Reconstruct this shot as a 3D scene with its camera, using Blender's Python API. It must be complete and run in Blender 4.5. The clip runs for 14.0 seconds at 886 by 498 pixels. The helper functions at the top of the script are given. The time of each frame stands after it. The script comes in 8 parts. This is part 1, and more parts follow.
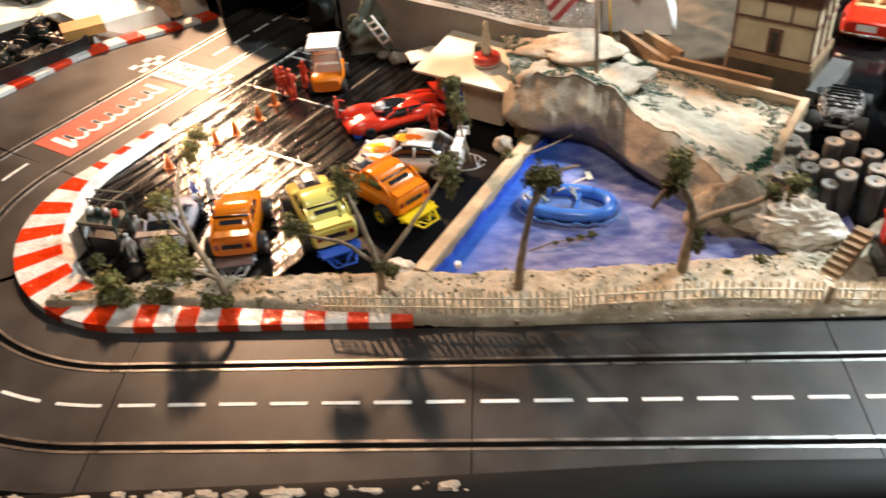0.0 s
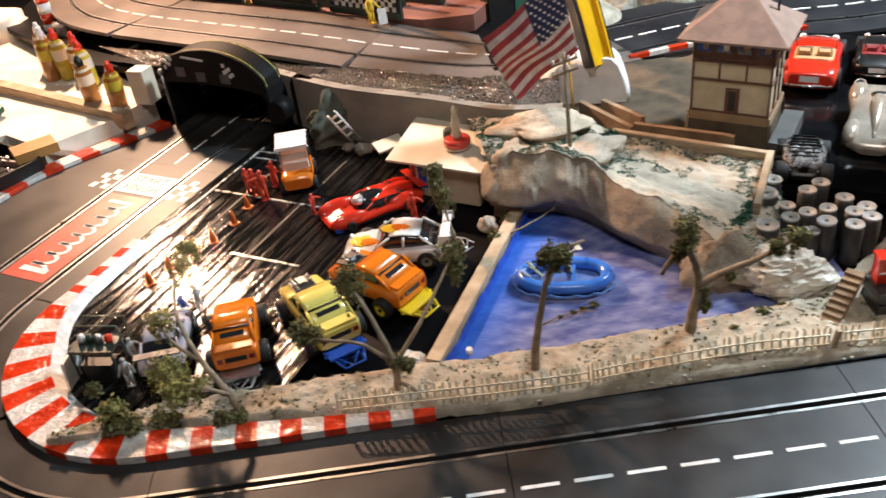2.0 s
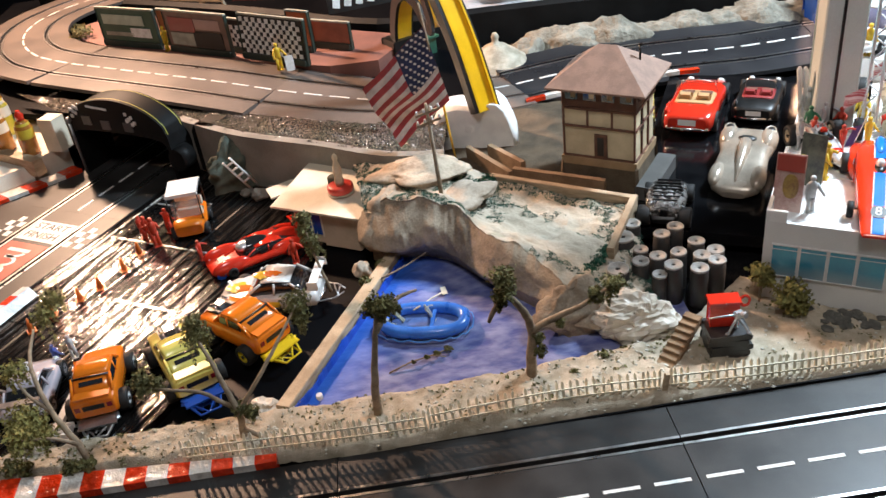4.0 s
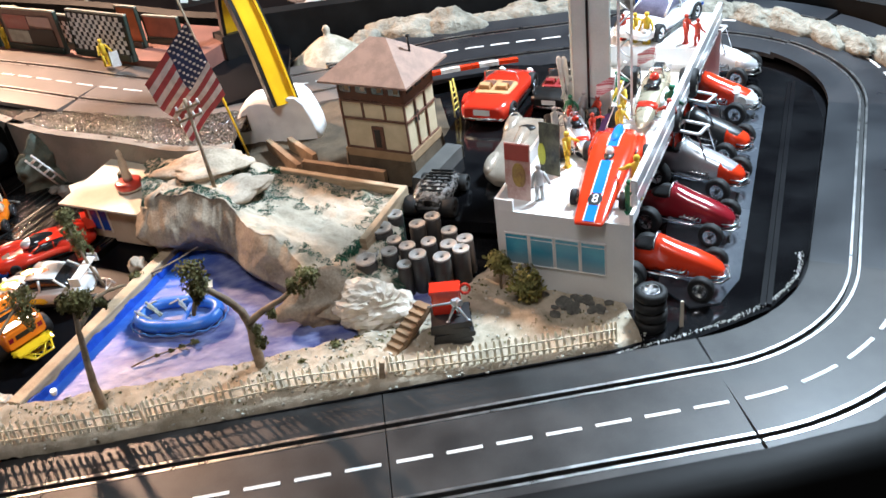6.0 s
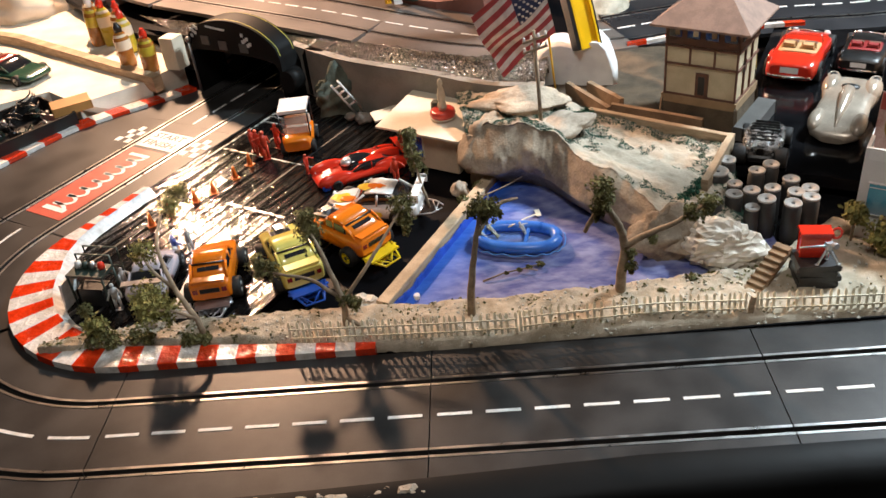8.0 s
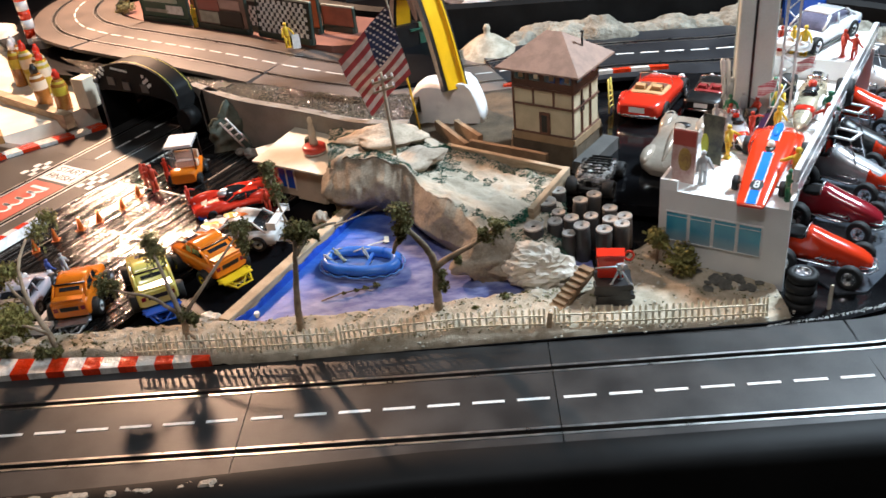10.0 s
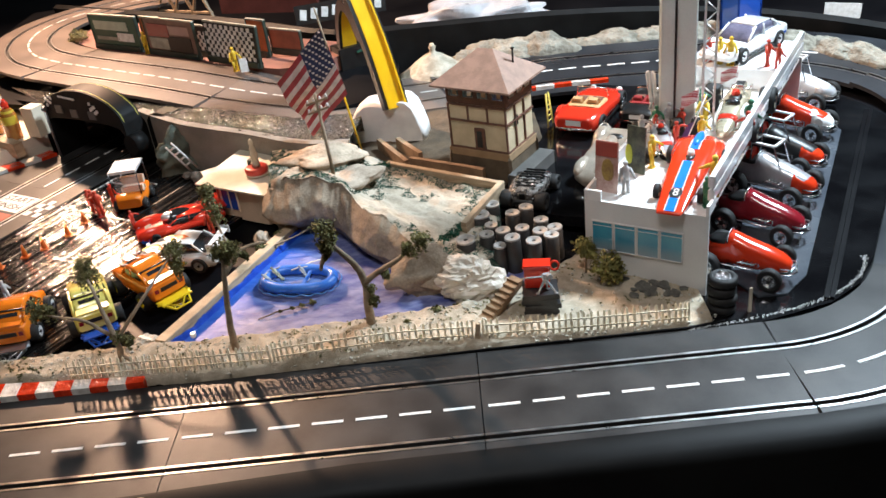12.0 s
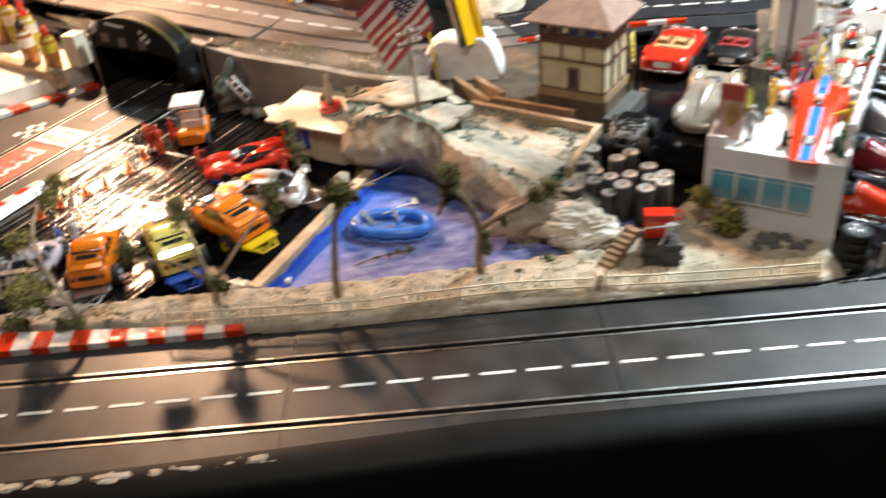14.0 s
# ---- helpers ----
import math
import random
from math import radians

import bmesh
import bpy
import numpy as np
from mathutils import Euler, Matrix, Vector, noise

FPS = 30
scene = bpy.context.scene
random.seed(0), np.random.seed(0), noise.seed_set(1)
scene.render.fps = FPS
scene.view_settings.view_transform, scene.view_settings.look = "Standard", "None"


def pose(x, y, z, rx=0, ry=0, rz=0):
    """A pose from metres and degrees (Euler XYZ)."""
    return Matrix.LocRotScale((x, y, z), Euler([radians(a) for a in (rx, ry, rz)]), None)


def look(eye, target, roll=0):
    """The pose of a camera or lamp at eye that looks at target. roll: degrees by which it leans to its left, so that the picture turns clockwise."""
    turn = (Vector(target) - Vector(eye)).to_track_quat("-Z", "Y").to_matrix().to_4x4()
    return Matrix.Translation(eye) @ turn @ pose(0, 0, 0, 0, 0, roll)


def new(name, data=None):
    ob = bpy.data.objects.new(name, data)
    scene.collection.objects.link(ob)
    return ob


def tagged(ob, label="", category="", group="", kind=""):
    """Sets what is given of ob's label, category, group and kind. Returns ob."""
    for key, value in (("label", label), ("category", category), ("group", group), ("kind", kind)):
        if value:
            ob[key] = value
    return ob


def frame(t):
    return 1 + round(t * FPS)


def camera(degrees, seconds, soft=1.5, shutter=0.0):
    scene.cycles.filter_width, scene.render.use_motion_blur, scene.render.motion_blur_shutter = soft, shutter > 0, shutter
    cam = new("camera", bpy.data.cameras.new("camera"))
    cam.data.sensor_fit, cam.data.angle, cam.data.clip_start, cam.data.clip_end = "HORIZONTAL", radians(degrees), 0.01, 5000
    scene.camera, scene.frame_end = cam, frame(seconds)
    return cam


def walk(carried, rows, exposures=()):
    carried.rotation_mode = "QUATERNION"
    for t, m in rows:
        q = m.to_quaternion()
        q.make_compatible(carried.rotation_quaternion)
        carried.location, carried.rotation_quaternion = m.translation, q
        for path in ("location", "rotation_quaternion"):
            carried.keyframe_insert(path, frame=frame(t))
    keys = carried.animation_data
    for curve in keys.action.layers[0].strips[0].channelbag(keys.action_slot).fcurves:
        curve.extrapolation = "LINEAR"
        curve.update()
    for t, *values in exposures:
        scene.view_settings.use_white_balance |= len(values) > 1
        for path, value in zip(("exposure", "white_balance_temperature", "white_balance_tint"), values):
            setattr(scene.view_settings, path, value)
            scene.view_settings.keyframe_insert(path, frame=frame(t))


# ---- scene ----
cam = camera(54.2, 14.0, soft=1.5, shutter=0.5)
PATH = [
    (0, (0.035, -0.537, 0.609), (-0.112, 1.023, -0.634), -4.8),
    (0.5, (-0.037, -0.506, 0.631), (-0.265, 1.035, -0.624), -5.4),
    (1, (-0.131, -0.481, 0.634), (-0.26, 1.097, -0.588), -9.9),
    (1.5, (-0.112, -0.494, 0.634), (-0.105, 1.132, -0.531), -7.8),
    (2, (-0.044, -0.524, 0.63), (-0.016, 1.129, -0.495), -7.4),
    (2.2, (-0.021, -0.531, 0.627), (0.011, 1.127, -0.491), -7.4),
    (4.3, (0.125, -0.562, 0.649), (0.17, 1.126, -0.424), -7.8),
    (4.5, (0.131, -0.571, 0.646), (0.175, 1.116, -0.427), -7.8),
    (5, (0.285, -0.576, 0.631), (0.313, 1.109, -0.447), -8.3),
    (5.5, (0.4, -0.57, 0.624), (0.449, 1.109, -0.462), -8.4),
    (6, (0.397, -0.593, 0.623), (0.479, 1.077, -0.474), -8.2),
    (6.5, (0.308, -0.624, 0.609), (0.382, 1.041, -0.497), -7.9),
    (7, (0.139, -0.638, 0.613), (0.119, 1.021, -0.503), -8.0),
    (7.2, (0.077, -0.627, 0.61), (-0.01, 1.028, -0.509), -8.0),
    (9.3, (0.178, -0.662, 0.654), (0.038, 1.022, -0.416), -6.5),
    (9.5, (0.224, -0.684, 0.643), (0.103, 1.01, -0.413), -6.2),
    (10, (0.285, -0.718, 0.636), (0.178, 0.988, -0.401), -6.4),
    (10.5, (0.311, -0.723, 0.635), (0.216, 0.995, -0.384), -6.7),
    (11, (0.319, -0.723, 0.634), (0.233, 1.0, -0.378), -6.8),
    (11.5, (0.336, -0.729, 0.638), (0.254, 0.997, -0.37), -7.1),
    (12, (0.355, -0.738, 0.635), (0.285, 0.99, -0.37), -7.5),
    (12.5, (0.36, -0.741, 0.633), (0.304, 0.986, -0.374), -8.0),
    (13, (0.357, -0.74, 0.634), (0.323, 0.984, -0.379), -8.0),
    (13.5, (0.339, -0.729, 0.629), (0.316, 0.982, -0.406), -7.7),
    (14, (0.192, -0.68, 0.622), (0.158, 0.977, -0.497), -5.8),
]
BALANCE = [(0, 0.22, 7100, 10), (0.5, 0.0, 7000, 10), (1.5, -0.04, 6750, 10), (2, -0.10, 6500, 10), (4.5, -0.16, 6250, 10), (5, -0.06, 6150, 10), (5.5, 0.15, 6050, 10), (6, 0.2, 6100, 10), (6.5, 0.2, 6500, 10),
           (7, 0.1, 6900, 10), (9.5, -0.24, 6250, 10), (10.5, 0, 6250, 10), (12.5, 0.04, 6400, 10), (13.5, 0.06, 6550, 10), (14, 0.12, 6950, 10)]
walk(cam, [(t, look(eye, target, roll)) for t, eye, target, roll in PATH], BALANCE)
# ---------------------------------------------------------------- light
world = bpy.data.worlds.new("room_air")
world.use_nodes = True
world.node_tree.nodes["Background"].inputs[0].default_value = (0.5, 0.52, 0.6, 1)
world.node_tree.nodes["Background"].inputs[1].default_value = 0.005
scene.world = world


def lamp(name, at, target, power, size, colour):
    data = bpy.data.lights.new(name, "AREA")
    data.shape, data.size, data.energy, data.color = "DISK", size, power, colour
    ob = new(name, data)
    ob.matrix_world = look(at, target)
    return tagged(ob, kind="structure")


lamp("warm_lamp_light", (-0.80, 1.78, 1.00), (0.12, 0.25, 0), 66, 0.11, (1.0, 0.61, 0.39))
lamp("cool_lamp_light", (1.34, 0.74, 1.36), (0.70, 0.42, 0), 66, 0.30, (0.74, 0.89, 1.0))
# Unseen fill lamp, added high in front to brighten faces turned to the camera.
lamp("ceiling_lamp_light", (0.05, -0.75, 2.33), (0.35, 0.6, 0), 27, 0.7, (1.0, 0.96, 0.93))


# ---------------------------------------------------------------- materials
def mat(name, c1, c2=None, rough=0.5, metal=0.0, scale=40.0, bump=0.15, grain=500.0, coat=0.0, contrast=0.5,
        stretch=(1, 1, 1), spec=0.5, rvar=0.1, depth=0.001, alpha=1.0, transmission=0.0, emit=0.0, world_space=False, turn=None):
    m = bpy.data.materials.new(name)
    m.use_nodes = True
    nt = m.node_tree
    b = nt.nodes["Principled BSDF"]
    L = nt.links.new
    c2 = c2 or tuple(min(1, v * 0.72) for v in c1)
    tc = nt.nodes.new("ShaderNodeTexCoord")
    mp = nt.nodes.new("ShaderNodeMapping")
    mp.inputs["Scale"].default_value = stretch
    if turn is not None:
        mp.vector_type = "TEXTURE"
        mp.inputs["Rotation"].default_value = (0, 0, radians(turn))
        mp.inputs["Scale"].default_value = tuple(1 / v for v in stretch)
    if world_space:
        geo = nt.nodes.new("ShaderNodeNewGeometry")
        L(geo.outputs["Position"], mp.inputs["Vector"])
    else:
        L(tc.outputs["Object"], mp.inputs["Vector"])
    n1, n2 = nt.nodes.new("ShaderNodeTexNoise"), nt.nodes.new("ShaderNodeTexNoise")
    n1.inputs["Scale"].default_value, n1.inputs["Detail"].default_value = scale, 5
    n2.inputs["Scale"].default_value, n2.inputs["Detail"].default_value = grain, 3
    L(mp.outputs[0], n1.inputs["Vector"]), L(mp.outputs[0], n2.inputs["Vector"])
    ramp = nt.nodes.new("ShaderNodeValToRGB")
    ramp.color_ramp.elements[0].position, ramp.color_ramp.elements[1].position = 0.5 - 0.5 * (1 - contrast) * 0.6, 0.5 + 0.5 * (1 - contrast) * 0.6
    ramp.color_ramp.elements[0].color, ramp.color_ramp.elements[1].color = (*c2, 1), (*c1, 1)
    add = nt.nodes.new("ShaderNodeMath")
    add.operation = "MULTIPLY_ADD"
    L(n2.outputs["Fac"], add.inputs[0])
    add.inputs[1].default_value = 0.35
    sub = nt.nodes.new("ShaderNodeMath")
    sub.operation = "SUBTRACT"
    L(n1.outputs["Fac"], sub.inputs[0])
    sub.inputs[1].default_value = 0.175
    L(sub.outputs[0], add.inputs[2])
    L(add.outputs[0], ramp.inputs[0])
    info = nt.nodes.new("ShaderNodeObjectInfo")
    hsv = nt.nodes.new("ShaderNodeHueSaturation")
    rng = nt.nodes.new("ShaderNodeMapRange")
    rng.inputs["To Min"].default_value, rng.inputs["To Max"].default_value = 0.9, 1.1
    L(info.outputs["Random"], rng.inputs["Value"]), L(rng.outputs[0], hsv.inputs["Value"])
    L(ramp.outputs[0], hsv.inputs["Color"]), L(hsv.outputs[0], b.inputs["Base Color"])
    rr = nt.nodes.new("ShaderNodeMapRange")
    rr.inputs["To Min"].default_value, rr.inputs["To Max"].default_value = max(0.02, rough - rvar), min(1, rough + rvar)
    L(n1.outputs["Fac"], rr.inputs["Value"]), L(rr.outputs[0], b.inputs["Roughness"])
    b.inputs["Metallic"].default_value = metal
    b.inputs["Coat Weight"].default_value = coat
    b.inputs["Coat Roughness"].default_value = 0.06
    b.inputs["Specular IOR Level"].default_value = spec
    b.inputs["Transmission Weight"].default_value = transmission
    b.inputs["Alpha"].default_value = alpha
    if emit:
        b.inputs["Emission Color"].default_value = (*c1, 1)
        b.inputs["Emission Strength"].default_value = emit
    if bump:
        bp = nt.nodes.new("ShaderNodeBump")
        bp.inputs["Strength"].default_value, bp.inputs["Distance"].default_value = bump, depth
        L(add.outputs[0], bp.inputs["Height"]), L(bp.outputs[0], b.inputs["Normal"])
    return m


# Three tones of one track plastic: paler brown upper, standard front, cool right and back.
TRACK_PALE = mat("pale_track_plastic", (0.17, 0.135, 0.115), (0.10, 0.082, 0.072), rough=0.42, scale=9, grain=900, bump=0.25, depth=0.0006, world_space=True)
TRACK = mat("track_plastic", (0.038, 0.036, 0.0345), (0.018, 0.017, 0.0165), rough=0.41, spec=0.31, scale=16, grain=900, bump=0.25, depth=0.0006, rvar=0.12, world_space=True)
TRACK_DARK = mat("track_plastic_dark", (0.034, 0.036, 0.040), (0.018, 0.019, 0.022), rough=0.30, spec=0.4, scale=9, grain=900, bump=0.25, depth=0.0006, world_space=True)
SLOT = mat("slot_black", (0.008, 0.008, 0.008), rough=0.6)
RAIL = mat("rail_steel", (0.66, 0.65, 0.64), (0.50, 0.49, 0.48), rough=0.30, rvar=0.08, metal=1.0, scale=60, bump=0.05)
PAINT = mat("line_paint", (0.76, 0.76, 0.74), (0.60, 0.59, 0.56), rough=0.45, scale=120, bump=0.1)
BLACKBOARD = mat("black_board", (0.007, 0.007, 0.008), (0.003, 0.003, 0.004), spec=0.08, rough=0.45, scale=6, bump=0.1, world_space=True)
SAND = mat("sand", (0.56, 0.48, 0.37), (0.33, 0.28, 0.2), rough=0.95, scale=55, grain=900, bump=0.9, depth=0.003, world_space=True)
SAND_PALE = mat("pale_sand", (0.66, 0.64, 0.57), (0.42, 0.40, 0.33), rough=0.95, scale=40, grain=800, bump=0.9, depth=0.003, world_space=True)
ROCK = mat("rock_face", (0.46, 0.39, 0.31), (0.30, 0.24, 0.18), rough=0.9, scale=14, grain=320, bump=0.45, depth=0.002, world_space=True)
MOSSY = mat("mossy_ground", (0.46, 0.395, 0.305), (0.28, 0.25, 0.19), rough=0.95, scale=22, grain=300, bump=1.0, depth=0.003, contrast=0.6, world_space=True)
WOOD = mat("pale_wood", (0.52, 0.40, 0.27), (0.33, 0.24, 0.15), rough=0.7, scale=30, stretch=(1, 1, 6), bump=0.3)
RED_PAINT = mat("kerb_red", (0.74, 0.045, 0.008), (0.54, 0.032, 0.006), rough=0.13, scale=75, grain=180, bump=1.0, depth=0.0032, spec=1.0)
WHITE_PAINT = mat("kerb_white", (0.82, 0.80, 0.76), (0.64, 0.60, 0.55), rough=0.13, scale=75, grain=180, bump=1.0, depth=0.0032, spec=1.0)
GRAVEL = mat("dark_gravel", (0.12, 0.095, 0.072), (0.012, 0.010, 0.008), rough=0.12, scale=300, grain=700, bump=0.8, depth=0.004, contrast=0.75, spec=0.9, world_space=True)
CONCRETE = mat("grey_concrete", (0.30, 0.27, 0.23), (0.19, 0.17, 0.14), rough=0.85, scale=18, bump=0.4, world_space=True)
WHITE = mat("white_card", (0.76, 0.76, 0.75), (0.68, 0.68, 0.67), rough=0.55, scale=20, bump=0.05)
CREAM = mat("cream_board", (0.74, 0.66, 0.52), (0.62, 0.54, 0.41), rough=0.7, scale=25, bump=0.1)
WALLP = mat("room_wall", (0.055, 0.05, 0.047), (0.04, 0.036, 0.033), rough=0.9, scale=3, bump=0.1)
CEIL = mat("room_ceiling", (0.12, 0.115, 0.11), (0.09, 0.088, 0.085), rough=0.9, scale=3, bump=0.1)
FLOORM = mat("room_floor", (0.035, 0.033, 0.032), (0.02, 0.02, 0.02), rough=0.6, scale=4, bump=0.1)


# ---------------------------------------------------------------- mesh helpers
class Build:
    """Collects vertices and faces of one mesh."""

    def __init__(self):
        self.v, self.f, self.smooth = [], [], []

    def add(self, verts, faces, smooth=False):
        n = len(self.v)
        self.v += [tuple(p) for p in verts]
        self.f += [tuple(i + n for i in f) for f in faces]
        self.smooth += [smooth] * len(faces)
        return self

    def box(self, size, at=(0, 0, 0), rot=(0, 0, 0), bevel=0.0, taper=1.0):
        x, y, z = (s / 2 for s in size)
        m = pose(*at, *rot)
        if not bevel:
            pts = [(sx * x * (taper if sz > 0 else 1), sy * y * (taper if sz > 0 else 1), sz * z) for sz in (-1, 1) for sx, sy in ((-1, -1), (1, -1), (1, 1), (-1, 1))]
            return self.add([m @ Vector(p) for p in pts], [(3, 2, 1, 0), (4, 5, 6, 7), (0, 1, 5, 4), (1, 2, 6, 5), (2, 3, 7, 6), (3, 0, 4, 7)])
        b = min(bevel, x * 0.9, y * 0.9, z * 0.9)
        rings = []
        for zz, k in ((-z, b), (-z + b, 0), (z - b, 0), (z, b)):
            t = taper if zz > 0 else 1
            ring = []
            for sx, sy in ((-1, -1), (1, -1), (1, 1), (-1, 1)):
                cx, cy = sx * (x * t - b), sy * (y * t - b)
                r = b - k
                pair = ((cx + sx * r, cy), (cx, cy + sy * r)) if sx * sy < 0 else ((cx, cy + sy * r), (cx + sx * r, cy))
                ring += [(px, py, zz) for px, py in pair]
            rings.append([m @ Vector(p) for p in ring])
        return self.rings(rings, caps=True)

    def rings(self, rings, caps=True, closed=True, smooth=False):
        n, pts, faces = len(rings[0]), [p for r in rings for p in r], []
        for i in range(len(rings) - 1):
            for j in range(n if closed else n - 1):
                k = (j + 1) % n
                faces.append((i * n + j, i * n + k, (i + 1) * n + k, (i + 1) * n + j))
        self.add(pts, faces, smooth)
        if caps:
            c = len(self.v) - len(pts)
            self.f += [tuple(c + j for j in reversed(range(n))), tuple(c + (len(rings) - 1) * n + j for j in range(n))]
            self.smooth += [False, False]
        return self

    def cyl(self, r, h, at=(0, 0, 0), rot=(0, 0, 0), n=16, r2=None, smooth=True):
        m, r2 = pose(*at, *rot), r if r2 is None else r2
        ring = lambda q, z: [m @ Vector((q * math.cos(2 * math.pi * i / n), q * math.sin(2 * math.pi * i / n), z)) for i in range(n)]
        return self.rings([ring(r, 0), ring(r2, h)], smooth=smooth)

    def lathe(self, prof, at=(0, 0, 0), rot=(0, 0, 0), n=18, caps=True):
        m = pose(*at, *rot)
        return self.rings([[m @ Vector((q * math.cos(2 * math.pi * i / n), q * math.sin(2 * math.pi * i / n), z)) for i in range(n)] for q, z in prof], caps=caps, smooth=True)

    def tube(self, pts, r, n=7, caps=True):
        """A tube along points; r: one radius or one a point."""
        pts = [Vector(p) for p in pts]
        rs = r if isinstance(r, (list, tuple)) else [r] * len(pts)
        rings, up = [], Vector((0.13, 0.21, 1)).normalized()
        for i, p in enumerate(pts):
            d = (pts[min(i + 1, len(pts) - 1)] - pts[max(i - 1, 0)]).normalized()
            a = d.cross(up)
            a = (a if a.length > 0.05 else d.cross(Vector((1, 0, 0)))).normalized()
            c = a.cross(d)
            rings.append([p + rs[i] * (math.cos(2 * math.pi * j / n) * a + math.sin(2 * math.pi * j / n) * c) for j in range(n)])
        return self.rings(rings, caps=caps, smooth=True)

    def ball(self, r, at=(0, 0, 0), scale=(1, 1, 1), n=10, m=7, rough=0.0, seed=0.0, rot=(0, 0, 0)):
        mt = pose(*at, *rot)
        rings = []
        for i in range(1, m):
            a = math.pi * i / m
            ring = []
            for j in range(n):
                p = Vector((math.sin(a) * math.cos(2 * math.pi * j / n), math.sin(a) * math.sin(2 * math.pi * j / n), -math.cos(a)))
                k = r * (1 + rough * noise.noise(p * 2.1 + Vector((seed, seed * 1.7, 3.1))))
                ring.append(mt @ Vector((p.x * scale[0] * k, p.y * scale[1] * k, p.z * scale[2] * k)))
            rings.append(ring)
        return self.rings(rings, smooth=rough < 0.25)

    def grid(self, nx, ny, fn, smooth=True):
        pts = [fn(i / nx, j / ny) for j in range(ny + 1) for i in range(nx + 1)]
        w = nx + 1
        return self.add(pts, [(j * w + i, j * w + i + 1, (j + 1) * w + i + 1, (j + 1) * w + i) for j in range(ny) for i in range(nx)], smooth)

    def poly(self, pts, z0, z1, flare=0.0):
        """An upright prism over a plan outline (counter-clockwise)."""
        n = len(pts)
        return self.add([(x, y, z0) for x, y in pts] + [(x, y, z1) for x, y in pts],
                        [tuple(reversed(range(n))), tuple(range(n, 2 * n))] + [(i, (i + 1) % n, n + (i + 1) % n, n + i) for i in range(n)])

    def mesh(self, name, *mats):
        me = bpy.data.meshes.new(name)
        me.from_pydata(self.v, [], self.f)
        for m in mats:
            me.materials.append(m)
        me.polygons.foreach_set("use_smooth", self.smooth)
        me.update()
        return me


def part(name, b, material, parent=None, label="", at=None):
    ob = new(name, b if isinstance(b, bpy.types.Mesh) else b.mesh(name, material))
    if parent is not None:
        ob.parent = parent
    if at is not None:
        ob.matrix_basis = at
    return tagged(ob, label)


def thing(name, at=None, label="", category="", group="", kind=""):
    ob = new(name)
    ob.empty_display_size = 0.02
    if at is not None:
        ob.matrix_basis = at
    return tagged(ob, label, category, group, kind)


def solid(name, b, material, label="", category="", group="", kind="", at=None):
    return tagged(part(name, b, material, None, label, at), "", category, group, kind)


# ---------------------------------------------------------------- the room
room = Build().box((7, 6, 0.1), (0.2, 0.9, -0.85))
solid("floor", room, FLOORM, kind="structure")
for nm, size, at in (("wall_north", (7, 0.1, 3.2), (0.2, 3.9, 0.8)), ("wall_south", (7, 0.1, 3.2), (0.2, -2.1, 0.8)),
                     ("wall_east", (0.1, 5.9, 3.2), (3.65, 0.9, 0.8)), ("wall_west", (0.1, 5.9, 3.2), (-3.25, 0.9, 0.8))):
    solid(nm, Build().box(size, at), WALLP, kind="structure")
solid("ceiling", Build().box((7, 6.1, 0.1), (0.2, 0.9, 2.45)), CEIL, kind="structure")

# ---------------------------------------------------------------- base board
edge = [(-1.9, -0.135), (-0.45, -0.104), (-0.1, -0.088), (0.2, -0.070), (0.69, -0.066), (0.80, -0.058), (0.93, 0.005), (1.02, 0.10), (1.25, 0.45), (1.42, 0.66), (1.9, 0.9), (1.9, 2.6), (-1.9, 2.6)]
solid("base_board", Build().poly(edge, -0.075, -0.012), BLACKBOARD, "black painted wooden base board of the layout", "board", kind="structure")
lip = edge[1:11]
outer = [(x + (0.012 if x > 0.85 else 0), y - 0.045 if x < 0.85 else y - 0.03) for x, y in lip]
b = Build()
n = len(lip)
mid = [(x, y - 0.032 if x < 0.85 else y - 0.02) for x, y in lip]
b.add([(x, y, 0.0015) for x, y in lip] + [(x, y, 0.0030) for x, y in mid] + [(x, y, -0.010) for x, y in outer] + [(x, y - 0.01, -0.62) for x, y in outer], [(k * n + n + i, k * n + n + i + 1, k * n + i + 1, k * n + i) for k in range(3) for i in range(n - 1)], True)
SKIRT = mat("black_sheet", (0.006, 0.006, 0.006), (0.003, 0.003, 0.003), rough=0.5, spec=0.12, scale=5, grain=24, bump=0.25, depth=0.006, world_space=True)
solid("table_skirt", b, SKIRT, "black sheet folded over the table edge", "table edge", kind="structure")


# ---------------------------------------------------------------- the slot-car track
def spline(pts, step=0.012):
    """Points at even steps along a smooth curve through pts."""
    P = [Vector(p) for p in pts]
    out = []
    for i in range(len(P) - 1):
        p0, p1, p2, p3 = P[max(i - 1, 0)], P[i], P[i + 1], P[min(i + 2, len(P) - 1)]
        k = max(2, int((p2 - p1).length / step))
        for j in range(k):
            t = j / k
            out.append(0.5 * (2 * p1 + (p2 - p0) * t + (2 * p0 - 5 * p1 + 4 * p2 - p3) * t * t + (3 * p1 - p0 - 3 * p2 + p3) * t ** 3))
    return out + [P[-1]]


def straight(p, heading, length):
    d = Vector((math.cos(radians(heading)), math.sin(radians(heading)), 0))
    return [Vector(p), Vector(p) + d * length], heading


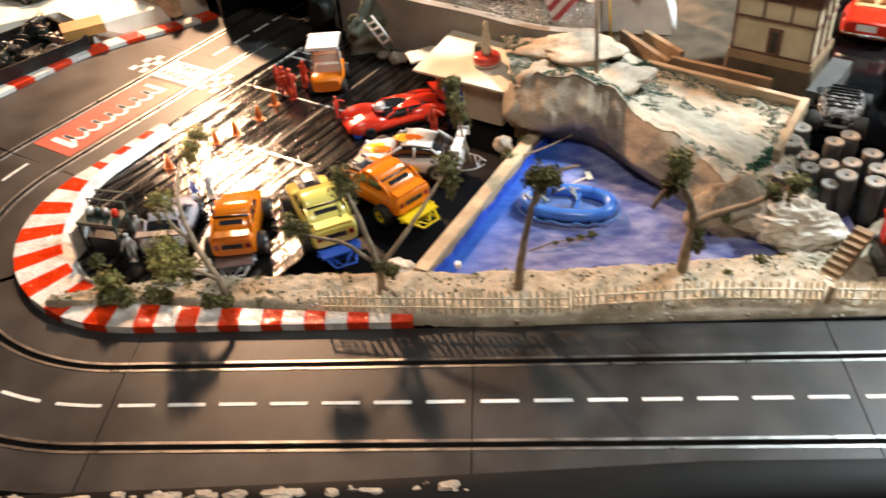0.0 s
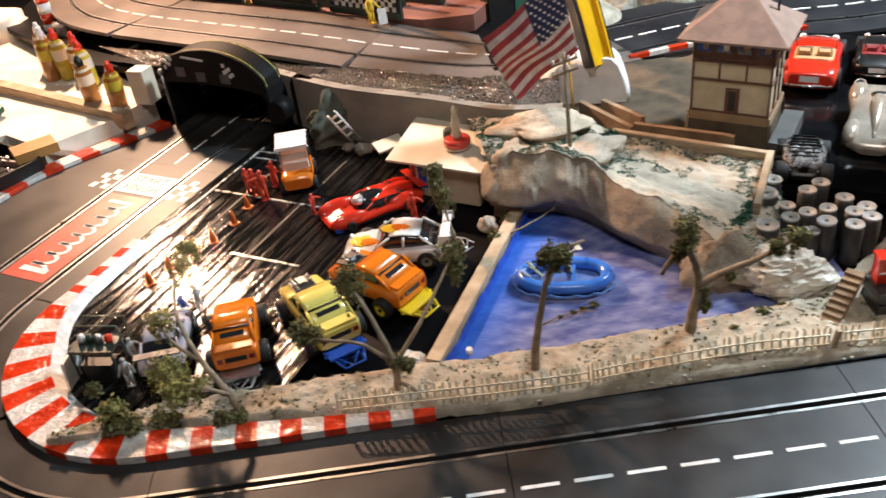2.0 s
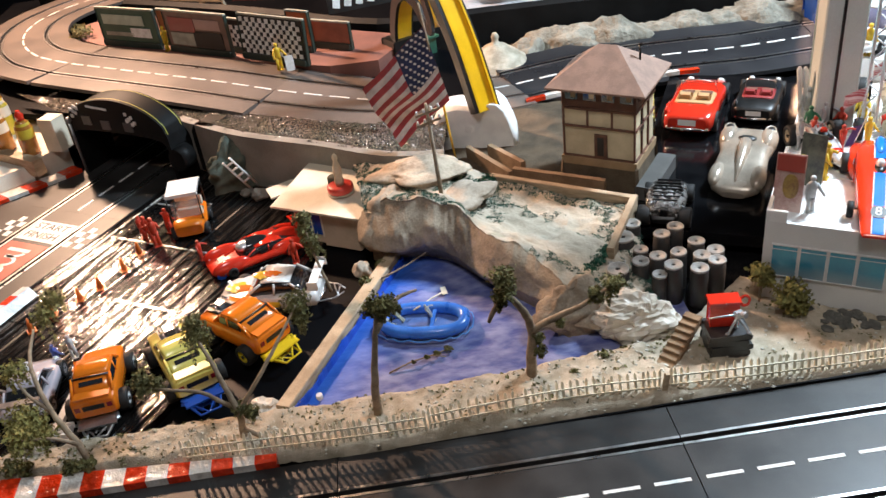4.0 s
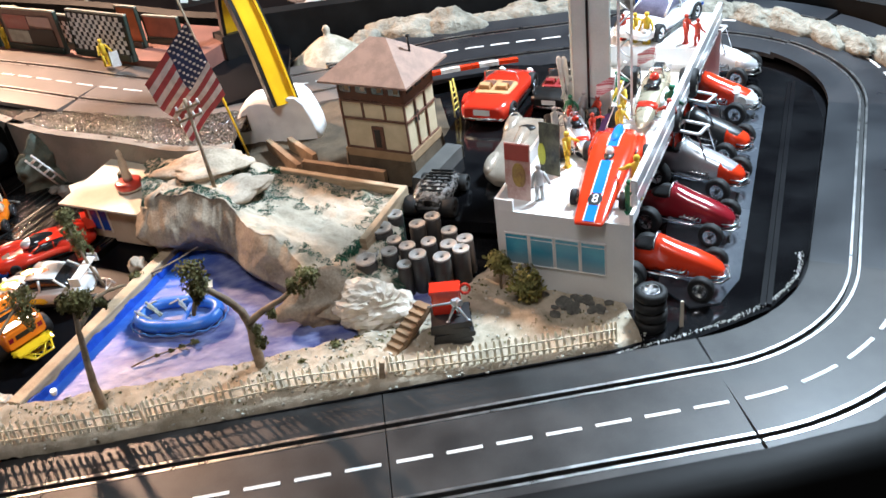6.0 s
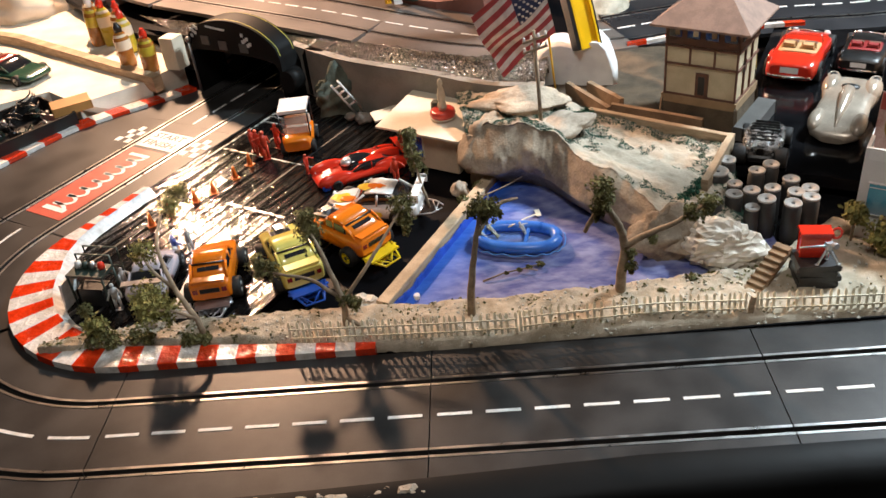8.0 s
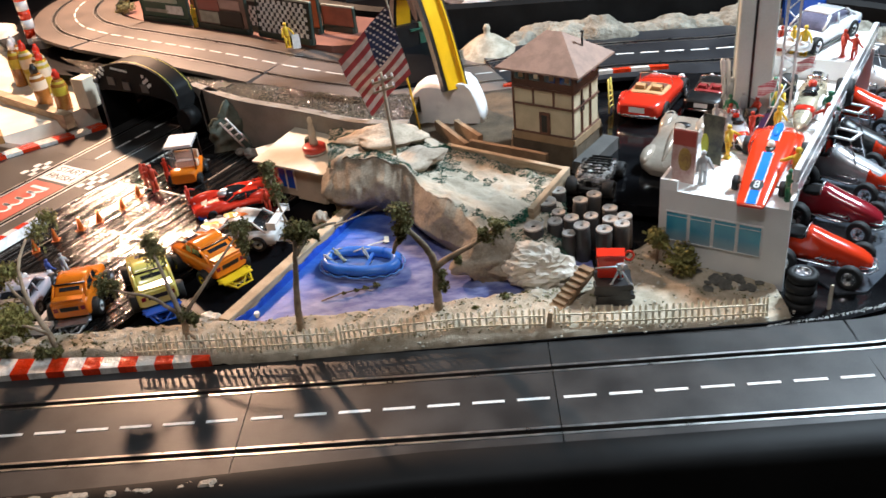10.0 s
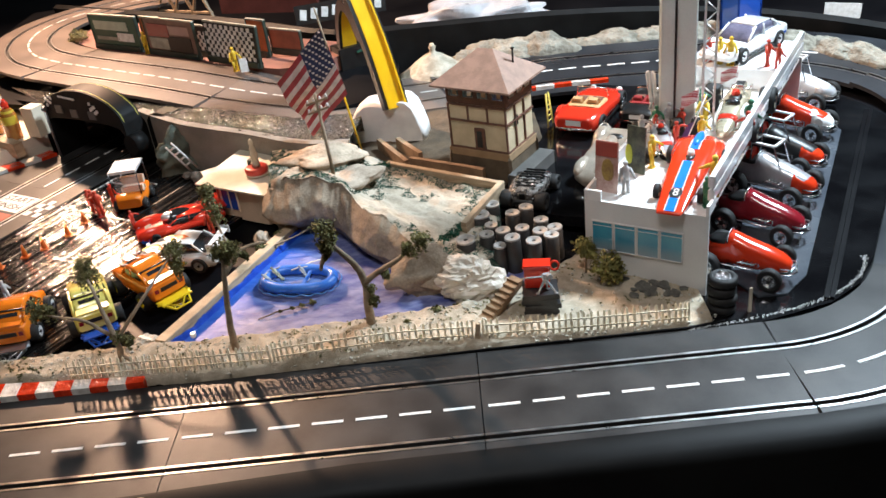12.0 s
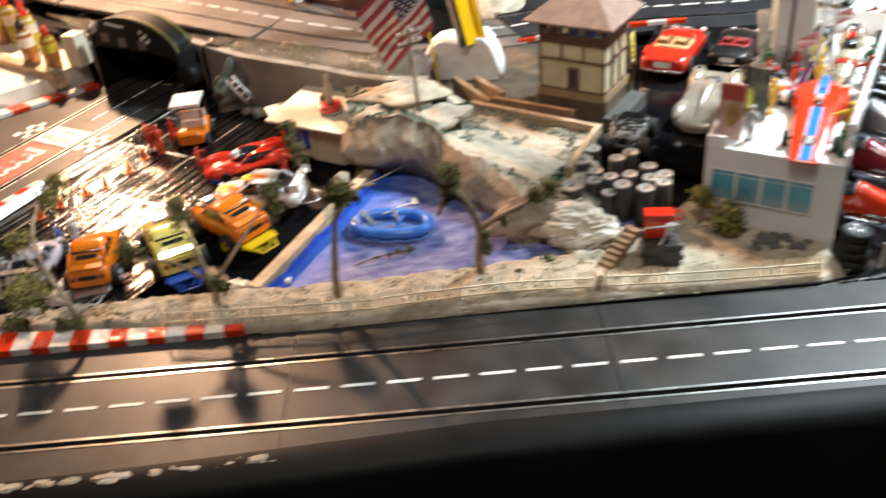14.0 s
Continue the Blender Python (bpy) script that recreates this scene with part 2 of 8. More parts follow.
def curve(p, heading, turn, r=0.297, rise=0.0):
    """turn: degrees to the left; rise: how much it climbs."""
    s = 1 if turn > 0 else -1
    c = Vector(p) + r * s * Vector((-math.sin(radians(heading)), math.cos(radians(heading)), 0))
    k = 14
    pts = []
    for i in range(k + 1):
        a = radians(heading - 90 * s + turn * i / k)
        pts.append(Vector((c.x + r * math.cos(a), c.y + r * math.sin(a), p[2] + rise * i / k)))
    return pts, heading + turn


def sweep(b, pts, prof, bank=0.0, closed=False, caps=False):
    rings = []
    for i, p in enumerate(pts):
        d = pts[min(i + 1, len(pts) - 1)] - pts[max(i - 1, 0)]
        d.z = 0
        d.normalize()
        nrm = Vector((-d.y, d.x, 0))
        rings.append([p + nrm * u + Vector((0, 0, w + bank * u)) for u, w in prof])
    return b.rings(rings, caps=caps, closed=closed)


SLAB = [(0.099, -0.007), (0.099, 0), (0.0530, 0), (0.0530, -0.006), (0.0470, -0.006), (0.0470, 0), (-0.0470, 0), (-0.0470, -0.006), (-0.0530, -0.006), (-0.0530, 0), (-0.099, 0), (-0.099, -0.007)]


def track_section(pts, dashes=7, bank=0.0, material=TRACK, label="", line=True):
    t = thing("track_section", label=label or "dark grey plastic slot-car track section with two slots", category="track", group="slot-car track")
    b = sweep(Build(), pts, SLAB, bank)
    k = len(SLAB)
    b.add(b.v[:k] + b.v[-k:], [tuple(reversed(range(k))), tuple(range(k, 2 * k))])
    part("slab", b, material, t)
    for c in (0.05, -0.05):
        part("slot", sweep(Build(), pts, [(c + 0.0027, -0.0052), (c - 0.0027, -0.0052)], bank), SLOT, t, "black slot")
        for s in (1, -1):
            u = c + s * 0.0048
            part("rail", sweep(Build(), pts, [(u + 0.0017, -0.001), (u + 0.0015, 0.0006), (u - 0.0015, 0.0006), (u - 0.0017, -0.001)], bank, closed=True, caps=True), RAIL, t, "bare steel conductor rail")
    if line:
        length = [0.0]
        for a, c in zip(pts, pts[1:]):
            length.append(length[-1] + (c - a).length)

        def at_len(s):
            i = max(j for j in range(len(pts) - 1) if length[j] <= s + 1e-9)
            return pts[i].lerp(pts[i + 1], min(1, (s - length[i]) / max(1e-9, length[i + 1] - length[i])))
        per = length[-1] / dashes
        for i in range(dashes):
            mid = [at_len(per * (i + 0.5 + f * 0.36)) for f in (-1, -0.33, 0.33, 1)]
            part("dash", sweep(Build(), mid, [(0.0022, 0.0001), (0.0020, 0.0006), (-0.0020, 0.0006), (-0.0022, 0.0001)], bank, closed=True, caps=True), PAINT, t, "white lane dash")
    return t


G = 0.0006
for i in range(3):
    track_section(straight((-0.345 + 0.345 * i + G, 0, 0), 0, 0.345 - 2 * G)[0])
p, h = Vector((0.69 + G, 0, 0)), 0
pts, h = curve(p, h, 60)
track_section(pts, 5, material=TRACK)
pts, h = straight(pts[-1], h, 0.43)
pts[-1].z = 0.006
track_section(pts, 8, material=TRACK_DARK)
pts, h = curve(pts[-1], h, 60, rise=0.014)
track_section(pts, 5, bank=-0.05, material=TRACK_DARK)
pts, h = curve(pts[-1], h, 60, rise=0.010)
track_section(pts, 5, bank=-0.10, material=TRACK_DARK)
back = spline([pts[-1], (0.774, 0.962, 0.030), (0.675, 0.972, 0.030), (0.541, 0.980, 0.030), (0.42, 0.955, 0.032), (0.326, 0.925, 0.036)])
track_section(back, 12, bank=-0.12, material=TRACK_DARK)
mid = spline([(0.325, 0.925, 0.036), (0.221, 0.895, 0.046), (0.11, 0.872, 0.062), (0.022, 0.882, 0.076), (-0.10, 0.930, 0.090)])
track_section(mid, 9, material=TRACK_PALE)
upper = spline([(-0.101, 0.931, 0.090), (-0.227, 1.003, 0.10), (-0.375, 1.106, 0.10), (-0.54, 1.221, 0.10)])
track_section(upper, 11, material=TRACK_PALE)
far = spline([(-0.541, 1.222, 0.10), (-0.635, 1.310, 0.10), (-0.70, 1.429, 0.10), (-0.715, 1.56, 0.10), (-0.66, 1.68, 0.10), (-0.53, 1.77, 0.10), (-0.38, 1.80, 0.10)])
track_section(far, 15, material=TRACK_PALE)
# left-hand turn and the start straight
TURN_X = -0.355
pts, h = curve((TURN_X, 0, 0), 180, -60)
track_section([Vector((-0.345 - G, 0, 0))] + pts, 5)
pts, h = curve(pts[-1], h, -60)
track_section(pts, 5)
START = pts[-1].copy()
DIR, SIDE = Vector((0.5, 0.866, 0)), Vector((0.866, -0.5, 0))
a = START + DIR * G
track_section([a, a + DIR * 0.345], 7, line=False, label="start straight of dark plastic slot-car track with printed start line")
a = a + DIR * 0.3455
track_section([a, a + DIR * 0.345], 7)
a = a + DIR * 0.3455
track_section([a, a + DIR * 0.345], 7)


def along(s, p, z=0.0):
    """A place on the start straight: s ahead, p to its right."""
    q = START + DIR * s + SIDE * p
    return (q.x, q.y, z)

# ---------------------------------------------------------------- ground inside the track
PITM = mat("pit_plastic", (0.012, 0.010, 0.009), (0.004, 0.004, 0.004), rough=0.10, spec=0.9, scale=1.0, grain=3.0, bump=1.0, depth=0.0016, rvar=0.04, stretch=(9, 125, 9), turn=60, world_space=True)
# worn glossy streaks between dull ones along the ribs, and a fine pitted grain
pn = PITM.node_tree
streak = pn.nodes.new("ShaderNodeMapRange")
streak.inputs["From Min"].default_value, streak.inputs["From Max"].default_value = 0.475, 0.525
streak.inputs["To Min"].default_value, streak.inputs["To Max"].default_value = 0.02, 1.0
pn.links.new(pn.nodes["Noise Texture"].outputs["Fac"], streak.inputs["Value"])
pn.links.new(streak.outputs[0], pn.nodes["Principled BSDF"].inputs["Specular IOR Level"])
where = pn.nodes.new("ShaderNodeNewGeometry")
pits = pn.nodes.new("ShaderNodeTexNoise")
pits.inputs["Scale"].default_value, pits.inputs["Detail"].default_value = 330, 4
pn.links.new(where.outputs["Position"], pits.inputs["Vector"])
pitted = pn.nodes.new("ShaderNodeBump")
pitted.inputs["Strength"].default_value, pitted.inputs["Distance"].default_value = 0.8, 0.00035
pn.links.new(pits.outputs["Fac"], pitted.inputs["Height"])
pn.links.new(pn.nodes["Bump"].outputs[0], pitted.inputs["Normal"])
pn.links.new(pitted.outputs[0], pn.nodes["Principled BSDF"].inputs["Normal"])
LOTM = mat("painted_lot", (0.008, 0.0083, 0.0092), (0.003, 0.003, 0.0036), spec=0.5, rough=0.11, scale=14, grain=300, bump=0.25, rvar=0.05, world_space=True)
LOTGREY = mat("grey_paving", (0.085, 0.095, 0.110), (0.052, 0.060, 0.074), rough=0.26, scale=14, grain=600, bump=0.3, world_space=True)

WORN = mat("worn_line_paint", (0.62, 0.60, 0.56), (0.03, 0.028, 0.026), rough=0.3, scale=90, contrast=0.7, bump=0.4, world_space=True)

# pit area: worn track plates with their own slots, running beside the start straight
pit = thing("pit_floor", label="glossy black worn plastic pit floor with old slots", category="pit floor", kind="structure")
for s0 in (-0.16, 0.086, 0.332):
    for lane, (p0, p1) in enumerate(((0.1005, 0.226), (0.228, 0.326), (0.328, 0.470))):
        q = [along(s0, p0), along(s0, p1), along(s0 + 0.244, p1), along(s0 + 0.244, p0)]
        q = [(x, y) for x, y, z in q]
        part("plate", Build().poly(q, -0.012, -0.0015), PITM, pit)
for p0 in (0.177, 0.277):
    q = [along(-0.15, p0 - 0.002), along(-0.15, p0 + 0.002), along(0.57, p0 + 0.002), along(0.57, p0 - 0.002)]
    part("slot", Build().poly([(x, y) for x, y, z in q], -0.010, -0.0008), SLOT, pit)
for s0, p0, p1 in ((0.30, 0.12, 0.34), (0.405, 0.115, 0.22), (0.425, 0.115, 0.22), (0.165, 0.25, 0.36)):
    q = [along(s0, p0), along(s0, p1), along(s0 + 0.0035, p1), along(s0 + 0.0035, p0)]
    part("line", Build().poly([(x, y) for x, y, z in q], -0.010, -0.0004), WORN, pit, "worn white painted line")
q = [along(0.20, 0.114), along(0.20, 0.117), along(0.44, 0.117), along(0.44, 0.114)]
part("line", Build().poly([(x, y) for x, y, z in q], -0.010, -0.0004), WORN, pit, "worn white painted line")

# parking lot on the right-hand side
lot = thing("parking_lot", label="glossy black painted parking lot with grey paving", category="parking lot", kind="structure")
part("asphalt", Build().poly([(0.40, 0.20), (0.60, 0.101), (0.69, 0.101), (0.78, 0.125), (0.83, 0.16), (0.87, 0.215), (1.05, 0.53), (1.085, 0.64), (1.06, 0.74), (0.98, 0.84), (0.88, 0.865), (0.40, 0.86)], -0.012, -0.001), LOTM, lot)
part("paving", Build().poly([(0.700, 0.150), (0.735, 0.150), (0.772, 0.185), (0.99, 0.60), (0.985, 0.66), (0.90, 0.70), (0.68, 0.20)], -0.010, 0.0012), LOTGREY, lot, "matt grey paving strip")
d = Vector((0.475, 0.88, 0)).normalized()
for o, mm in ((0.0, BLACKBOARD), (0.0075, BLACKBOARD)):
    a0, a1 = Vector((0.775 + o, 0.131, 0)), Vector((1.063 + o, 0.671, 0))
    part("groove", sweep(Build(), [a0, a1], [(0.003, -0.004), (0.003, 0.0024), (-0.003, 0.0024), (-0.003, -0.004)], closed=True, caps=True), mm, lot, "raised black strip")
for i in range(9):
    q = Vector((0.765, 0.215, 0)) + d * (0.05 * i)
    part("mark", sweep(Build(), [q, q + d * 0.022], [(0.002, 0.001), (0.002, 0.0022), (-0.002, 0.0022), (-0.002, 0.001)], closed=True, caps=True), SLOT, lot, "black paint mark")
# pale crumbs along the edge of the lot
rnd = random.Random(4)
b = Build()
line = spline([(0.60, 0.099, 0), (0.68, 0.108, 0), (0.75, 0.124, 0), (0.80, 0.146, 0), (0.838, 0.178, 0), (0.86, 0.215, 0)], 0.002)
for q in line:
    for i in range(3):
        b.ball(rnd.uniform(0.0003, 0.0009), (q.x + rnd.gauss(0, 0.0014), q.y + rnd.gauss(0, 0.0014), 0.0004), n=5, m=4, rough=0.5, seed=rnd.random() * 9)
tagged(solid("white_crumbs", b, PAINT, "white crumbs scattered along the lot's edge", "crumbs"), kind="stuff")

# plain dark lawn under the left-hand yard, tarmac shoulder and outer kerb of the start straight
shoulder = [along(-0.02, -0.1)[:2], along(0.50, -0.1)[:2], along(0.46, -0.105)[:2], along(0.40, -0.135)[:2], along(0.33, -0.172)[:2], along(0.25, -0.20)[:2], along(0.0, -0.215)[:2], along(-0.2, -0.21)[:2], along(-0.13, -0.15)[:2]]
solid("track_shoulder", Build().poly(shoulder[::-1], -0.010, -0.0006), TRACK, "dark grey plastic track shoulder", "shoulder", kind="structure")


def kerb(name, inner, outer, label, first=0, z=0.004, edge=0.001, base=-0.008, slope=()):
    """Red and white blocks between two lines of points."""
    t = thing(name, label=label, category="kerb", group="kerbs")
    for i in range(len(inner) - 1):
        b = Build()
        q = [outer[i], outer[i + 1], inner[i + 1], inner[i]]
        bot, top = [(x, y, base) for x, y in q], [(x, y, zz) for (x, y), zz in zip(q, (edge, edge, z, z))]
        b.add(bot + top, [(3, 2, 1, 0), (4, 5, 6, 7), (0, 1, 5, 4), (1, 2, 6, 5), (2, 3, 7, 6), (3, 0, 4, 7)])
        part("block", b, RED_PAINT if (i + first) % 2 == 0 else WHITE_PAINT, t, "glossy red block" if (i + first) % 2 == 0 else "glossy white block")
        if i in slope:
            o0, o1, i0, i1 = (Vector((*p_, 0)) for p_ in (outer[i], outer[i + 1], inner[i], inner[i + 1]))
            f0, f1 = i0 + (i0 - o0).normalized() * 0.011, i1 + (i1 - o1).normalized() * 0.011
            up, dn_ = Vector((0, 0, z - 0.0004)), Vector((0, 0, -0.0012))
            part("inner_slope", Build().add([i0 + up, i1 + up, f1 + dn_, f0 + dn_, i0 + dn_, i1 + dn_], [(0, 1, 2, 3), (0, 3, 4), (1, 5, 2), (4, 5, 1, 0), (3, 2, 5, 4)]), WHITE_PAINT, t, "white glossy inner slope")
    return t


inner, outer = [], []
for i in range(14):
    x = -0.062 + (TURN_X + 0.062) * i / 13
    outer.append((x, 0.0995)), inner.append((x, 0.108 + 0.024 * i / 13))
for i in range(1, 16):
    a = radians(-90 - 126 * i / 15)
    w = 0.045 + 0.010 * math.sin(math.pi * i / 15) - 0.022 * max(0, i - 11) / 4
    outer.append((TURN_X + 0.1975 * math.cos(a), 0.297 + 0.1975 * math.sin(a)))
    inner.append((TURN_X + (0.1975 - w) * math.cos(a), 0.297 + (0.1975 - w) * math.sin(a)))
for i in range(1, 7):
    outer.append(along(0.012 + 0.022 * i, 0.1005)[:2]), inner.append(along(0.012 + 0.022 * i, 0.122 - 0.0012 * i)[:2])
kerb("kerb", inner, outer, "red and white painted kerb round the inside of the turn", 0, 0.011, 0.0085, slope=range(15, 34))
inner = [along(s, p)[:2] for s, p in ((0.02, -0.215), (0.055, -0.213), (0.09, -0.211), (0.125, -0.209), (0.16, -0.207), (0.195, -0.205), (0.23, -0.202), (0.262, -0.195), (0.292, -0.184), (0.32, -0.172), (0.35, -0.158), (0.38, -0.142), (0.41, -0.128), (0.44, -0.114), (0.47, -0.104))]
outer2 = [along(s, p - 0.014)[:2] for s, p in ((0.02, -0.235), (0.055, -0.233), (0.09, -0.231), (0.125, -0.229), (0.16, -0.227), (0.195, -0.225), (0.235, -0.222), (0.272, -0.214), (0.302, -0.204), (0.33, -0.192), (0.36, -0.178), (0.39, -0.162), (0.42, -0.148), (0.45, -0.134), (0.48, -0.124))]
kerb("kerb", inner, outer2, "red and white kerb along the outside of the start straight", 1, 0.006, 0.003)
edge_line = [(0.335 + 0.035 * i, 0.870 - 0.00062 * (6.6 - i) ** 2 - 0.0006 * max(0, 6.6 - i)) for i in range(10)]
kerb("kerb", [(x, y - 0.005) for x, y in edge_line], [(x, y + 0.008) for x, y in edge_line], "red and white kerb beside the back straight", 0, 0.041, 0.040, 0.034)

# ---------------------------------------------------------------- sand, pool and rocks
def fbm(x, y, s, seed=0.0):
    return noise.fractal(Vector((x * s, y * s, seed)), 0.8, 2.0, 4)


def lerp_line(pts, x):
    for (x0, y0), (x1, y1) in zip(pts, pts[1:]):
        if x <= x1:
            return y0 + (y1 - y0) * max(0, (x - x0)) / (x1 - x0)
    return pts[-1][1]


FAR_SHORE = [(-0.47, 0.142), (-0.40, 0.165), (-0.30, 0.178), (-0.20, 0.176), (-0.06, 0.180), (0.0, 0.176), (0.10, 0.180), (0.20, 0.184), (0.30, 0.196), (0.37, 0.20), (0.42, 0.235), (0.50, 0.30), (0.62, 0.20), (0.645, 0.155)]
NEAR_SHORE = [(-0.47, 0.132), (-0.345, 0.130), (-0.06, 0.107), (0.02, 0.1015), (0.60, 0.1015), (0.645, 0.108)]


def sand_at(u, v):
    x = -0.46 + 1.09 * u
    y0, y1 = lerp_line(NEAR_SHORE, x), lerp_line(FAR_SHORE, x)
    y = y0 + (y1 - y0) * v
    low = min(1, max(0, (x - 0.36) / 0.10))
    h = 0.005 + (0.010 - 0.006 * low) * min(1, v / 0.18, (1 - v) / 0.15 + 0.15) + (0.004 - 0.002 * low) * fbm(x, y, 28) * min(1, v * 6)
    if v < 0.001:
        h = -0.004
    return (x, y + 0.002 * fbm(x, y, 60, 4.0), h + 0.0015 * fbm(x, y, 110, 2.0) - (0.016 if v > 0.999 else 0))


edge = [Vector((x, y - 0.0012, -0.0045 * max(0, 0.40 - x) / 0.34)) for x, y in [(0.06, 0.1015), (0.40, 0.1015)] + NEAR_SHORE if x > 0.05]
solid("bank_edging", sweep(Build(), edge, [(0.0012, -0.008), (0.0012, 0.0030), (-0.0012, 0.0030), (-0.0012, -0.008)], closed=True, caps=True), BLACKBOARD, "black strip edging the sandy bank", "edging", kind="structure")
solid("sand_bank", Build().grid(260, 26, sand_at), SAND, "pale sandy bank between the track and the pool", "sand", kind="structure")

WATER = bpy.data.materials.new("pool_paint")
WATER.use_nodes = True
nt = WATER.node_tree
wb = nt.nodes["Principled BSDF"]
geo = nt.nodes.new("ShaderNodeNewGeometry")
wmap = nt.nodes.new("ShaderNodeMapping")
wmap.inputs["Rotation"].default_value = (0, 0, radians(-25))
wmap.inputs["Scale"].default_value = (20, 34, 16)
nt.links.new(geo.outputs["Position"], wmap.inputs["Vector"])
wn = nt.nodes.new("ShaderNodeTexNoise")
wn.inputs["Scale"].default_value, wn.inputs["Detail"].default_value = 1.6, 6
nt.links.new(wmap.outputs[0], wn.inputs["Vector"])
wx = nt.nodes.new("ShaderNodeSeparateXYZ")
nt.links.new(geo.outputs["Position"], wx.inputs[0])
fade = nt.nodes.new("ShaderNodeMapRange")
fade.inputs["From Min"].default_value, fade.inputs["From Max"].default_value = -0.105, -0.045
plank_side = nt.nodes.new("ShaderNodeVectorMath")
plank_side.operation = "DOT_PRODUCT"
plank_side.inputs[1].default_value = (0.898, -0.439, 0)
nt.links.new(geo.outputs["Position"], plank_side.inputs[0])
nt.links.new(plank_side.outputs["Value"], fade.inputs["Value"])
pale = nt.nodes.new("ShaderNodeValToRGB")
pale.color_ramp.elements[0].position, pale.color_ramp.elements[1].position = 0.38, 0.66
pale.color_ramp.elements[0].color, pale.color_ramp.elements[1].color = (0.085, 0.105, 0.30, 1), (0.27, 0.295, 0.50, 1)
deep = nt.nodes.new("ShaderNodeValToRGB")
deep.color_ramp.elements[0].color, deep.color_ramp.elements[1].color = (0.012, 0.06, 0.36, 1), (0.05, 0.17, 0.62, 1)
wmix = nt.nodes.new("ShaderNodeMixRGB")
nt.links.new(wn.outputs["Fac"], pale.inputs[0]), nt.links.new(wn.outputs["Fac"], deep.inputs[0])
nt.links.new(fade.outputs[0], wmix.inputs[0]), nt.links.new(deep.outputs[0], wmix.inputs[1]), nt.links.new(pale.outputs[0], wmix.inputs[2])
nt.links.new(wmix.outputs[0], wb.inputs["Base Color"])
wb.inputs["Roughness"].default_value = 0.45
wb.inputs["Specular IOR Level"].default_value = 0.3
wbump = nt.nodes.new("ShaderNodeBump")
wbump.inputs["Strength"].default_value, wbump.inputs["Distance"].default_value = 0.8, 0.004
nt.links.new(wn.outputs["Fac"], wbump.inputs["Height"]), nt.links.new(wbump.outputs[0], wb.inputs["Normal"])
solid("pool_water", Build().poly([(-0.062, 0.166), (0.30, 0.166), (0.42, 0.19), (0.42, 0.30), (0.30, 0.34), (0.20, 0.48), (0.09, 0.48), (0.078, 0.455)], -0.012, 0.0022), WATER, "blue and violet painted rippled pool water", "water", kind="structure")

# plank along the pool's side
wall_a, wall_b = Vector((-0.058, 0.172, 0)), Vector((0.079, 0.452, 0))
solid("pool_plank", sweep(Build(), [wall_a + (wall_b - wall_a) * (i / 10) for i in range(11)], [(0.0085, -0.01), (0.0085, 0.0165), (0.0075, 0.0175), (-0.0075, 0.0175), (-0.0085, 0.0165), (-0.0085, -0.01)], closed=True, caps=True), WOOD, "pale wooden plank edging the pool", "plank")
b = Build()
rnd = random.Random(8)
lp = []
for i in range(61):
    q = wall_a.lerp(wall_b, i / 60) + Vector((0.0100, -0.0050, 0))
    hh = 0.010 + 0.006 * fbm(i * 0.05, 0, 3)
    lp.append([q + Vector((0.004, -0.002, 0)), q + Vector((0.0022, -0.001, hh)), q + Vector((0, 0, hh)), q])
b.rings(lp)
BLUE = mat("blue_paint", (0.02, 0.09, 0.55), (0.01, 0.05, 0.36), rough=0.35, scale=60, bump=0.2)
solid("pool_liner", b, BLUE, "torn bright blue liner edge along the plank", "liner")

# the cliff and the plateau above the pool
CLIFF = [(0.050, 0.470), (0.085, 0.448), (0.125, 0.440), (0.155, 0.418), (0.185, 0.372), (0.222, 0.318), (0.262, 0.258), (0.300, 0.235), (0.345, 0.235), (0.385, 0.255)]


def rim(u):
    """How far the broken edge of the cliff juts out."""
    return 0.018 * noise.noise(Vector((u * 9, 1.5, 2.0))) + 0.008 * abs(noise.noise(Vector((u * 17, 4.5, 6.0))))


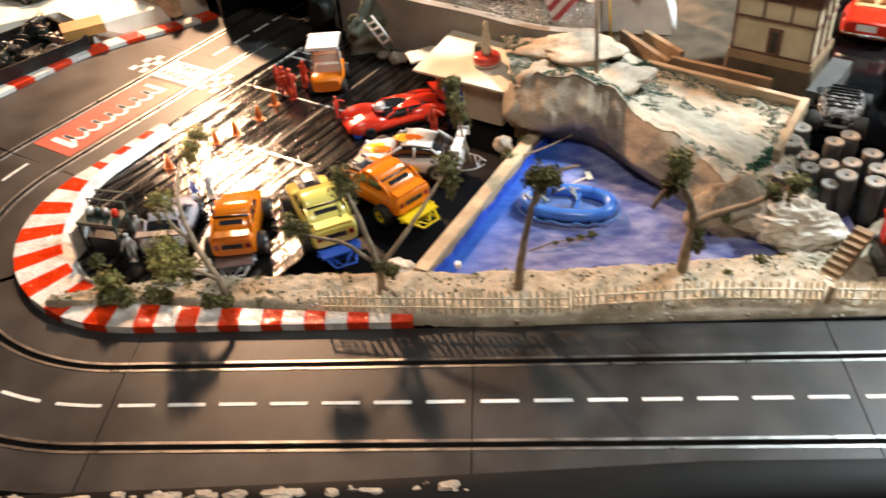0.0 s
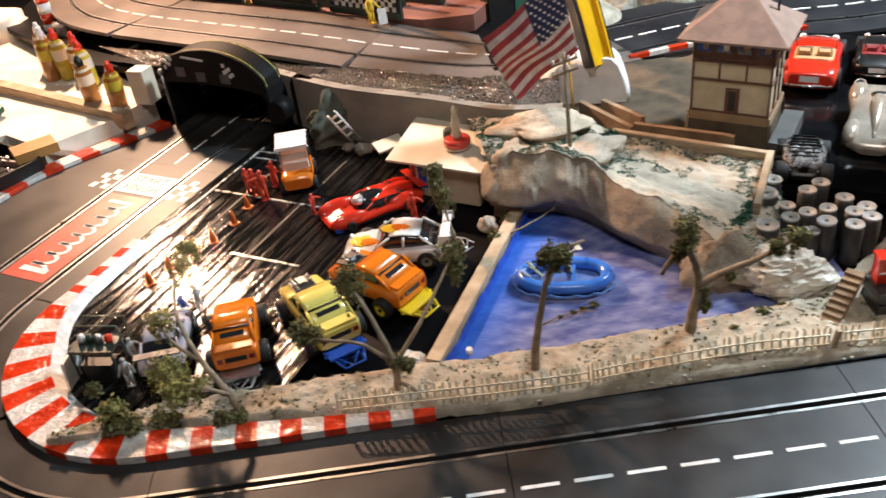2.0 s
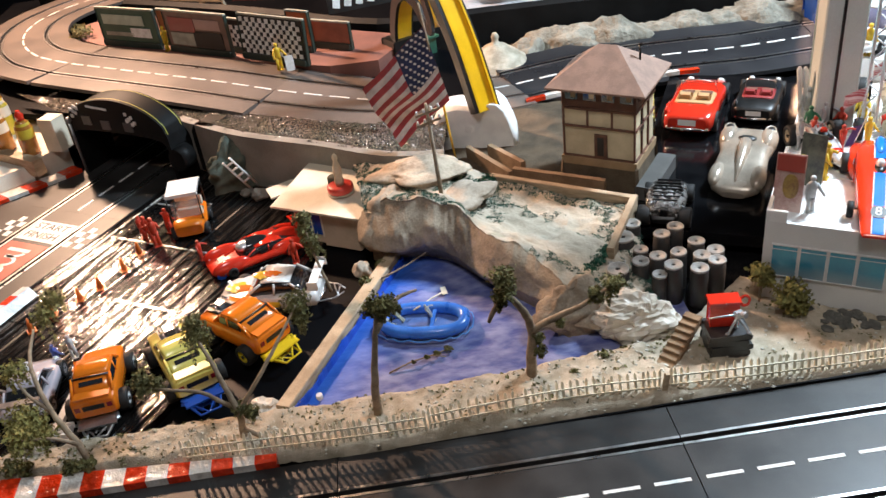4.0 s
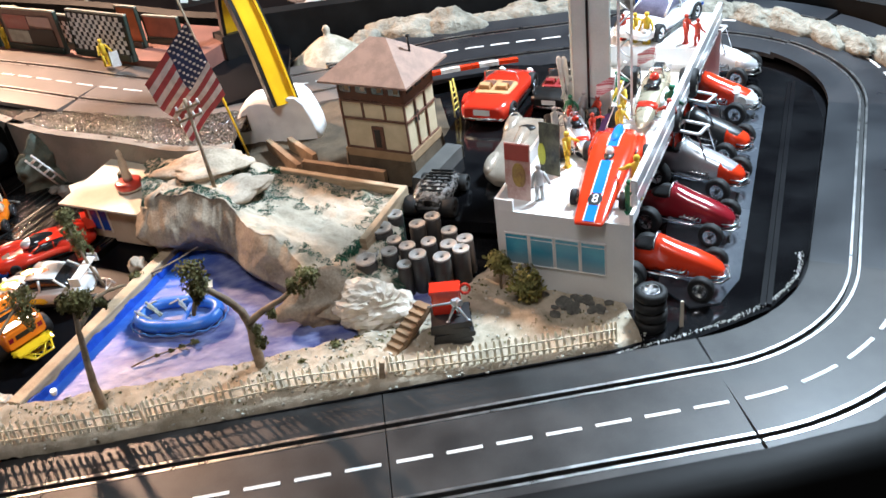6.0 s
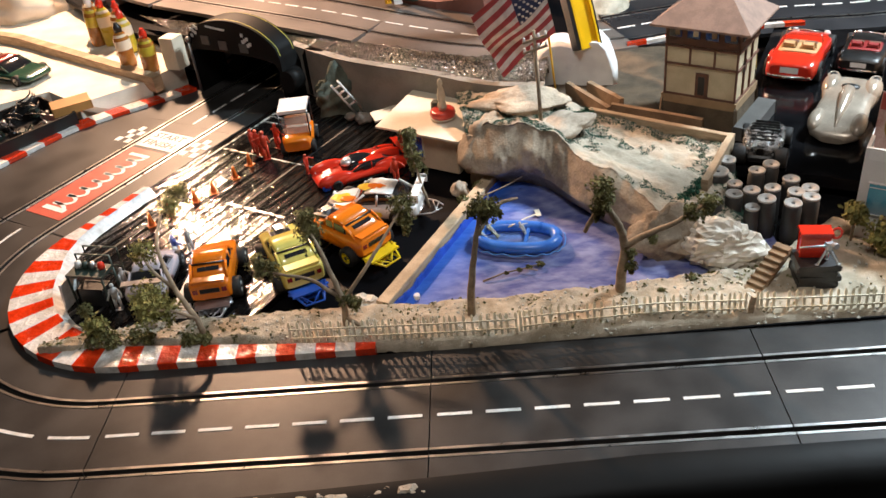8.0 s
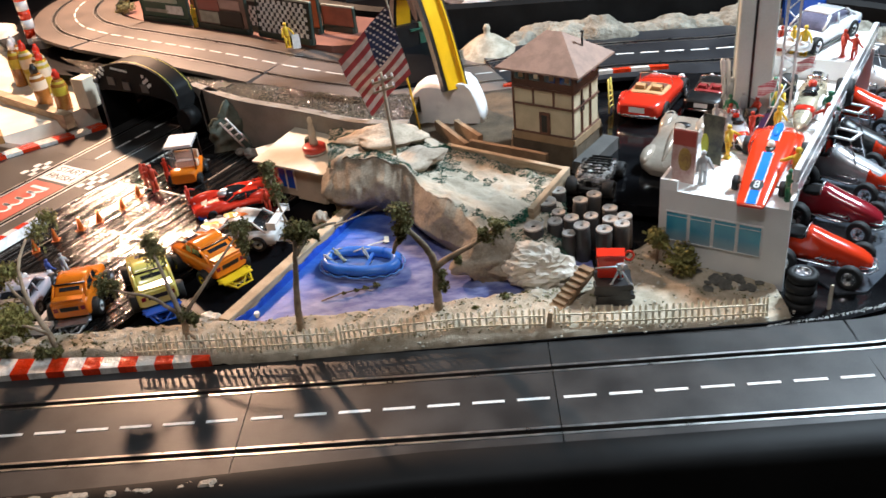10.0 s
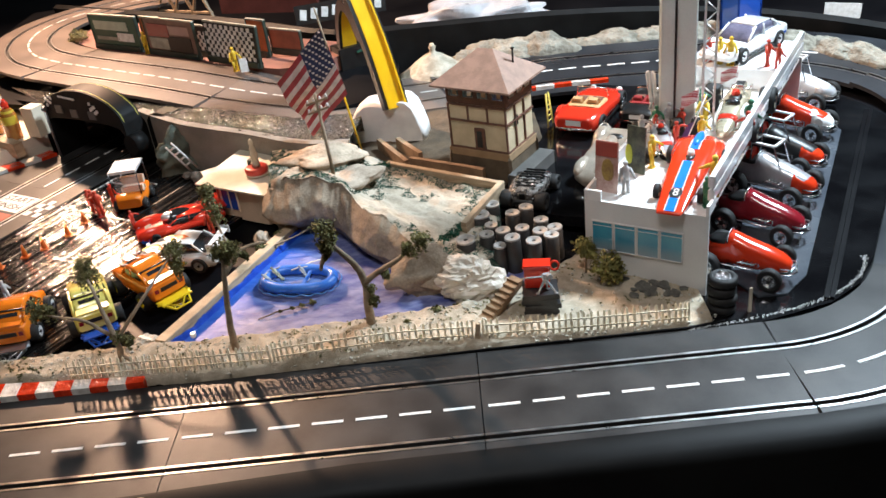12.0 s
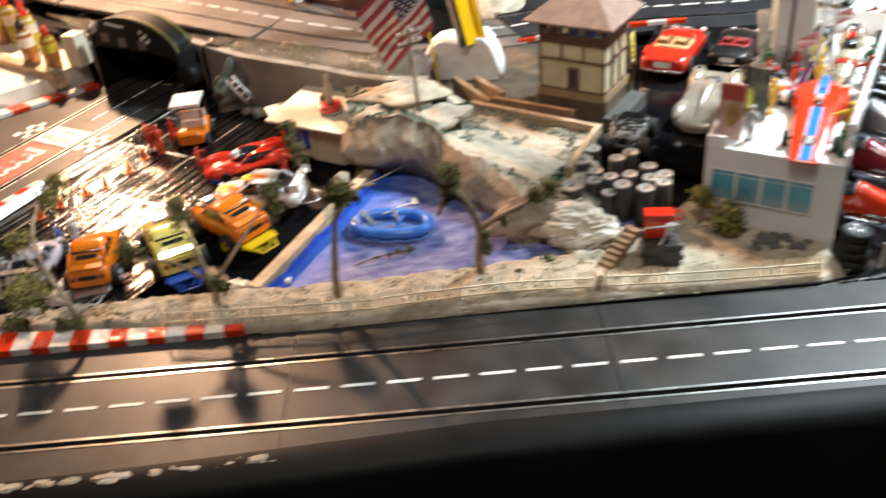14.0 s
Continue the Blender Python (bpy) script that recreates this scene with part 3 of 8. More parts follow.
def terrain(u, v):
    """u runs along the cliff, v from its foot to the back of the plateau."""
    k = u * (len(CLIFF) - 1)
    i = min(int(k), len(CLIFF) - 2)
    f = Vector(CLIFF[i]).lerp(Vector(CLIFF[i + 1]), k - i)
    g = Vector((0.035, 0.62)).lerp(Vector((0.245, 0.545)), min(1, u / 0.45)) if u < 0.45 else Vector((0.245, 0.545)).lerp(Vector((0.402, 0.425)), min(1, (u - 0.45) / 0.4)) if u < 0.85 else Vector((0.402, 0.425)).lerp(Vector((0.39, 0.28)), (u - 0.85) / 0.15)
    top = lerp_line([(0.0, 0.070), (0.10, 0.088), (0.25, 0.090), (0.42, 0.076), (0.60, 0.060), (0.72, 0.046), (0.85, 0.034), (1.0, 0.022)], u) + 0.012 * noise.noise(Vector((u * 10, 3.3, 1.0))) - 0.004 * abs(noise.noise(Vector((u * 24, 1.3, 4.0))))
    level = lerp_line([(0.0, 0.075), (0.3, 0.078), (0.45, 0.054), (0.7, 0.049), (0.85, 0.044), (1.0, 0.02)], u)
    d = (f - g).normalized()
    if v < 0.35:
        t = v / 0.35
        z = top * t ** 0.9
        p = f.lerp(g, 0.10 * t)
        q = Vector((p.x, p.y, z * 1.2))
        lump = 0.030 * noise.noise(Vector((q.x * 12, q.y * 12, q.z * 16)) + Vector((3, 1, 7))) - 0.007 * abs(noise.noise(q * 31 + Vector((0, 5, 2)))) + 0.0022 * noise.noise(q * 80) - 0.0007 * abs(noise.noise(q * 210))
        p = p + d * (lump * math.sin(math.pi * 0.9 * t) + rim(u) * t ** 3 + 0.020 * math.sin(math.pi * (0.15 + 0.85 * t)) * min(1, t * 3) - 0.010 * max(0, 1 - t * 3))
        z += 0.004 * noise.noise(q * 40 + Vector((9, 9, 0))) * math.sin(math.pi * t)
        return (p.x, p.y, z - (0.01 if t == 0 else 0))
    t = (v - 0.35) / 0.65
    p = f.lerp(g, 0.10 + 0.90 * t) + d * (rim(u) * max(0, 1 - t * 2.5))
    s = min(1, t / 0.42)
    z = top + (level - top) * s * s * (3 - 2 * s)
    z += 0.006 * fbm(p.x, p.y, 16, 5.0) + 0.003 * fbm(p.x, p.y, 60, 6.0)
    return (p.x, p.y, z)


CLIFFM = mat("cliff_rock", (0.40, 0.325, 0.24), (0.20, 0.155, 0.11), rough=0.88, scale=22, grain=300, bump=0.7, depth=0.003, world_space=True)
# green and chalky stains on the plateau
gn = MOSSY.node_tree
stain = gn.nodes.new("ShaderNodeTexNoise")
stain.inputs["Scale"].default_value, stain.inputs["Detail"].default_value = 24, 8
spot = gn.nodes.new("ShaderNodeNewGeometry")
gn.links.new(spot.outputs["Position"], stain.inputs["Vector"])
hue = gn.nodes.new("ShaderNodeValToRGB")
for _ in range(2):
    hue.color_ramp.elements.new(0.5)
for k, (at_, col) in enumerate(((0.36, (0.26, 0.22, 0.16, 1)), (0.47, (0.46, 0.39, 0.30, 1)), (0.60, (0.52, 0.45, 0.36, 1)), (0.70, (0.17, 0.21, 0.15, 1)))):
    hue.color_ramp.elements[k].position, hue.color_ramp.elements[k].color = at_, col
blend = gn.nodes.new("ShaderNodeMixRGB")
blend.inputs[0].default_value = 0.6
gn.links.new(stain.outputs["Fac"], hue.inputs[0])
gn.links.new(gn.nodes["Hue/Saturation/Value"].outputs[0], blend.inputs[1])
gn.links.new(hue.outputs[0], blend.inputs[2])
gn.links.new(blend.outputs[0], gn.nodes["Principled BSDF"].inputs["Base Color"])
cliff = thing("rock_plateau", label="grey-brown rock cliff with a mossy sandy plateau above the pool", category="rock", kind="structure")
part("cliff_face", Build().grid(300, 48, lambda u, v: terrain(u, v * 0.352)), CLIFFM, cliff, "bare grey-brown cliff face")
part("plateau", Build().grid(120, 60, lambda u, v: (lambda q: (q[0], q[1], q[2] + 0.0008))(terrain(u, 0.350 + 0.650 * v))), MOSSY, cliff, "pale sandy top with green moss")


def rock(name, r, at, scale, material, label, rough=0.5, seed=1.0, rot=(0, 0, 0), fine=0.15, sharp=1.0, smooth=True, fold=0.0):
    b = Build()
    n, m = (36, 24) if smooth else (46, 28)
    rings = []
    mt = pose(*at, *rot)
    for i in range(1, m):
        a = math.pi * i / m
        ring = []
        for j in range(n):
            p = Vector((math.sin(a) * math.cos(2 * math.pi * j / n), math.sin(a) * math.sin(2 * math.pi * j / n), -math.cos(a)))
            k = 1 + rough * noise.noise(p * 1.3 + Vector((seed, 0, seed * 2))) - fold * abs(noise.noise(Vector((p.x * 1.6 + p.z * 2.4, p.y * 2.0, p.z * 5.0 - p.x * 2.2)) + Vector((seed, seed, 0)))) + fine * noise.turbulence(p * 3.5 * sharp + Vector((0, seed, 0)), 3, False) * 0.8
            ring.append(mt @ Vector((p.x * scale[0] * r * k, p.y * scale[1] * r * k, p.z * scale[2] * r * k)))
        rings.append(ring)
    b.rings(rings, smooth=smooth)
    return solid(name, b, material, label, "rock")


FOIL = mat("crumpled_plaster", (0.74, 0.69, 0.60), (0.50, 0.45, 0.37), rough=0.32, scale=38, grain=150, bump=0.35, depth=0.002, world_space=True)
STONE = mat("sandstone", (0.55, 0.45, 0.34), (0.34, 0.27, 0.20), rough=0.92, scale=45, grain=260, bump=0.9, depth=0.003, world_space=True)
rock("boulder", 0.05, (0.350, 0.222, 0.020), (1.05, 0.64, 0.74), FOIL, "crumpled silvery white boulder beside the pool", 0.4, 3.3, (0, 0, -16), 0.10, 1.3, False, 0.36)
rock("boulder", 0.042, (0.284, 0.262, 0.016), (1.10, 0.75, 0.78), CLIFFM, "grey-brown boulder at the pool's edge", 0.5, 5.1, (0, 0, 20), 0.22, 1.3, True, 0.12)
rock("boulder", 0.036, (0.190, 0.474, 0.075), (1.2, 0.85, 0.34), ROCK, "rounded grey boulder at the foot of the pole", 0.35, 8.2, (0, 0, 30), 0.2)
rock("flat_stone", 0.062, (0.135, 0.545, 0.083), (1.12, 0.62, 0.20), STONE, "flat pale sandstone slab on the cliff top", 0.5, 2.4, (0, 0, -14), 0.14, 1.2, True)
rock("boulder", 0.050, (0.084, 0.494, 0.034), (1.05, 0.9, 0.95), CLIFFM, "upright brown boulder beside the kiosk", 0.34, 5.2, (0, 0, 40), 0.16, 1.0, True, 0.08)
rock("boulder", 0.012, (0.035, 0.425, 0.012), (1, 1, 1), ROCK, "small brown stone at the end of the plank", 0.5, 1.6)

# timber frame round the plateau
for a0, a1 in (((0.232, 0.548), (0.408, 0.430)), ((0.408, 0.432), (0.345, 0.318))):
    d = (Vector(a1) - Vector(a0)).normalized() * 0.004
    solid("timber_beam", sweep(Build(), [Vector((*a0, 0.052)), Vector((*a1, 0.050))], [(0.0045, -0.012), (0.0045, 0.0085), (0.0038, 0.0095), (-0.0038, 0.0095), (-0.0045, 0.0085), (-0.0045, -0.012)], closed=True, caps=True), WOOD, "pale timber beam edging the plateau", "beam", "timber beams")
CARDB = mat("stained_timber", (0.33, 0.22, 0.13), (0.22, 0.14, 0.08), rough=0.75, scale=40, bump=0.3)
for a0, a1 in (((0.212, 0.665), (0.262, 0.560)), ((0.245, 0.660), (0.285, 0.585)), ((0.268, 0.572), (0.385, 0.495))):
    solid("timber_beam", sweep(Build(), [Vector((*a0, 0.045)), Vector((*a1, 0.045))], [(0.004, -0.012), (0.004, 0.0095), (-0.004, 0.0095), (-0.004, -0.012)], closed=True, caps=True), CARDB, "brown timber beam of the track bed", "beam", "timber beams")
solid("yard_ground", Build().grid(30, 30, lambda u, v: (0.17 + 0.33 * u, 0.50 + 0.33 * v, 0.034 + 0.006 * fbm(u * 3, v * 3, 2) - (0.03 if u > 0.9 or (v < 0.35 and u > 0.55) else 0))), mat("brown_earth", (0.14, 0.098, 0.060), (0.07, 0.050, 0.031), rough=0.95, scale=30, bump=0.8, depth=0.003, world_space=True), "brown earth yard behind the plateau", "ground", kind="structure")

# embankment, retaining wall and tunnel
WALLTOP = [(-0.50, 0.985), (-0.262, 0.872), (-0.154, 0.770), (-0.010, 0.678), (0.085, 0.612), (0.17, 0.590)]
b = Build()
wl = [Vector((x, y, 0)) for x, y in WALLTOP[1:]]
sweep(b, spline(wl, 0.02), [(0.008, -0.01), (0.008, 0.088), (-0.008, 0.088), (-0.008, -0.01)], closed=True, caps=True)
solid("retaining_wall", b, CONCRETE, "grey-brown concrete retaining wall under the upper track", "wall", kind="structure")


def bank_at(u, v):
    k = u * (len(WALLTOP) - 1)
    i = min(int(k), len(WALLTOP) - 2)
    p = Vector(WALLTOP[i]).lerp(Vector(WALLTOP[i + 1]), k - i)
    q = [(-0.62, 1.12), (-0.36, 0.96), (-0.22, 0.885), (-0.06, 0.80), (0.06, 0.765), (0.20, 0.795)]
    e = Vector(q[i]).lerp(Vector(q[i + 1]), k - i)
    w = p.lerp(e, v)
    z = 0.087 + 0.003 * fbm(w.x, w.y, 60) + 0.0016 * noise.noise(Vector((w.x * 420, w.y * 420, 1.0))) - 0.03 * max(0, u - 0.6) / 0.4 * (v > 0.5)
    return (w.x, w.y, z)


solid("gravel_bank", Build().grid(300, 44, bank_at, smooth=False), GRAVEL, "glittering dark gravel along the upper track", "gravel", kind="structure")
solid("upper_deck", Build().poly([(-0.66, 1.10), (-0.42, 0.975), (-0.10, 0.82), (0.10, 0.80), (0.24, 0.86), (0.24, 1.05), (0.1, 1.25), (-0.35, 1.55), (-0.6, 1.95), (-0.9, 1.95), (-0.9, 1.4)], 0.052, 0.064), BLACKBOARD, "dark board under the upper track", "board", kind="structure")
RUST = mat("red_brown_apron", (0.24, 0.10, 0.075), (0.16, 0.07, 0.055), rough=0.6, scale=20, bump=0.3, world_space=True)
solid("pit_apron", Build().poly([(0.09, 0.985), (0.16, 1.10), (-0.30, 1.42), (-0.50, 1.56), (-0.58, 1.50), (-0.57, 1.40), (-0.50, 1.325), (-0.32, 1.185), (-0.16, 1.085), (0.0, 0.99)], 0.066, 0.0975), RUST, "dull red-brown apron beside the upper track", "apron", kind="structure")

# ---------------------------------------------------------------- more materials
GLASS = mat("car_glass", (0.02, 0.022, 0.025), rough=0.06, bump=0, coat=0.5)
RUBBER = mat("rubber", (0.009, 0.0085, 0.0085), (0.005, 0.005, 0.005), rough=0.7, scale=200, bump=0.3)
CHROME = mat("chrome", (0.88, 0.88, 0.89), (0.7, 0.7, 0.72), rough=0.24, metal=1.0, bump=0)
ALU = mat("dull_metal", (0.55, 0.55, 0.56), (0.38, 0.38, 0.4), rough=0.35, metal=0.9, scale=60)
BLACK = mat("black_plastic", (0.009, 0.009, 0.009), (0.005, 0.005, 0.005), rough=0.4, scale=60, bump=0.1)
CREAMP = mat("cream_plaster", (0.66, 0.56, 0.38), (0.54, 0.45, 0.29), rough=0.8, scale=40)
BROWN = mat("brown_timber", (0.17, 0.075, 0.045), (0.10, 0.045, 0.03), rough=0.7, scale=60)
ROOFB = mat("brown_roof", (0.32, 0.20, 0.15), (0.23, 0.145, 0.11), rough=0.75, scale=60, bump=0.3)
MOSS = mat("moss_green", (0.21, 0.20, 0.078), (0.075, 0.074, 0.027), rough=0.95, scale=90, bump=0.8)
MOSSB = mat("olive_green", (0.31, 0.29, 0.09), (0.12, 0.115, 0.035), rough=0.95, scale=90, bump=0.8)
BARK = mat("twig_bark", (0.36, 0.285, 0.20), (0.20, 0.15, 0.10), rough=0.9, scale=80, bump=0.6)
GREYP = mat("grey_post", (0.62, 0.66, 0.62), (0.52, 0.56, 0.52), rough=0.6, scale=12)
SKYPANE = mat("blue_pane", (0.06, 0.34, 0.46), (0.03, 0.20, 0.32), rough=0.15, scale=25, contrast=0.2, bump=0)
# printed panes: teal sky fading to grey towards the sill
sn = SKYPANE.node_tree
height, fade, tint = sn.nodes.new("ShaderNodeSeparateXYZ"), sn.nodes.new("ShaderNodeMapRange"), sn.nodes.new("ShaderNodeMixRGB")
sn.links.new(sn.nodes["Texture Coordinate"].outputs["Object"], height.inputs[0])
fade.inputs["From Min"].default_value, fade.inputs["From Max"].default_value = 0.062, 0.045
sn.links.new(height.outputs["Z"], fade.inputs["Value"])
sn.links.new(fade.outputs[0], tint.inputs[0])
sn.links.new(sn.nodes["Hue/Saturation/Value"].outputs[0], tint.inputs[1])
tint.inputs[2].default_value = (0.24, 0.33, 0.38, 1)
sn.links.new(tint.outputs[0], sn.nodes["Principled BSDF"].inputs["Base Color"])
CARD = mat("brown_card", (0.40, 0.27, 0.15), (0.30, 0.20, 0.11), rough=0.8, scale=40)


def gloss(name, c, rough=0.18):
    return mat(name, c, tuple(v * 0.85 for v in c), rough=rough, scale=30, bump=0, coat=0.6, rvar=0.04)


RED, ORANGE, YELLOW = gloss("red_enamel", (0.66, 0.035, 0.015)), gloss("orange_enamel", (0.80, 0.20, 0.012)), gloss("yellow_enamel", (0.80, 0.68, 0.17))
MAROON, SILVER, BLUEE = gloss("maroon_enamel", (0.22, 0.012, 0.02)), mat("silver_paint", (0.66, 0.66, 0.67), (0.55, 0.55, 0.57), rough=0.25, metal=0.5, coat=0.4, bump=0), gloss("blue_enamel", (0.02, 0.09, 0.46))
WHITEE, GOLDP, TAN = gloss("white_enamel", (0.82, 0.82, 0.82)), mat("gold_paint", (0.66, 0.58, 0.42), rough=0.28, metal=0.6, bump=0), mat("tan_leather", (0.55, 0.33, 0.15), rough=0.6)
ORANGERED = gloss("orange_red_enamel", (0.72, 0.045, 0.012))
SIGNY = gloss("arch_yellow", (0.86, 0.50, 0.01), 0.3)


SKYBLUE = gloss("sky_blue_enamel", (0.02, 0.20, 0.72))


# ---------------------------------------------------------------- vehicles
def hull(b, stations, n=16, e=0.55, smooth=True):
    """A body lofted along x; each station is x, half width, bottom, top."""
    rings = []
    for x, w, z0, z1 in stations:
        ring = []
        for i in range(n):
            a = 2 * math.pi * i / n
            c, s = math.cos(a), math.sin(a)
            ring.append(Vector((x, w * math.copysign(abs(c) ** e, c), (z0 + z1) / 2 + (z1 - z0) / 2 * math.copysign(abs(s) ** e, s))))
        rings.append(ring)
    return b.rings(rings, smooth=smooth)


WHEELS = {}


def wheel(car, x, y, r, w, rim_material=None, spokes=5):
    rim_material = rim_material or ALU
    key = (r, w, rim_material.name, spokes)
    if key not in WHEELS:
        t = Build().lathe([(r * 0.60, -w / 2), (r * 0.90, -w / 2), (r, -w * 0.36), (r, w * 0.36), (r * 0.90, w / 2), (r * 0.60, w / 2), (r * 0.60, -w / 2)], rot=(90, 0, 0), n=22, caps=False).mesh("tyre", RUBBER)
        q = Build().lathe([(0.001, -w * 0.30), (r * 0.34, -w * 0.30), (r * 0.52, -w * 0.44), (r * 0.61, -w * 0.46), (r * 0.61, w * 0.46), (r * 0.52, w * 0.44), (r * 0.34, w * 0.30), (0.001, w * 0.30)], rot=(90, 0, 0), n=18)
        for i in range(spokes):
            for sd in (-1, 1):
                q.box((r * 0.42, w * 0.06, r * 0.09), (r * 0.30 * math.cos(6.283 * i / spokes), sd * w * 0.40, r * 0.30 * math.sin(6.283 * i / spokes)), (0, -360 * i / spokes, 0))
        h = Build().cyl(r * 0.16, w * 1.04, (0, w * 0.52, 0), (90, 0, 0), n=10).mesh("wheel", BLACK)
        WHEELS[key] = (h, t, q.mesh("rim", rim_material))
    h, t, q = WHEELS[key]
    ob = part("wheel", h, None, car, at=pose(x, y, r))
    part("tyre", t, None, ob, "black rubber tyre")
    part("rim", q, None, ob)
    return ob


def four_wheels(car, xf, xr, y, r, w, rim=None, rr=None, wr=None):
    for s in (1, -1):
        wheel(car, xf, s * y, r, w, rim), wheel(car, xr, s * y, rr or r, wr or w, rim)


def midget(at, paint, label, nose=None, cage=False, number=None):
    """A front-engined midget racer."""
    c = thing("midget_racer", at, label, "toy car", "racers parked beside the white building")
    part("body", hull(Build(), [(-0.058, 0.003, 0.022, 0.030), (-0.050, 0.010, 0.016, 0.036), (-0.036, 0.0140, 0.011, 0.039), (-0.021, 0.0152, 0.010, 0.0400), (-0.0165, 0.0138, 0.010, 0.0500), (-0.010, 0.0150, 0.010, 0.0480), (0.004, 0.0154, 0.010, 0.0435), (0.025, 0.0147, 0.011, 0.0385), (0.042, 0.0127, 0.012, 0.0332), (0.051, 0.0095, 0.014, 0.028), (0.055, 0.004, 0.018, 0.023)], e=0.8), paint, c)
    if nose:
        part("nose", hull(Build(), [(0.030, 0.0148, 0.0108, 0.0368), (0.042, 0.0131, 0.0118, 0.0328), (0.0512, 0.010, 0.0138, 0.0286), (0.0556, 0.0045, 0.0178, 0.0236)], e=0.8), nose, c, "contrasting painted nose")
    part("cockpit", hull(Build(), [(-0.042, 0.006, 0.034, 0.0395), (-0.036, 0.0112, 0.034, 0.0412), (-0.022, 0.0116, 0.034, 0.0430), (-0.0175, 0.0105, 0.034, 0.0470)], e=0.8), BLACK, c, "open black cockpit")
    part("windscreen", Build().tube([(-0.0175, -0.0135, 0.040), (-0.0175, -0.0095, 0.0485), (-0.0175, 0.0, 0.0510), (-0.0175, 0.0095, 0.0485), (-0.0175, 0.0135, 0.040)], 0.0010), CHROME, c)
    for s in (1, -1):
        part("side_rail", Build().tube([(-0.046, s * 0.017, 0.016), (-0.030, s * 0.021, 0.017), (0.012, s * 0.021, 0.017), (0.022, s * 0.016, 0.017)], 0.0012), CHROME, c, "chrome side rail")
        for k in range(4):
            part("exhaust_stub", Build().tube([(0.004 + 0.005 * k, s * 0.014, 0.025), (0.002 + 0.005 * k, s * 0.0185, 0.023), (-0.003 + 0.005 * k, s * 0.0195, 0.022)], 0.0011), CHROME, c, "chrome exhaust stub")
    part("bumper", Build().tube([(0.044, -0.015, 0.015), (0.055, -0.013, 0.015), (0.061, 0.0, 0.015), (0.055, 0.013, 0.015), (0.044, 0.015, 0.015)], 0.0011), CHROME, c, "chrome nose bumper")
    part("bumper", Build().tube([(0.044, -0.013, 0.021), (0.056, -0.011, 0.021), (0.060, 0.0, 0.021), (0.056, 0.011, 0.021), (0.044, 0.013, 0.021)], 0.0008), CHROME, c, "chrome nose bumper")
    for x in (0.036, -0.036):
        part("axle", Build().cyl(0.0014, 0.056, (x, 0.028, 0.0135), (90, 0, 0), 8), ALU, c)
    part("engine", Build().box((0.020, 0.031, 0.008), (0.012, 0, 0.021), bevel=0.002), CHROME, c, "chrome engine block")
    four_wheels(c, 0.038, -0.036, 0.0285, 0.0138, 0.0095, CHROME, 0.0155, 0.0125)
    if cage:
        for s in (1, -1):
            part("roll_cage", Build().tube([(-0.026, s * 0.012, 0.040), (-0.024, s * 0.013, 0.064), (0.004, s * 0.013, 0.064), (0.014, s * 0.012, 0.038)], 0.0012), CHROME, c, "chrome roll cage")
            part("roof_rail", Build().box((0.030, 0.0045, 0.0020), (-0.010, s * 0.0125, 0.0648), bevel=0.0006), WHITEE, c, "pale cage roof rail")
        for x in (-0.025, 0.005):
            part("roof_rail", Build().box((0.0045, 0.026, 0.0020), (x, 0, 0.0650), bevel=0.0006), WHITEE, c, "pale cage roof rail")
        part("seat", Build().box((0.010, 0.018, 0.012), (-0.030, 0, 0.045), (0, -12, 0), bevel=0.002), RED, c, "red seat")
    if number:
        for s in (1, -1):
            part("number_disc", Build().cyl(0.0062, 0.0006, (0.040, s * 0.0138, 0.024), (90 * s, 0, 0), 16), WHITEE, c, "white number disc")
        part("nose_disc", Build().cyl(0.0056, 0.0006, (0.030, -0.0085, 0.0352), (38, 6, 0), 16), WHITEE, c, "white number disc")
    return c


def letters(text, size, material, parent, at, label=""):
    cu = bpy.data.curves.new("lettering", "FONT")
    cu.body, cu.size, cu.extrude, cu.align_x, cu.align_y = text, size, 0.0002, "CENTER", "CENTER"
    tmp = bpy.data.objects.new("lettering", cu)
    me = bpy.data.meshes.new_from_object(tmp)
    bpy.data.objects.remove(tmp)
    me.materials.clear(), me.materials.append(material)
    return part("lettering", me, None, parent, label or "printed lettering", at)


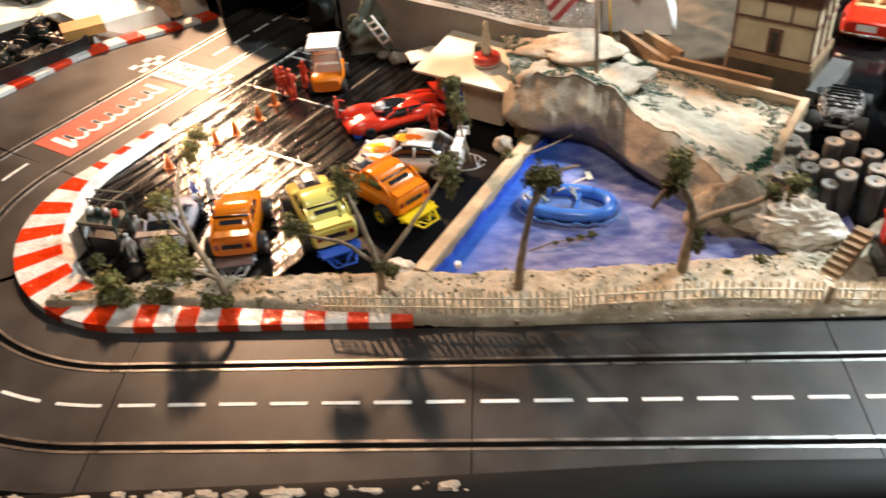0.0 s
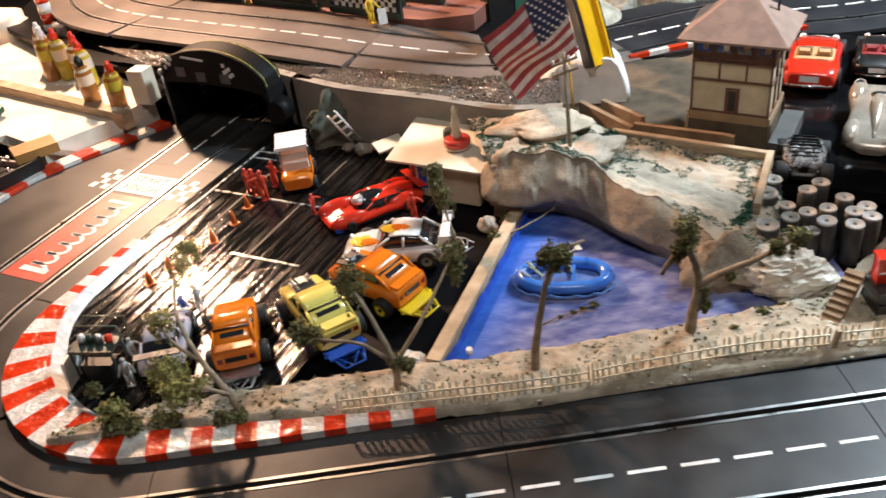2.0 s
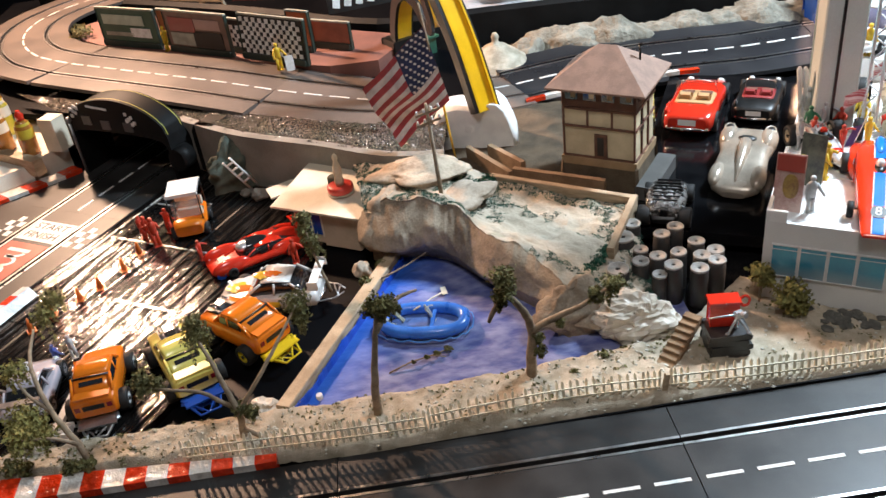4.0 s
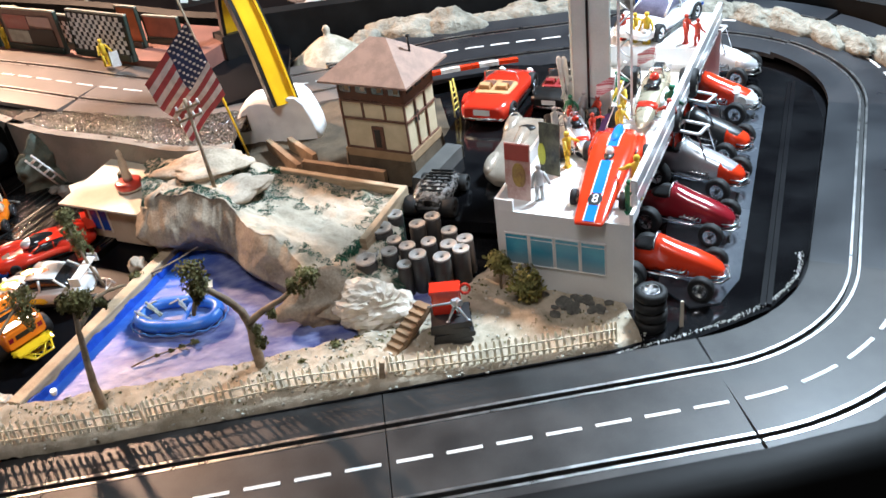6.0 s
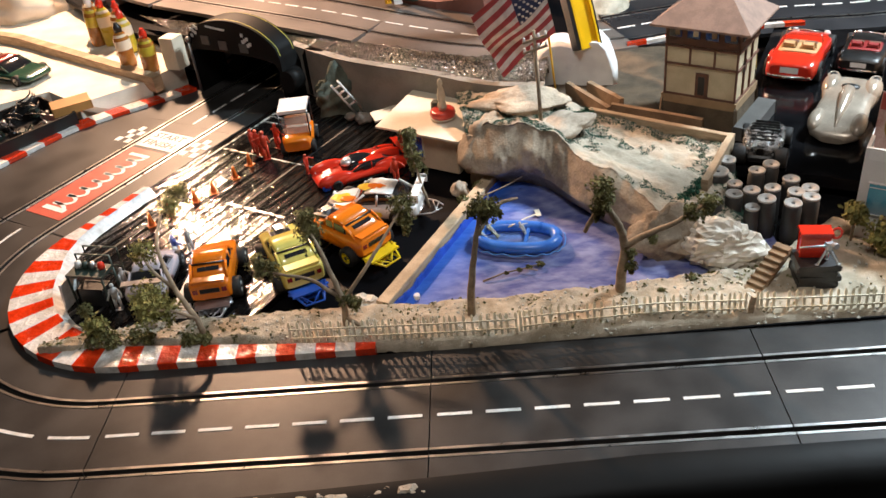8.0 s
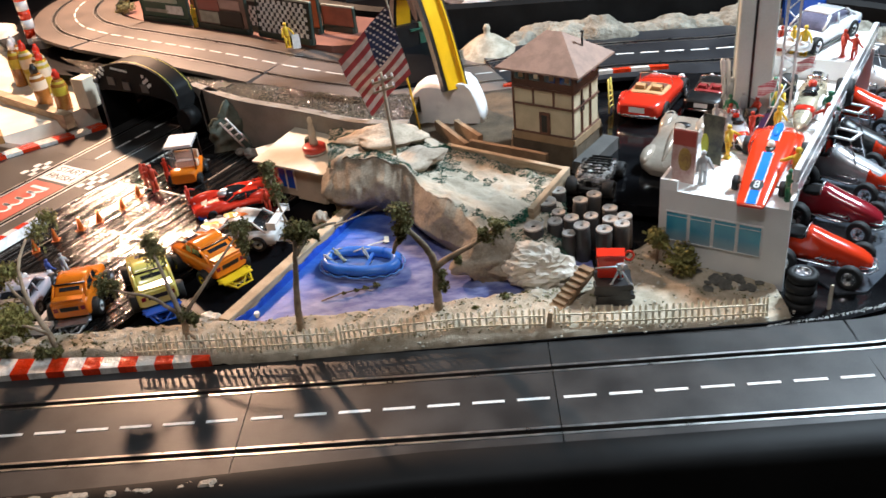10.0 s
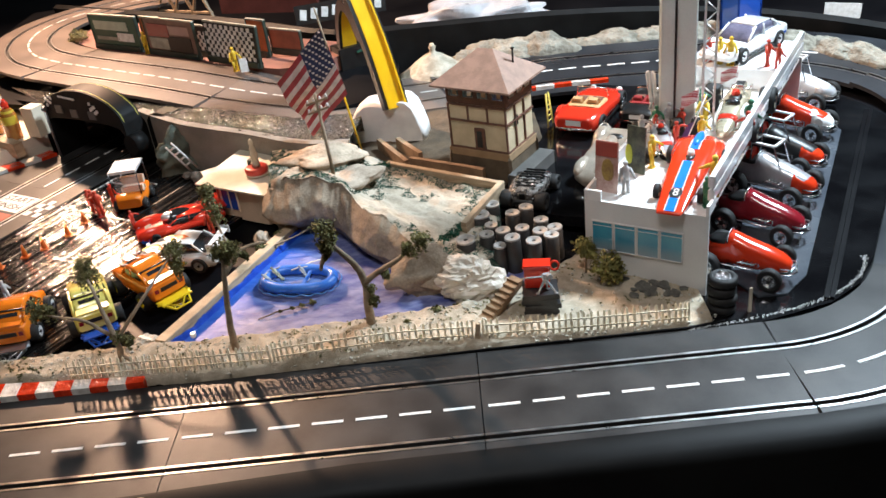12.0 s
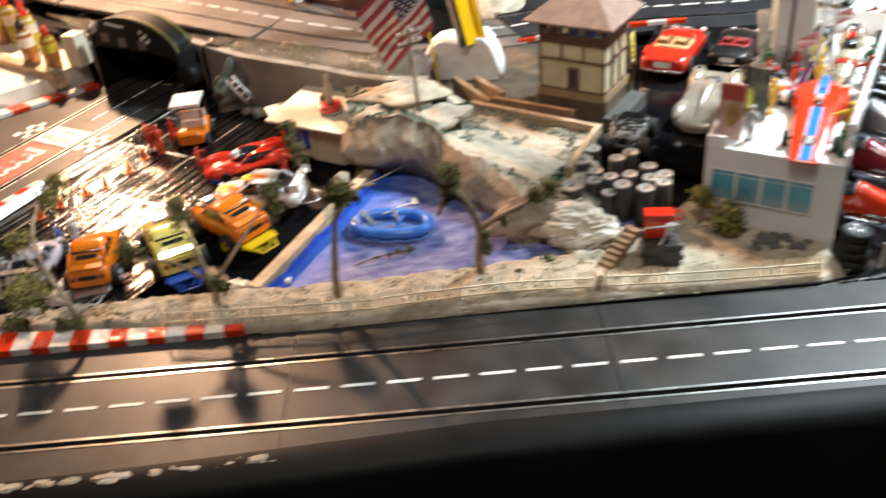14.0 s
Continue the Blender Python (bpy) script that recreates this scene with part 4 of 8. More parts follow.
def wedge_racer(at):
    c = thing("wedge_racer", at, "red wedge racing car with blue stripe and white 8", "toy car")
    prof = [(-0.098, 0.020, 0.012, 0.026), (-0.090, 0.027, 0.008, 0.036), (-0.060, 0.033, 0.006, 0.041), (-0.030, 0.034, 0.006, 0.038), (0.0, 0.031, 0.006, 0.034), (0.035, 0.028, 0.006, 0.026), (0.070, 0.0245, 0.006, 0.018), (0.094, 0.0215, 0.006, 0.012), (0.100, 0.0195, 0.007, 0.0095)]
    part("body", hull(Build(), prof, 20, 0.42), ORANGERED, c)
    for s in (1, -1):
        part("side_pod", hull(Build(), [(-0.092, 0.010, 0.006, 0.030), (-0.080, 0.013, 0.006, 0.032), (-0.050, 0.013, 0.006, 0.029), (-0.030, 0.004, 0.006, 0.022)], 12, 0.6), ORANGERED, c, at=pose(0, s * 0.030, 0))
    top = lambda x: lerp_line([(-0.098, 0.026), (-0.09, 0.036), (-0.06, 0.041), (-0.03, 0.038), (0.0, 0.034), (0.035, 0.026), (0.07, 0.018), (0.094, 0.012), (0.1, 0.0095)], x)
    for x0, x1 in ((-0.088, -0.036), (-0.006, 0.052), (0.072, 0.097)):
        part("stripe", Build().grid(12, 1, lambda u, v: (x0 + (x1 - x0) * u, -0.0072 + 0.0144 * v, top(x0 + (x1 - x0) * u) + 0.0007)), SKYBLUE, c, "bright blue stripe")
    part("number_disc", Build().cyl(0.0105, 0.0006, (0.062, 0, top(0.062) + 0.0004), (0, 13, 0), 20), BLACK, c, "black number disc")
    letters("8", 0.020, WHITEE, c, pose(0.062, 0, top(0.062) + 0.0014, 0, 13, 0) @ pose(0, 0, 0, 0, 0, 90), "white number 8")
    for s in (1, -1):
        part("number_disc", Build().cyl(0.0075, 0.0006, (-0.045, s * 0.0345, 0.024), (-90 * s, 0, 0), 18), BLACK, c, "black number disc")
        letters("8", 0.013, WHITEE, c, pose(-0.045, s * 0.0358, 0.024, 90, 0, 180 if s > 0 else 0), "white number 8")
    for x0, x1 in ((-0.088, -0.036), (-0.006, 0.097)):
        for s in (1, -1):
            part("pinstripe", Build().grid(14, 1, lambda u, v: (x0 + (x1 - x0) * u, s * 0.0083 - 0.0008 + 0.0016 * v, top(x0 + (x1 - x0) * u) + 0.0008)), WHITEE, c, "thin white pinstripe")
    for x, y in ((-0.034, 0.021), (-0.034, -0.021), (-0.012, 0.019), (-0.060, 0.024)):
        part("decal", Build().box((0.005, 0.005, 0.0006), (x, y, top(x) - 0.0022), (math.copysign(12, -y), 6, 30)), WHITEE, c, "small plain white decal")
    part("number_disc", Build().cyl(0.0085, 0.0006, (-0.004, 0.0235, top(-0.004) - 0.0062), (-38, 8, 0), 18), BLACK, c, "black number disc")
    letters("8", 0.015, WHITEE, c, pose(-0.004, 0.0240, top(-0.004) - 0.0050, -38, 8, 0) @ pose(0, 0, 0, 0, 0, 90), "white number 8")
    part("cockpit", Build().ball(0.011, (-0.020, 0, 0.0345), (1.25, 0.8, 0.45), 14, 8), BLACK, c, "small open cockpit")
    part("headrest", Build().ball(0.0075, (-0.021, 0, 0.040), (0.9, 0.9, 0.9), 12, 8), WHITEE, c, "white round headrest")
    part("canopy", Build().ball(0.012, (-0.070, 0, 0.040), (2.0, 0.72, 0.5), 16, 8), SKYBLUE, c, "blue engine cover")
    for x, y in ((0.045, 0.036), (-0.065, 0.050)):
        part("axle", Build().cyl(0.0014, 2 * y, (x, y, 0.012), (90, 0, 0), 8), CHROME, c)
    four_wheels(c, 0.045, -0.065, 0.036, 0.0105, 0.009, GOLDP, 0.0135, 0.012)
    for w in [o for o in c.children if o.name.startswith("wheel") and o.location.x < 0]:
        w.location.y = math.copysign(0.046, w.location.y)
    c.scale = (0.95, 0.76, 0.9)
    return c


def formula(at, paint, label, scale=1.0):
    c = thing("formula_car", at, label, "toy car")
    k = scale
    part("body", hull(Build(), [(x * k, w * k, a * k, b * k) for x, w, a, b in [(-0.066, 0.006, 0.014, 0.026), (-0.055, 0.013, 0.009, 0.032), (-0.03, 0.0165, 0.007, 0.034), (-0.012, 0.017, 0.007, 0.030), (0.005, 0.0155, 0.007, 0.029), (0.03, 0.012, 0.008, 0.025), (0.055, 0.008, 0.009, 0.019), (0.068, 0.003, 0.012, 0.014)]], e=0.75), paint, c)
    part("cockpit", Build().ball(0.0085 * k, (-0.016 * k, 0, 0.0305 * k), (1.5, 1, 0.5), 12, 8), BLACK, c)
    part("windscreen", Build().ball(0.008 * k, (0.0, 0, 0.030 * k), (0.7, 1.2, 0.7), 12, 8), GLASS, c)
    part("engine", Build().box((0.022 * k, 0.014 * k, 0.010 * k), (-0.044 * k, 0, 0.034 * k), bevel=0.002), CHROME, c, "chrome engine block")
    for s in (1, -1):
        part("exhaust", Build().tube([(-0.04 * k, s * 0.008 * k, 0.033 * k), (-0.055 * k, s * 0.011 * k, 0.030 * k), (-0.076 * k, s * 0.009 * k, 0.026 * k)], 0.0018 * k), CHROME, c, "chrome exhaust pipe")
        for x in (0.045, -0.048):
            for d in (-0.006, 0.006):
                part("suspension_arm", Build().tube([(x * k + d * k, s * 0.010 * k, 0.014 * k), (x * k, s * 0.030 * k, 0.013 * k)], 0.0008 * k, 5), CHROME, c)
    for s in (1, -1):
        part("side_panel", Build().ball(0.010 * k, (-0.004 * k, s * 0.0135 * k, 0.019 * k), (2.4, 0.42, 0.8), 14, 8), WHITEE, c, "white side panel")
    part("nose_band", hull(Build(), [(0.026 * k, 0.0130 * k, 0.0078 * k, 0.0262 * k), (0.036 * k, 0.0114 * k, 0.0080 * k, 0.0240 * k)], e=0.75), RED, c, "red nose band")
    part("roll_hoop", Build().tube([(-0.026 * k, -0.009 * k, 0.032 * k), (-0.027 * k, -0.006 * k, 0.043 * k), (-0.027 * k, 0.006 * k, 0.043 * k), (-0.026 * k, 0.009 * k, 0.032 * k)], 0.0012 * k), CHROME, c, "chrome roll hoop")
    part("driver_helmet", Build().ball(0.0055 * k, (-0.017 * k, 0, 0.036 * k), n=12, m=8), RED, c, "plain red helmet shape")
    four_wheels(c, 0.045 * k, -0.048 * k, 0.034 * k, 0.0125 * k, 0.011 * k, GOLDP, 0.0172 * k, 0.020 * k)
    return c


def coupe(at, name, paint, label, L=0.14, W=0.064, H=0.042, roof=None, open_top=None, spoiler=None, rim=None, nose=0.42, group=""):
    """A closed or open road car."""
    c = thing(name, at, label, "toy car", group)
    h, w = L / 2, W / 2
    low = H * 0.16
    part("body", hull(Build(), [(-h, w * 0.72, low * 1.6, H * 0.56), (-h * 0.94, w * 0.90, low, H * 0.64), (-h * 0.6, w, low, H * 0.66), (-h * 0.1, w * 0.95, low, H * 0.60), (h * 0.35, w * 0.98, low, H * 0.58), (h * 0.7, w * 0.97, low, H * 0.52), (h * 0.93, w * 0.84, low, H * nose), (h, w * 0.60, low * 1.5, H * (nose - 0.1))], 20, 0.42), paint, c)
    if open_top:
        part("interior", hull(Build(), [(-h * 0.50, w * 0.60, H * 0.5, H * 0.675), (-h * 0.42, w * 0.74, H * 0.5, H * 0.68), (h * 0.05, w * 0.74, H * 0.5, H * 0.655), (h * 0.12, w * 0.60, H * 0.5, H * 0.63)], 16, 0.4), open_top, c, "open tan interior")
        for s in (1, -1):
            part("seat", Build().box((h * 0.16, w * 0.56, H * 0.30), (-h * 0.30, s * w * 0.36, H * 0.66), (0, -12, 0), bevel=H * 0.05), open_top, c, "tan seat")
            part("footwell", Build().box((h * 0.22, w * 0.50, H * 0.02), (-h * 0.10, s * w * 0.36, H * 0.68), bevel=0.0003), BROWN, c, "dark footwell")
        part("windscreen", Build().tube([(h * 0.12, -w * 0.74, H * 0.62), (h * 0.06, -w * 0.66, H * 0.92), (h * 0.07, 0, H * 0.96), (h * 0.06, w * 0.66, H * 0.92), (h * 0.12, w * 0.74, H * 0.62)], H * 0.018), CHROME, c, "chrome windscreen frame")
        part("fin", hull(Build(), [(-h * 0.9, w * 0.05, H * 0.5, H * 0.70), (-h * 0.75, w * 0.06, H * 0.5, H * 0.78), (-h * 0.5, w * 0.05, H * 0.5, H * 0.70)], 10, 0.7), paint, c, at=pose(0, w * 0.85, 0))
    else:
        part("cabin", hull(Build(), [(-h * 0.80, w * 0.66, H * 0.5, H * 0.66), (-h * 0.52, w * 0.72, H * 0.5, H * 0.93), (-h * 0.15, w * 0.72, H * 0.5, H), (h * 0.08, w * 0.72, H * 0.5, H * 0.95), (h * 0.38, w * 0.80, H * 0.45, H * 0.58)], 18, 0.45), GLASS, c, "dark glazed cabin")
        part("roof", hull(Build(), [(-h * 0.50, w * 0.62, H * 0.90, H * 0.955), (-h * 0.15, w * 0.66, H * 0.93, H * 1.02), (h * 0.06, w * 0.66, H * 0.91, H * 0.975)], 16, 0.6), roof or paint, c)
        for s in (1, -1):
            for x0, x1 in ((-0.50, -0.78), (0.06, 0.36), (-0.20, -0.18)):
                part("pillar", Build().tube([(h * x0, s * w * 0.69, H * 0.93), (h * x1, s * w * 0.80, H * 0.60)], H * 0.035, 6), paint, c)
    for s in (1, -1):
        part("headlight", Build().ball(H * 0.10, (h * 0.90, s * w * 0.62, H * 0.42), (0.6, 1, 0.9), 10, 6), WHITEE, c, "round clear headlight")
        part("tail_light", Build().ball(H * 0.07, (-h * 0.97, s * w * 0.66, H * 0.45), (0.5, 1.2, 0.8), 10, 6), RED, c, "red tail light")
        part("side_sill", Build().box((L * 0.42, W * 0.04, H * 0.07), (0, s * w * 0.97, H * 0.19), bevel=0.0008), BLACK, c)
    part("rear_bumper", Build().tube([(-h * 0.96, -w * 0.8, H * 0.28), (-h * 1.02, 0, H * 0.28), (-h * 0.96, w * 0.8, H * 0.28)], H * 0.045), CHROME, c, "chrome rear bumper")
    part("number_plate", Build().box((0.001, W * 0.34, H * 0.16), (-h * 0.995, 0, H * 0.45)), WHITEE, c, "plain white plate")
    if spoiler:
        part("spoiler", Build().box((L * 0.09, W * 0.92, H * 0.05), (-h * 0.95, 0, H * 0.92), (0, -10, 0), bevel=0.0008), spoiler, c)
        for s in (1, -1):
            part("spoiler_stay", Build().box((L * 0.03, W * 0.03, H * 0.34), (-h * 0.90, s * w * 0.5, H * 0.75)), spoiler, c)
    four_wheels(c, h * 0.62, -h * 0.60, w * 0.90, H * 0.27, W * 0.16, rim)
    return c


def offroader(at, paint, frame_paint, label, L=0.115, W=0.062, pickup=True, lift=0.014, wheel_r=0.0135, hub=None):
    """A toy pick-up body on a tall tube frame with big tyres."""
    c = thing("toy_truck", at, label, "toy truck", "trucks in the pit area")
    h, w, z = L / 2, W / 2, lift
    part("body", hull(Build(), [(-h, w * 0.86, z + 0.004, z + 0.024), (-h * 0.92, w * 0.96, z, z + 0.027), (-h * 0.2, w, z, z + 0.027), (h * 0.35, w, z, z + 0.026), (h * 0.85, w * 0.94, z, z + 0.022), (h, w * 0.82, z + 0.004, z + 0.017)], 20, 0.30), paint, c)
    part("cabin", hull(Build(), [(-h * 0.80, w * 0.74, z + 0.020, z + 0.0265), (-h * 0.42, w * 0.82, z + 0.020, z + 0.0385), (h * 0.10, w * 0.84, z + 0.020, z + 0.0395), (h * 0.36, w * 0.86, z + 0.020, z + 0.027)], 18, 0.32), paint, c)
    part("rear_window", Build().box((0.0065, W * 0.52, 0.0012), (-h * 0.585, 0, z + 0.0335), (0, -31, 0), bevel=0.0004), GLASS, c, "narrow dark rear window")
    part("windscreen", Build().box((0.013, W * 0.62, 0.0012), (h * 0.245, 0, z + 0.0338), (0, 42, 0), bevel=0.0004), GLASS, c, "dark windscreen")
    if pickup:
        bay = part("engine_bay", Build().box((h * 0.46, W * 0.50, 0.0016), (h * 0.66, 0, z + 0.0248), (0, 5, 0), bevel=0.0005), BLACK, c, "open black engine bay")
        part("engine", Build().box((h * 0.26, W * 0.26, 0.006), (h * 0.66, 0, z + 0.028), bevel=0.002).tube([(h * 0.56, -0.010, z + 0.031), (h * 0.76, -0.010, z + 0.031)], 0.0022).tube([(h * 0.56, 0.010, z + 0.031), (h * 0.76, 0.010, z + 0.031)], 0.0022), CHROME, bay, "bright chrome engine")
    part("roof", hull(Build(), [(-h * 0.42, w * 0.76, z + 0.036, z + 0.0392), (-h * 0.1, w * 0.79, z + 0.037, z + 0.0416), (h * 0.12, w * 0.77, z + 0.037, z + 0.0404)], 14, 0.5), paint, c)
    for s in (1, -1):
        for x0, x1 in ((-0.46, -0.80), (0.11, 0.36), (-0.1, -0.1)):
            part("pillar", Build().tube([(h * x0, s * w * 0.82, z + 0.038), (h * x1, s * w * 0.86, z + 0.025)], 0.0018, 6), paint, c)
        part("window_strip", Build().box((h * 0.62, 0.0012, 0.009), (-h * 0.16, s * w * 0.845, z + 0.032), (6 * s, 0, 0)), GLASS, c, "dark side window")
        part("headlight", Build().ball(0.004, (h * 0.985, s * w * 0.6, z + 0.014), (0.5, 1, 0.8), 10, 6), WHITEE, c)
        part("tail_light", Build().box((0.001, 0.006, 0.006), (-h * 1.0, s * w * 0.68, z + 0.016)), MAROON, c, "dark red tail light")
        part("frame_rail", Build().tube([(-h * 1.15, s * w * 0.55, z - 0.004), (-h * 0.5, s * w * 0.6, z - 0.003), (h * 0.5, s * w * 0.6, z - 0.003), (h * 1.08, s * w * 0.5, z - 0.003)], 0.0018), frame_paint, c, "painted tube frame")
        part("bumper_strut", Build().tube([(-h * 1.15, s * w * 0.55, z - 0.004), (-h * 1.22, s * w * 0.25, z - 0.014), (-h * 1.10, 0, z - 0.006)], 0.0013), frame_paint, c)
        for x in (0.62, -0.62):
            part("shock", Build().tube([(h * x, s * w * 0.62, z), (h * x, s * w * 1.0, wheel_r)], 0.0016), frame_paint, c)
    part("bumper", Build().tube([(-h * 1.05, -w * 0.92, z - 0.002), (-h * 1.15, -w * 0.5, z - 0.004), (-h * 1.15, w * 0.5, z - 0.004), (-h * 1.05, w * 0.92, z - 0.002)], 0.002), frame_paint, c, "painted tube bumper")
    part("rear_frame", Build().box((0.004, W * 0.72, 0.0024), (-h * 1.10, 0, z - 0.004)).box((0.004, W * 0.50, 0.0024), (-h * 1.13, 0, z - 0.011)).tube([(-h * 1.10, -w * 0.70, z - 0.004), (-h * 1.13, -w * 0.1, z - 0.011)], 0.0014, 6).tube([(-h * 1.10, w * 0.70, z - 0.004), (-h * 1.13, w * 0.1, z - 0.011)], 0.0014, 6), frame_paint, c, "painted rear frame")
    part("rear_cage", Build().box((0.020, W * 0.84, 0.0022), (-h * 1.08, 0, z - 0.0015), bevel=0.0006).tube([(-h * 0.98, -w * 0.86, z), (-h * 1.46, -w * 0.42, z - 0.007), (-h * 1.46, w * 0.42, z - 0.007), (-h * 0.98, w * 0.86, z)], 0.0016, 6).tube([(-h * 1.0, -w * 0.6, z - 0.010), (-h * 1.46, -w * 0.42, z - 0.007)], 0.0014, 6).tube([(-h * 1.0, w * 0.6, z - 0.010), (-h * 1.46, w * 0.42, z - 0.007)], 0.0014, 6).tube([(-h * 1.06, -w * 0.72, z - 0.001), (-h * 1.46, w * 0.06, z - 0.007), (-h * 1.06, w * 0.72, z - 0.001)], 0.0012, 6), frame_paint, c, "painted rear tube cage")
    part("skid_plate", Build().box((L * 0.9, W * 0.5, 0.004), (0, 0, z - 0.004), bevel=0.001), frame_paint, c)
    part("boot_lid", Build().box((h * 0.26, W * 0.80, 0.0030), (-h * 0.86, 0, z + 0.0276), bevel=0.001), paint, c)
    part("rear_panel", Build().box((0.0012, W * 0.46, 0.006), (-h * 1.0, 0, z + 0.016)), BLACK, c, "dark rear panel")
    part("roll_bar", Build().tube([(-h * 0.46, -w * 0.82, z + 0.026), (-h * 0.48, -w * 0.78, z + 0.038), (-h * 0.48, w * 0.78, z + 0.038), (-h * 0.46, w * 0.82, z + 0.026)], 0.0013), BLACK, c)
    four_wheels(c, h * 0.62, -h * 0.62, w * 1.04, wheel_r, 0.015, hub or frame_paint)
    return c


for i, (paint, nose, cage, num, lab) in enumerate(((ORANGERED, None, False, None, "bright red midget racer with chrome side pipes"), (MAROON, None, False, None, "dark maroon midget racer with chrome side pipes"),
                                                   (SILVER, ORANGERED, True, None, "silver midget racer with a red nose and roll cage"), (BLACK, ORANGERED, True, None, "black midget racer with an orange flamed nose"),
                                                   (ORANGERED, WHITEE, False, 4, "orange-red midget racer with white number discs"), (WHITEE, SILVER, True, None, "white and silver midget racer"))):
    nose_at = Vector(((0.750, 0.170, 0), (0.802, 0.265, 0), (0.853, 0.358, 0), (0.899, 0.449, 0), (0.963, 0.566, 0), (1.017, 0.688, 0))[i])
    a, k = (-36, -42, -47, -46, -44, -43)[i], (1.08, 1.10, 1.18, 1.16, 1.18, 1.2)[i]
    q = nose_at - Vector((math.cos(radians(a)), math.sin(radians(a)), 0)) * 0.058 * k
    midget(pose(q.x, q.y, 0.0015, 0, 0, a) @ Matrix.Diagonal((k, k, k * 1.08, 1)), paint, lab, nose, cage, num)

offroader(pose(-0.277, 0.262, -0.001, 0, 0, 97), ORANGE, ALU, "orange toy truck on a grey tube frame", L=0.108, W=0.052, pickup=False, lift=0.011, hub=WHITEE)
offroader(pose(-0.183, 0.280, -0.001, 0, 0, 116), YELLOW, BLUEE, "pale yellow toy pick-up on a blue tube frame", L=0.126, W=0.055, lift=0.012)
offroader(pose(-0.114, 0.326, -0.001, 0, 0, 137), ORANGE, gloss("frame_yellow", (0.80, 0.58, 0.02)), "orange toy pick-up with yellow frame and wheels", L=0.116, W=0.057)
PEARL = mat("pearl_paint", (0.74, 0.73, 0.71), (0.62, 0.61, 0.59), rough=0.22, coat=0.5, bump=0)
c = coupe(pose(-0.086, 0.402, -0.001, 0, 0, 170), "rally_car", PEARL, "silver rally car with flame decals and rear wing", L=0.138, W=0.064, H=0.046, roof=PEARL, spoiler=WHITEE, rim=ALU)
FLAME, FLAMEY = gloss("flame_orange", (0.80, 0.20, 0.02)), gloss("flame_yellow", (0.82, 0.58, 0.05))
for x, y, z, k, m_ in ((0.004, 0.004, 0.0458, 0.0105, FLAMEY), (-0.008, 0.003, 0.0464, 0.0085, FLAME), (0.042, 0.0, 0.0252, 0.013, FLAMEY), (0.034, 0.004, 0.0262, 0.009, FLAME)):
    part("decal", Build().ball(k, (x, y, z), (1.3, 0.9, 0.07), 16, 6, 0.5, k * 900), m_, c, "flame-coloured decal")
for sd in (1, -1):
    part("side_decal", Build().ball(0.011, (-0.005, sd * 0.0302, 0.0165), (2.1, 0.10, 0.42), 16, 8, 0.5, 4.0), FLAMEY, c, "yellow flame along the door")
    part("mirror", Build().ball(0.0032, (0.018, sd * 0.0325, 0.031), (0.7, 1, 0.7), 8, 6), PEARL, c)
    part("tow_frame", Build().tube([(-0.066, sd * 0.022, 0.012), (-0.086, sd * 0.016, 0.012), (-0.098, sd * 0.004, 0.013)], 0.0010, 6), ALU, c, "thin grey tube behind the car")
part("tow_bar", Build().tube([(-0.090, -0.014, 0.012), (-0.090, 0.014, 0.012)], 0.0010, 6).tube([(-0.080, -0.018, 0.012), (-0.092, 0.013, 0.013)], 0.0008, 6), ALU, c)
for sd in (1, -1):
    part("wing_end", Build().box((0.014, 0.0012, 0.012), (-0.066, sd * 0.0295, 0.041)), WHITEE, c, "white wing end plate")
c = coupe(pose(-0.118, 0.522, -0.001, 0, 0, 204), "sports_car", RED, "low red sports prototype with clear canopy", L=0.142, W=0.062, H=0.028, rim=BLACK, nose=0.40, roof=RED)
for x in (0.042, -0.043):
    for s_ in (1, -1):
        part("fender", Build().ball(0.019, (x, s_ * 0.0225, 0.0125), (1.55, 0.44, 0.66), 20, 12), RED, c, "rounded red wheel arch")
part("canopy", Build().ball(0.017, (0.002, 0, 0.0225), (1.5, 0.85, 0.62), 20, 12), GLASS, c, "dark glazed canopy")
# Silver shape stands in for the highlight on the dark canopy.
part("windscreen", Build().ball(0.0125, (0.014, 0, 0.0245), (1.1, 0.92, 0.62), 16, 10), SILVER, c, "silver highlight shape on the dark canopy")
part("engine_cover", Build().ball(0.020, (-0.040, 0, 0.018), (1.5, 0.62, 0.62), 18, 10), RED, c)
for s_ in (1, -1):
    part("air_intake", Build().box((0.022, 0.006, 0.005), (-0.010, s_ * 0.0235, 0.0195), (0, 0, s_ * 8), bevel=0.002), BLACK, c, "black side intake")
    part("wing_stay", Build().box((0.008, 0.0012, 0.010), (-0.066, s_ * 0.012, 0.022)), BLACK, c)
part("rear_wing", Build().box((0.014, 0.060, 0.0016), (-0.069, 0, 0.0285), (0, -8, 0), bevel=0.0005), RED, c, "flat red rear wing")
part("nose_vent", Build().box((0.012, 0.016, 0.0012), (0.050, 0, 0.0165), (0, 14, 0), bevel=0.0004), BLACK, c, "black nose vent")
part("blue_foot", Build().box((0.014, 0.016, 0.010), (0.060, 0.022, 0.006), bevel=0.003), BLUEE, c, "blue painted corner")
coupe(pose(-0.362, 0.275, -0.001, 0, 0, 95), "rally_car", gloss("lilac_grey", (0.50, 0.47, 0.52)), "pale lilac-grey toy rally car among the shrubs", L=0.110, W=0.056, H=0.040, spoiler=ALU)
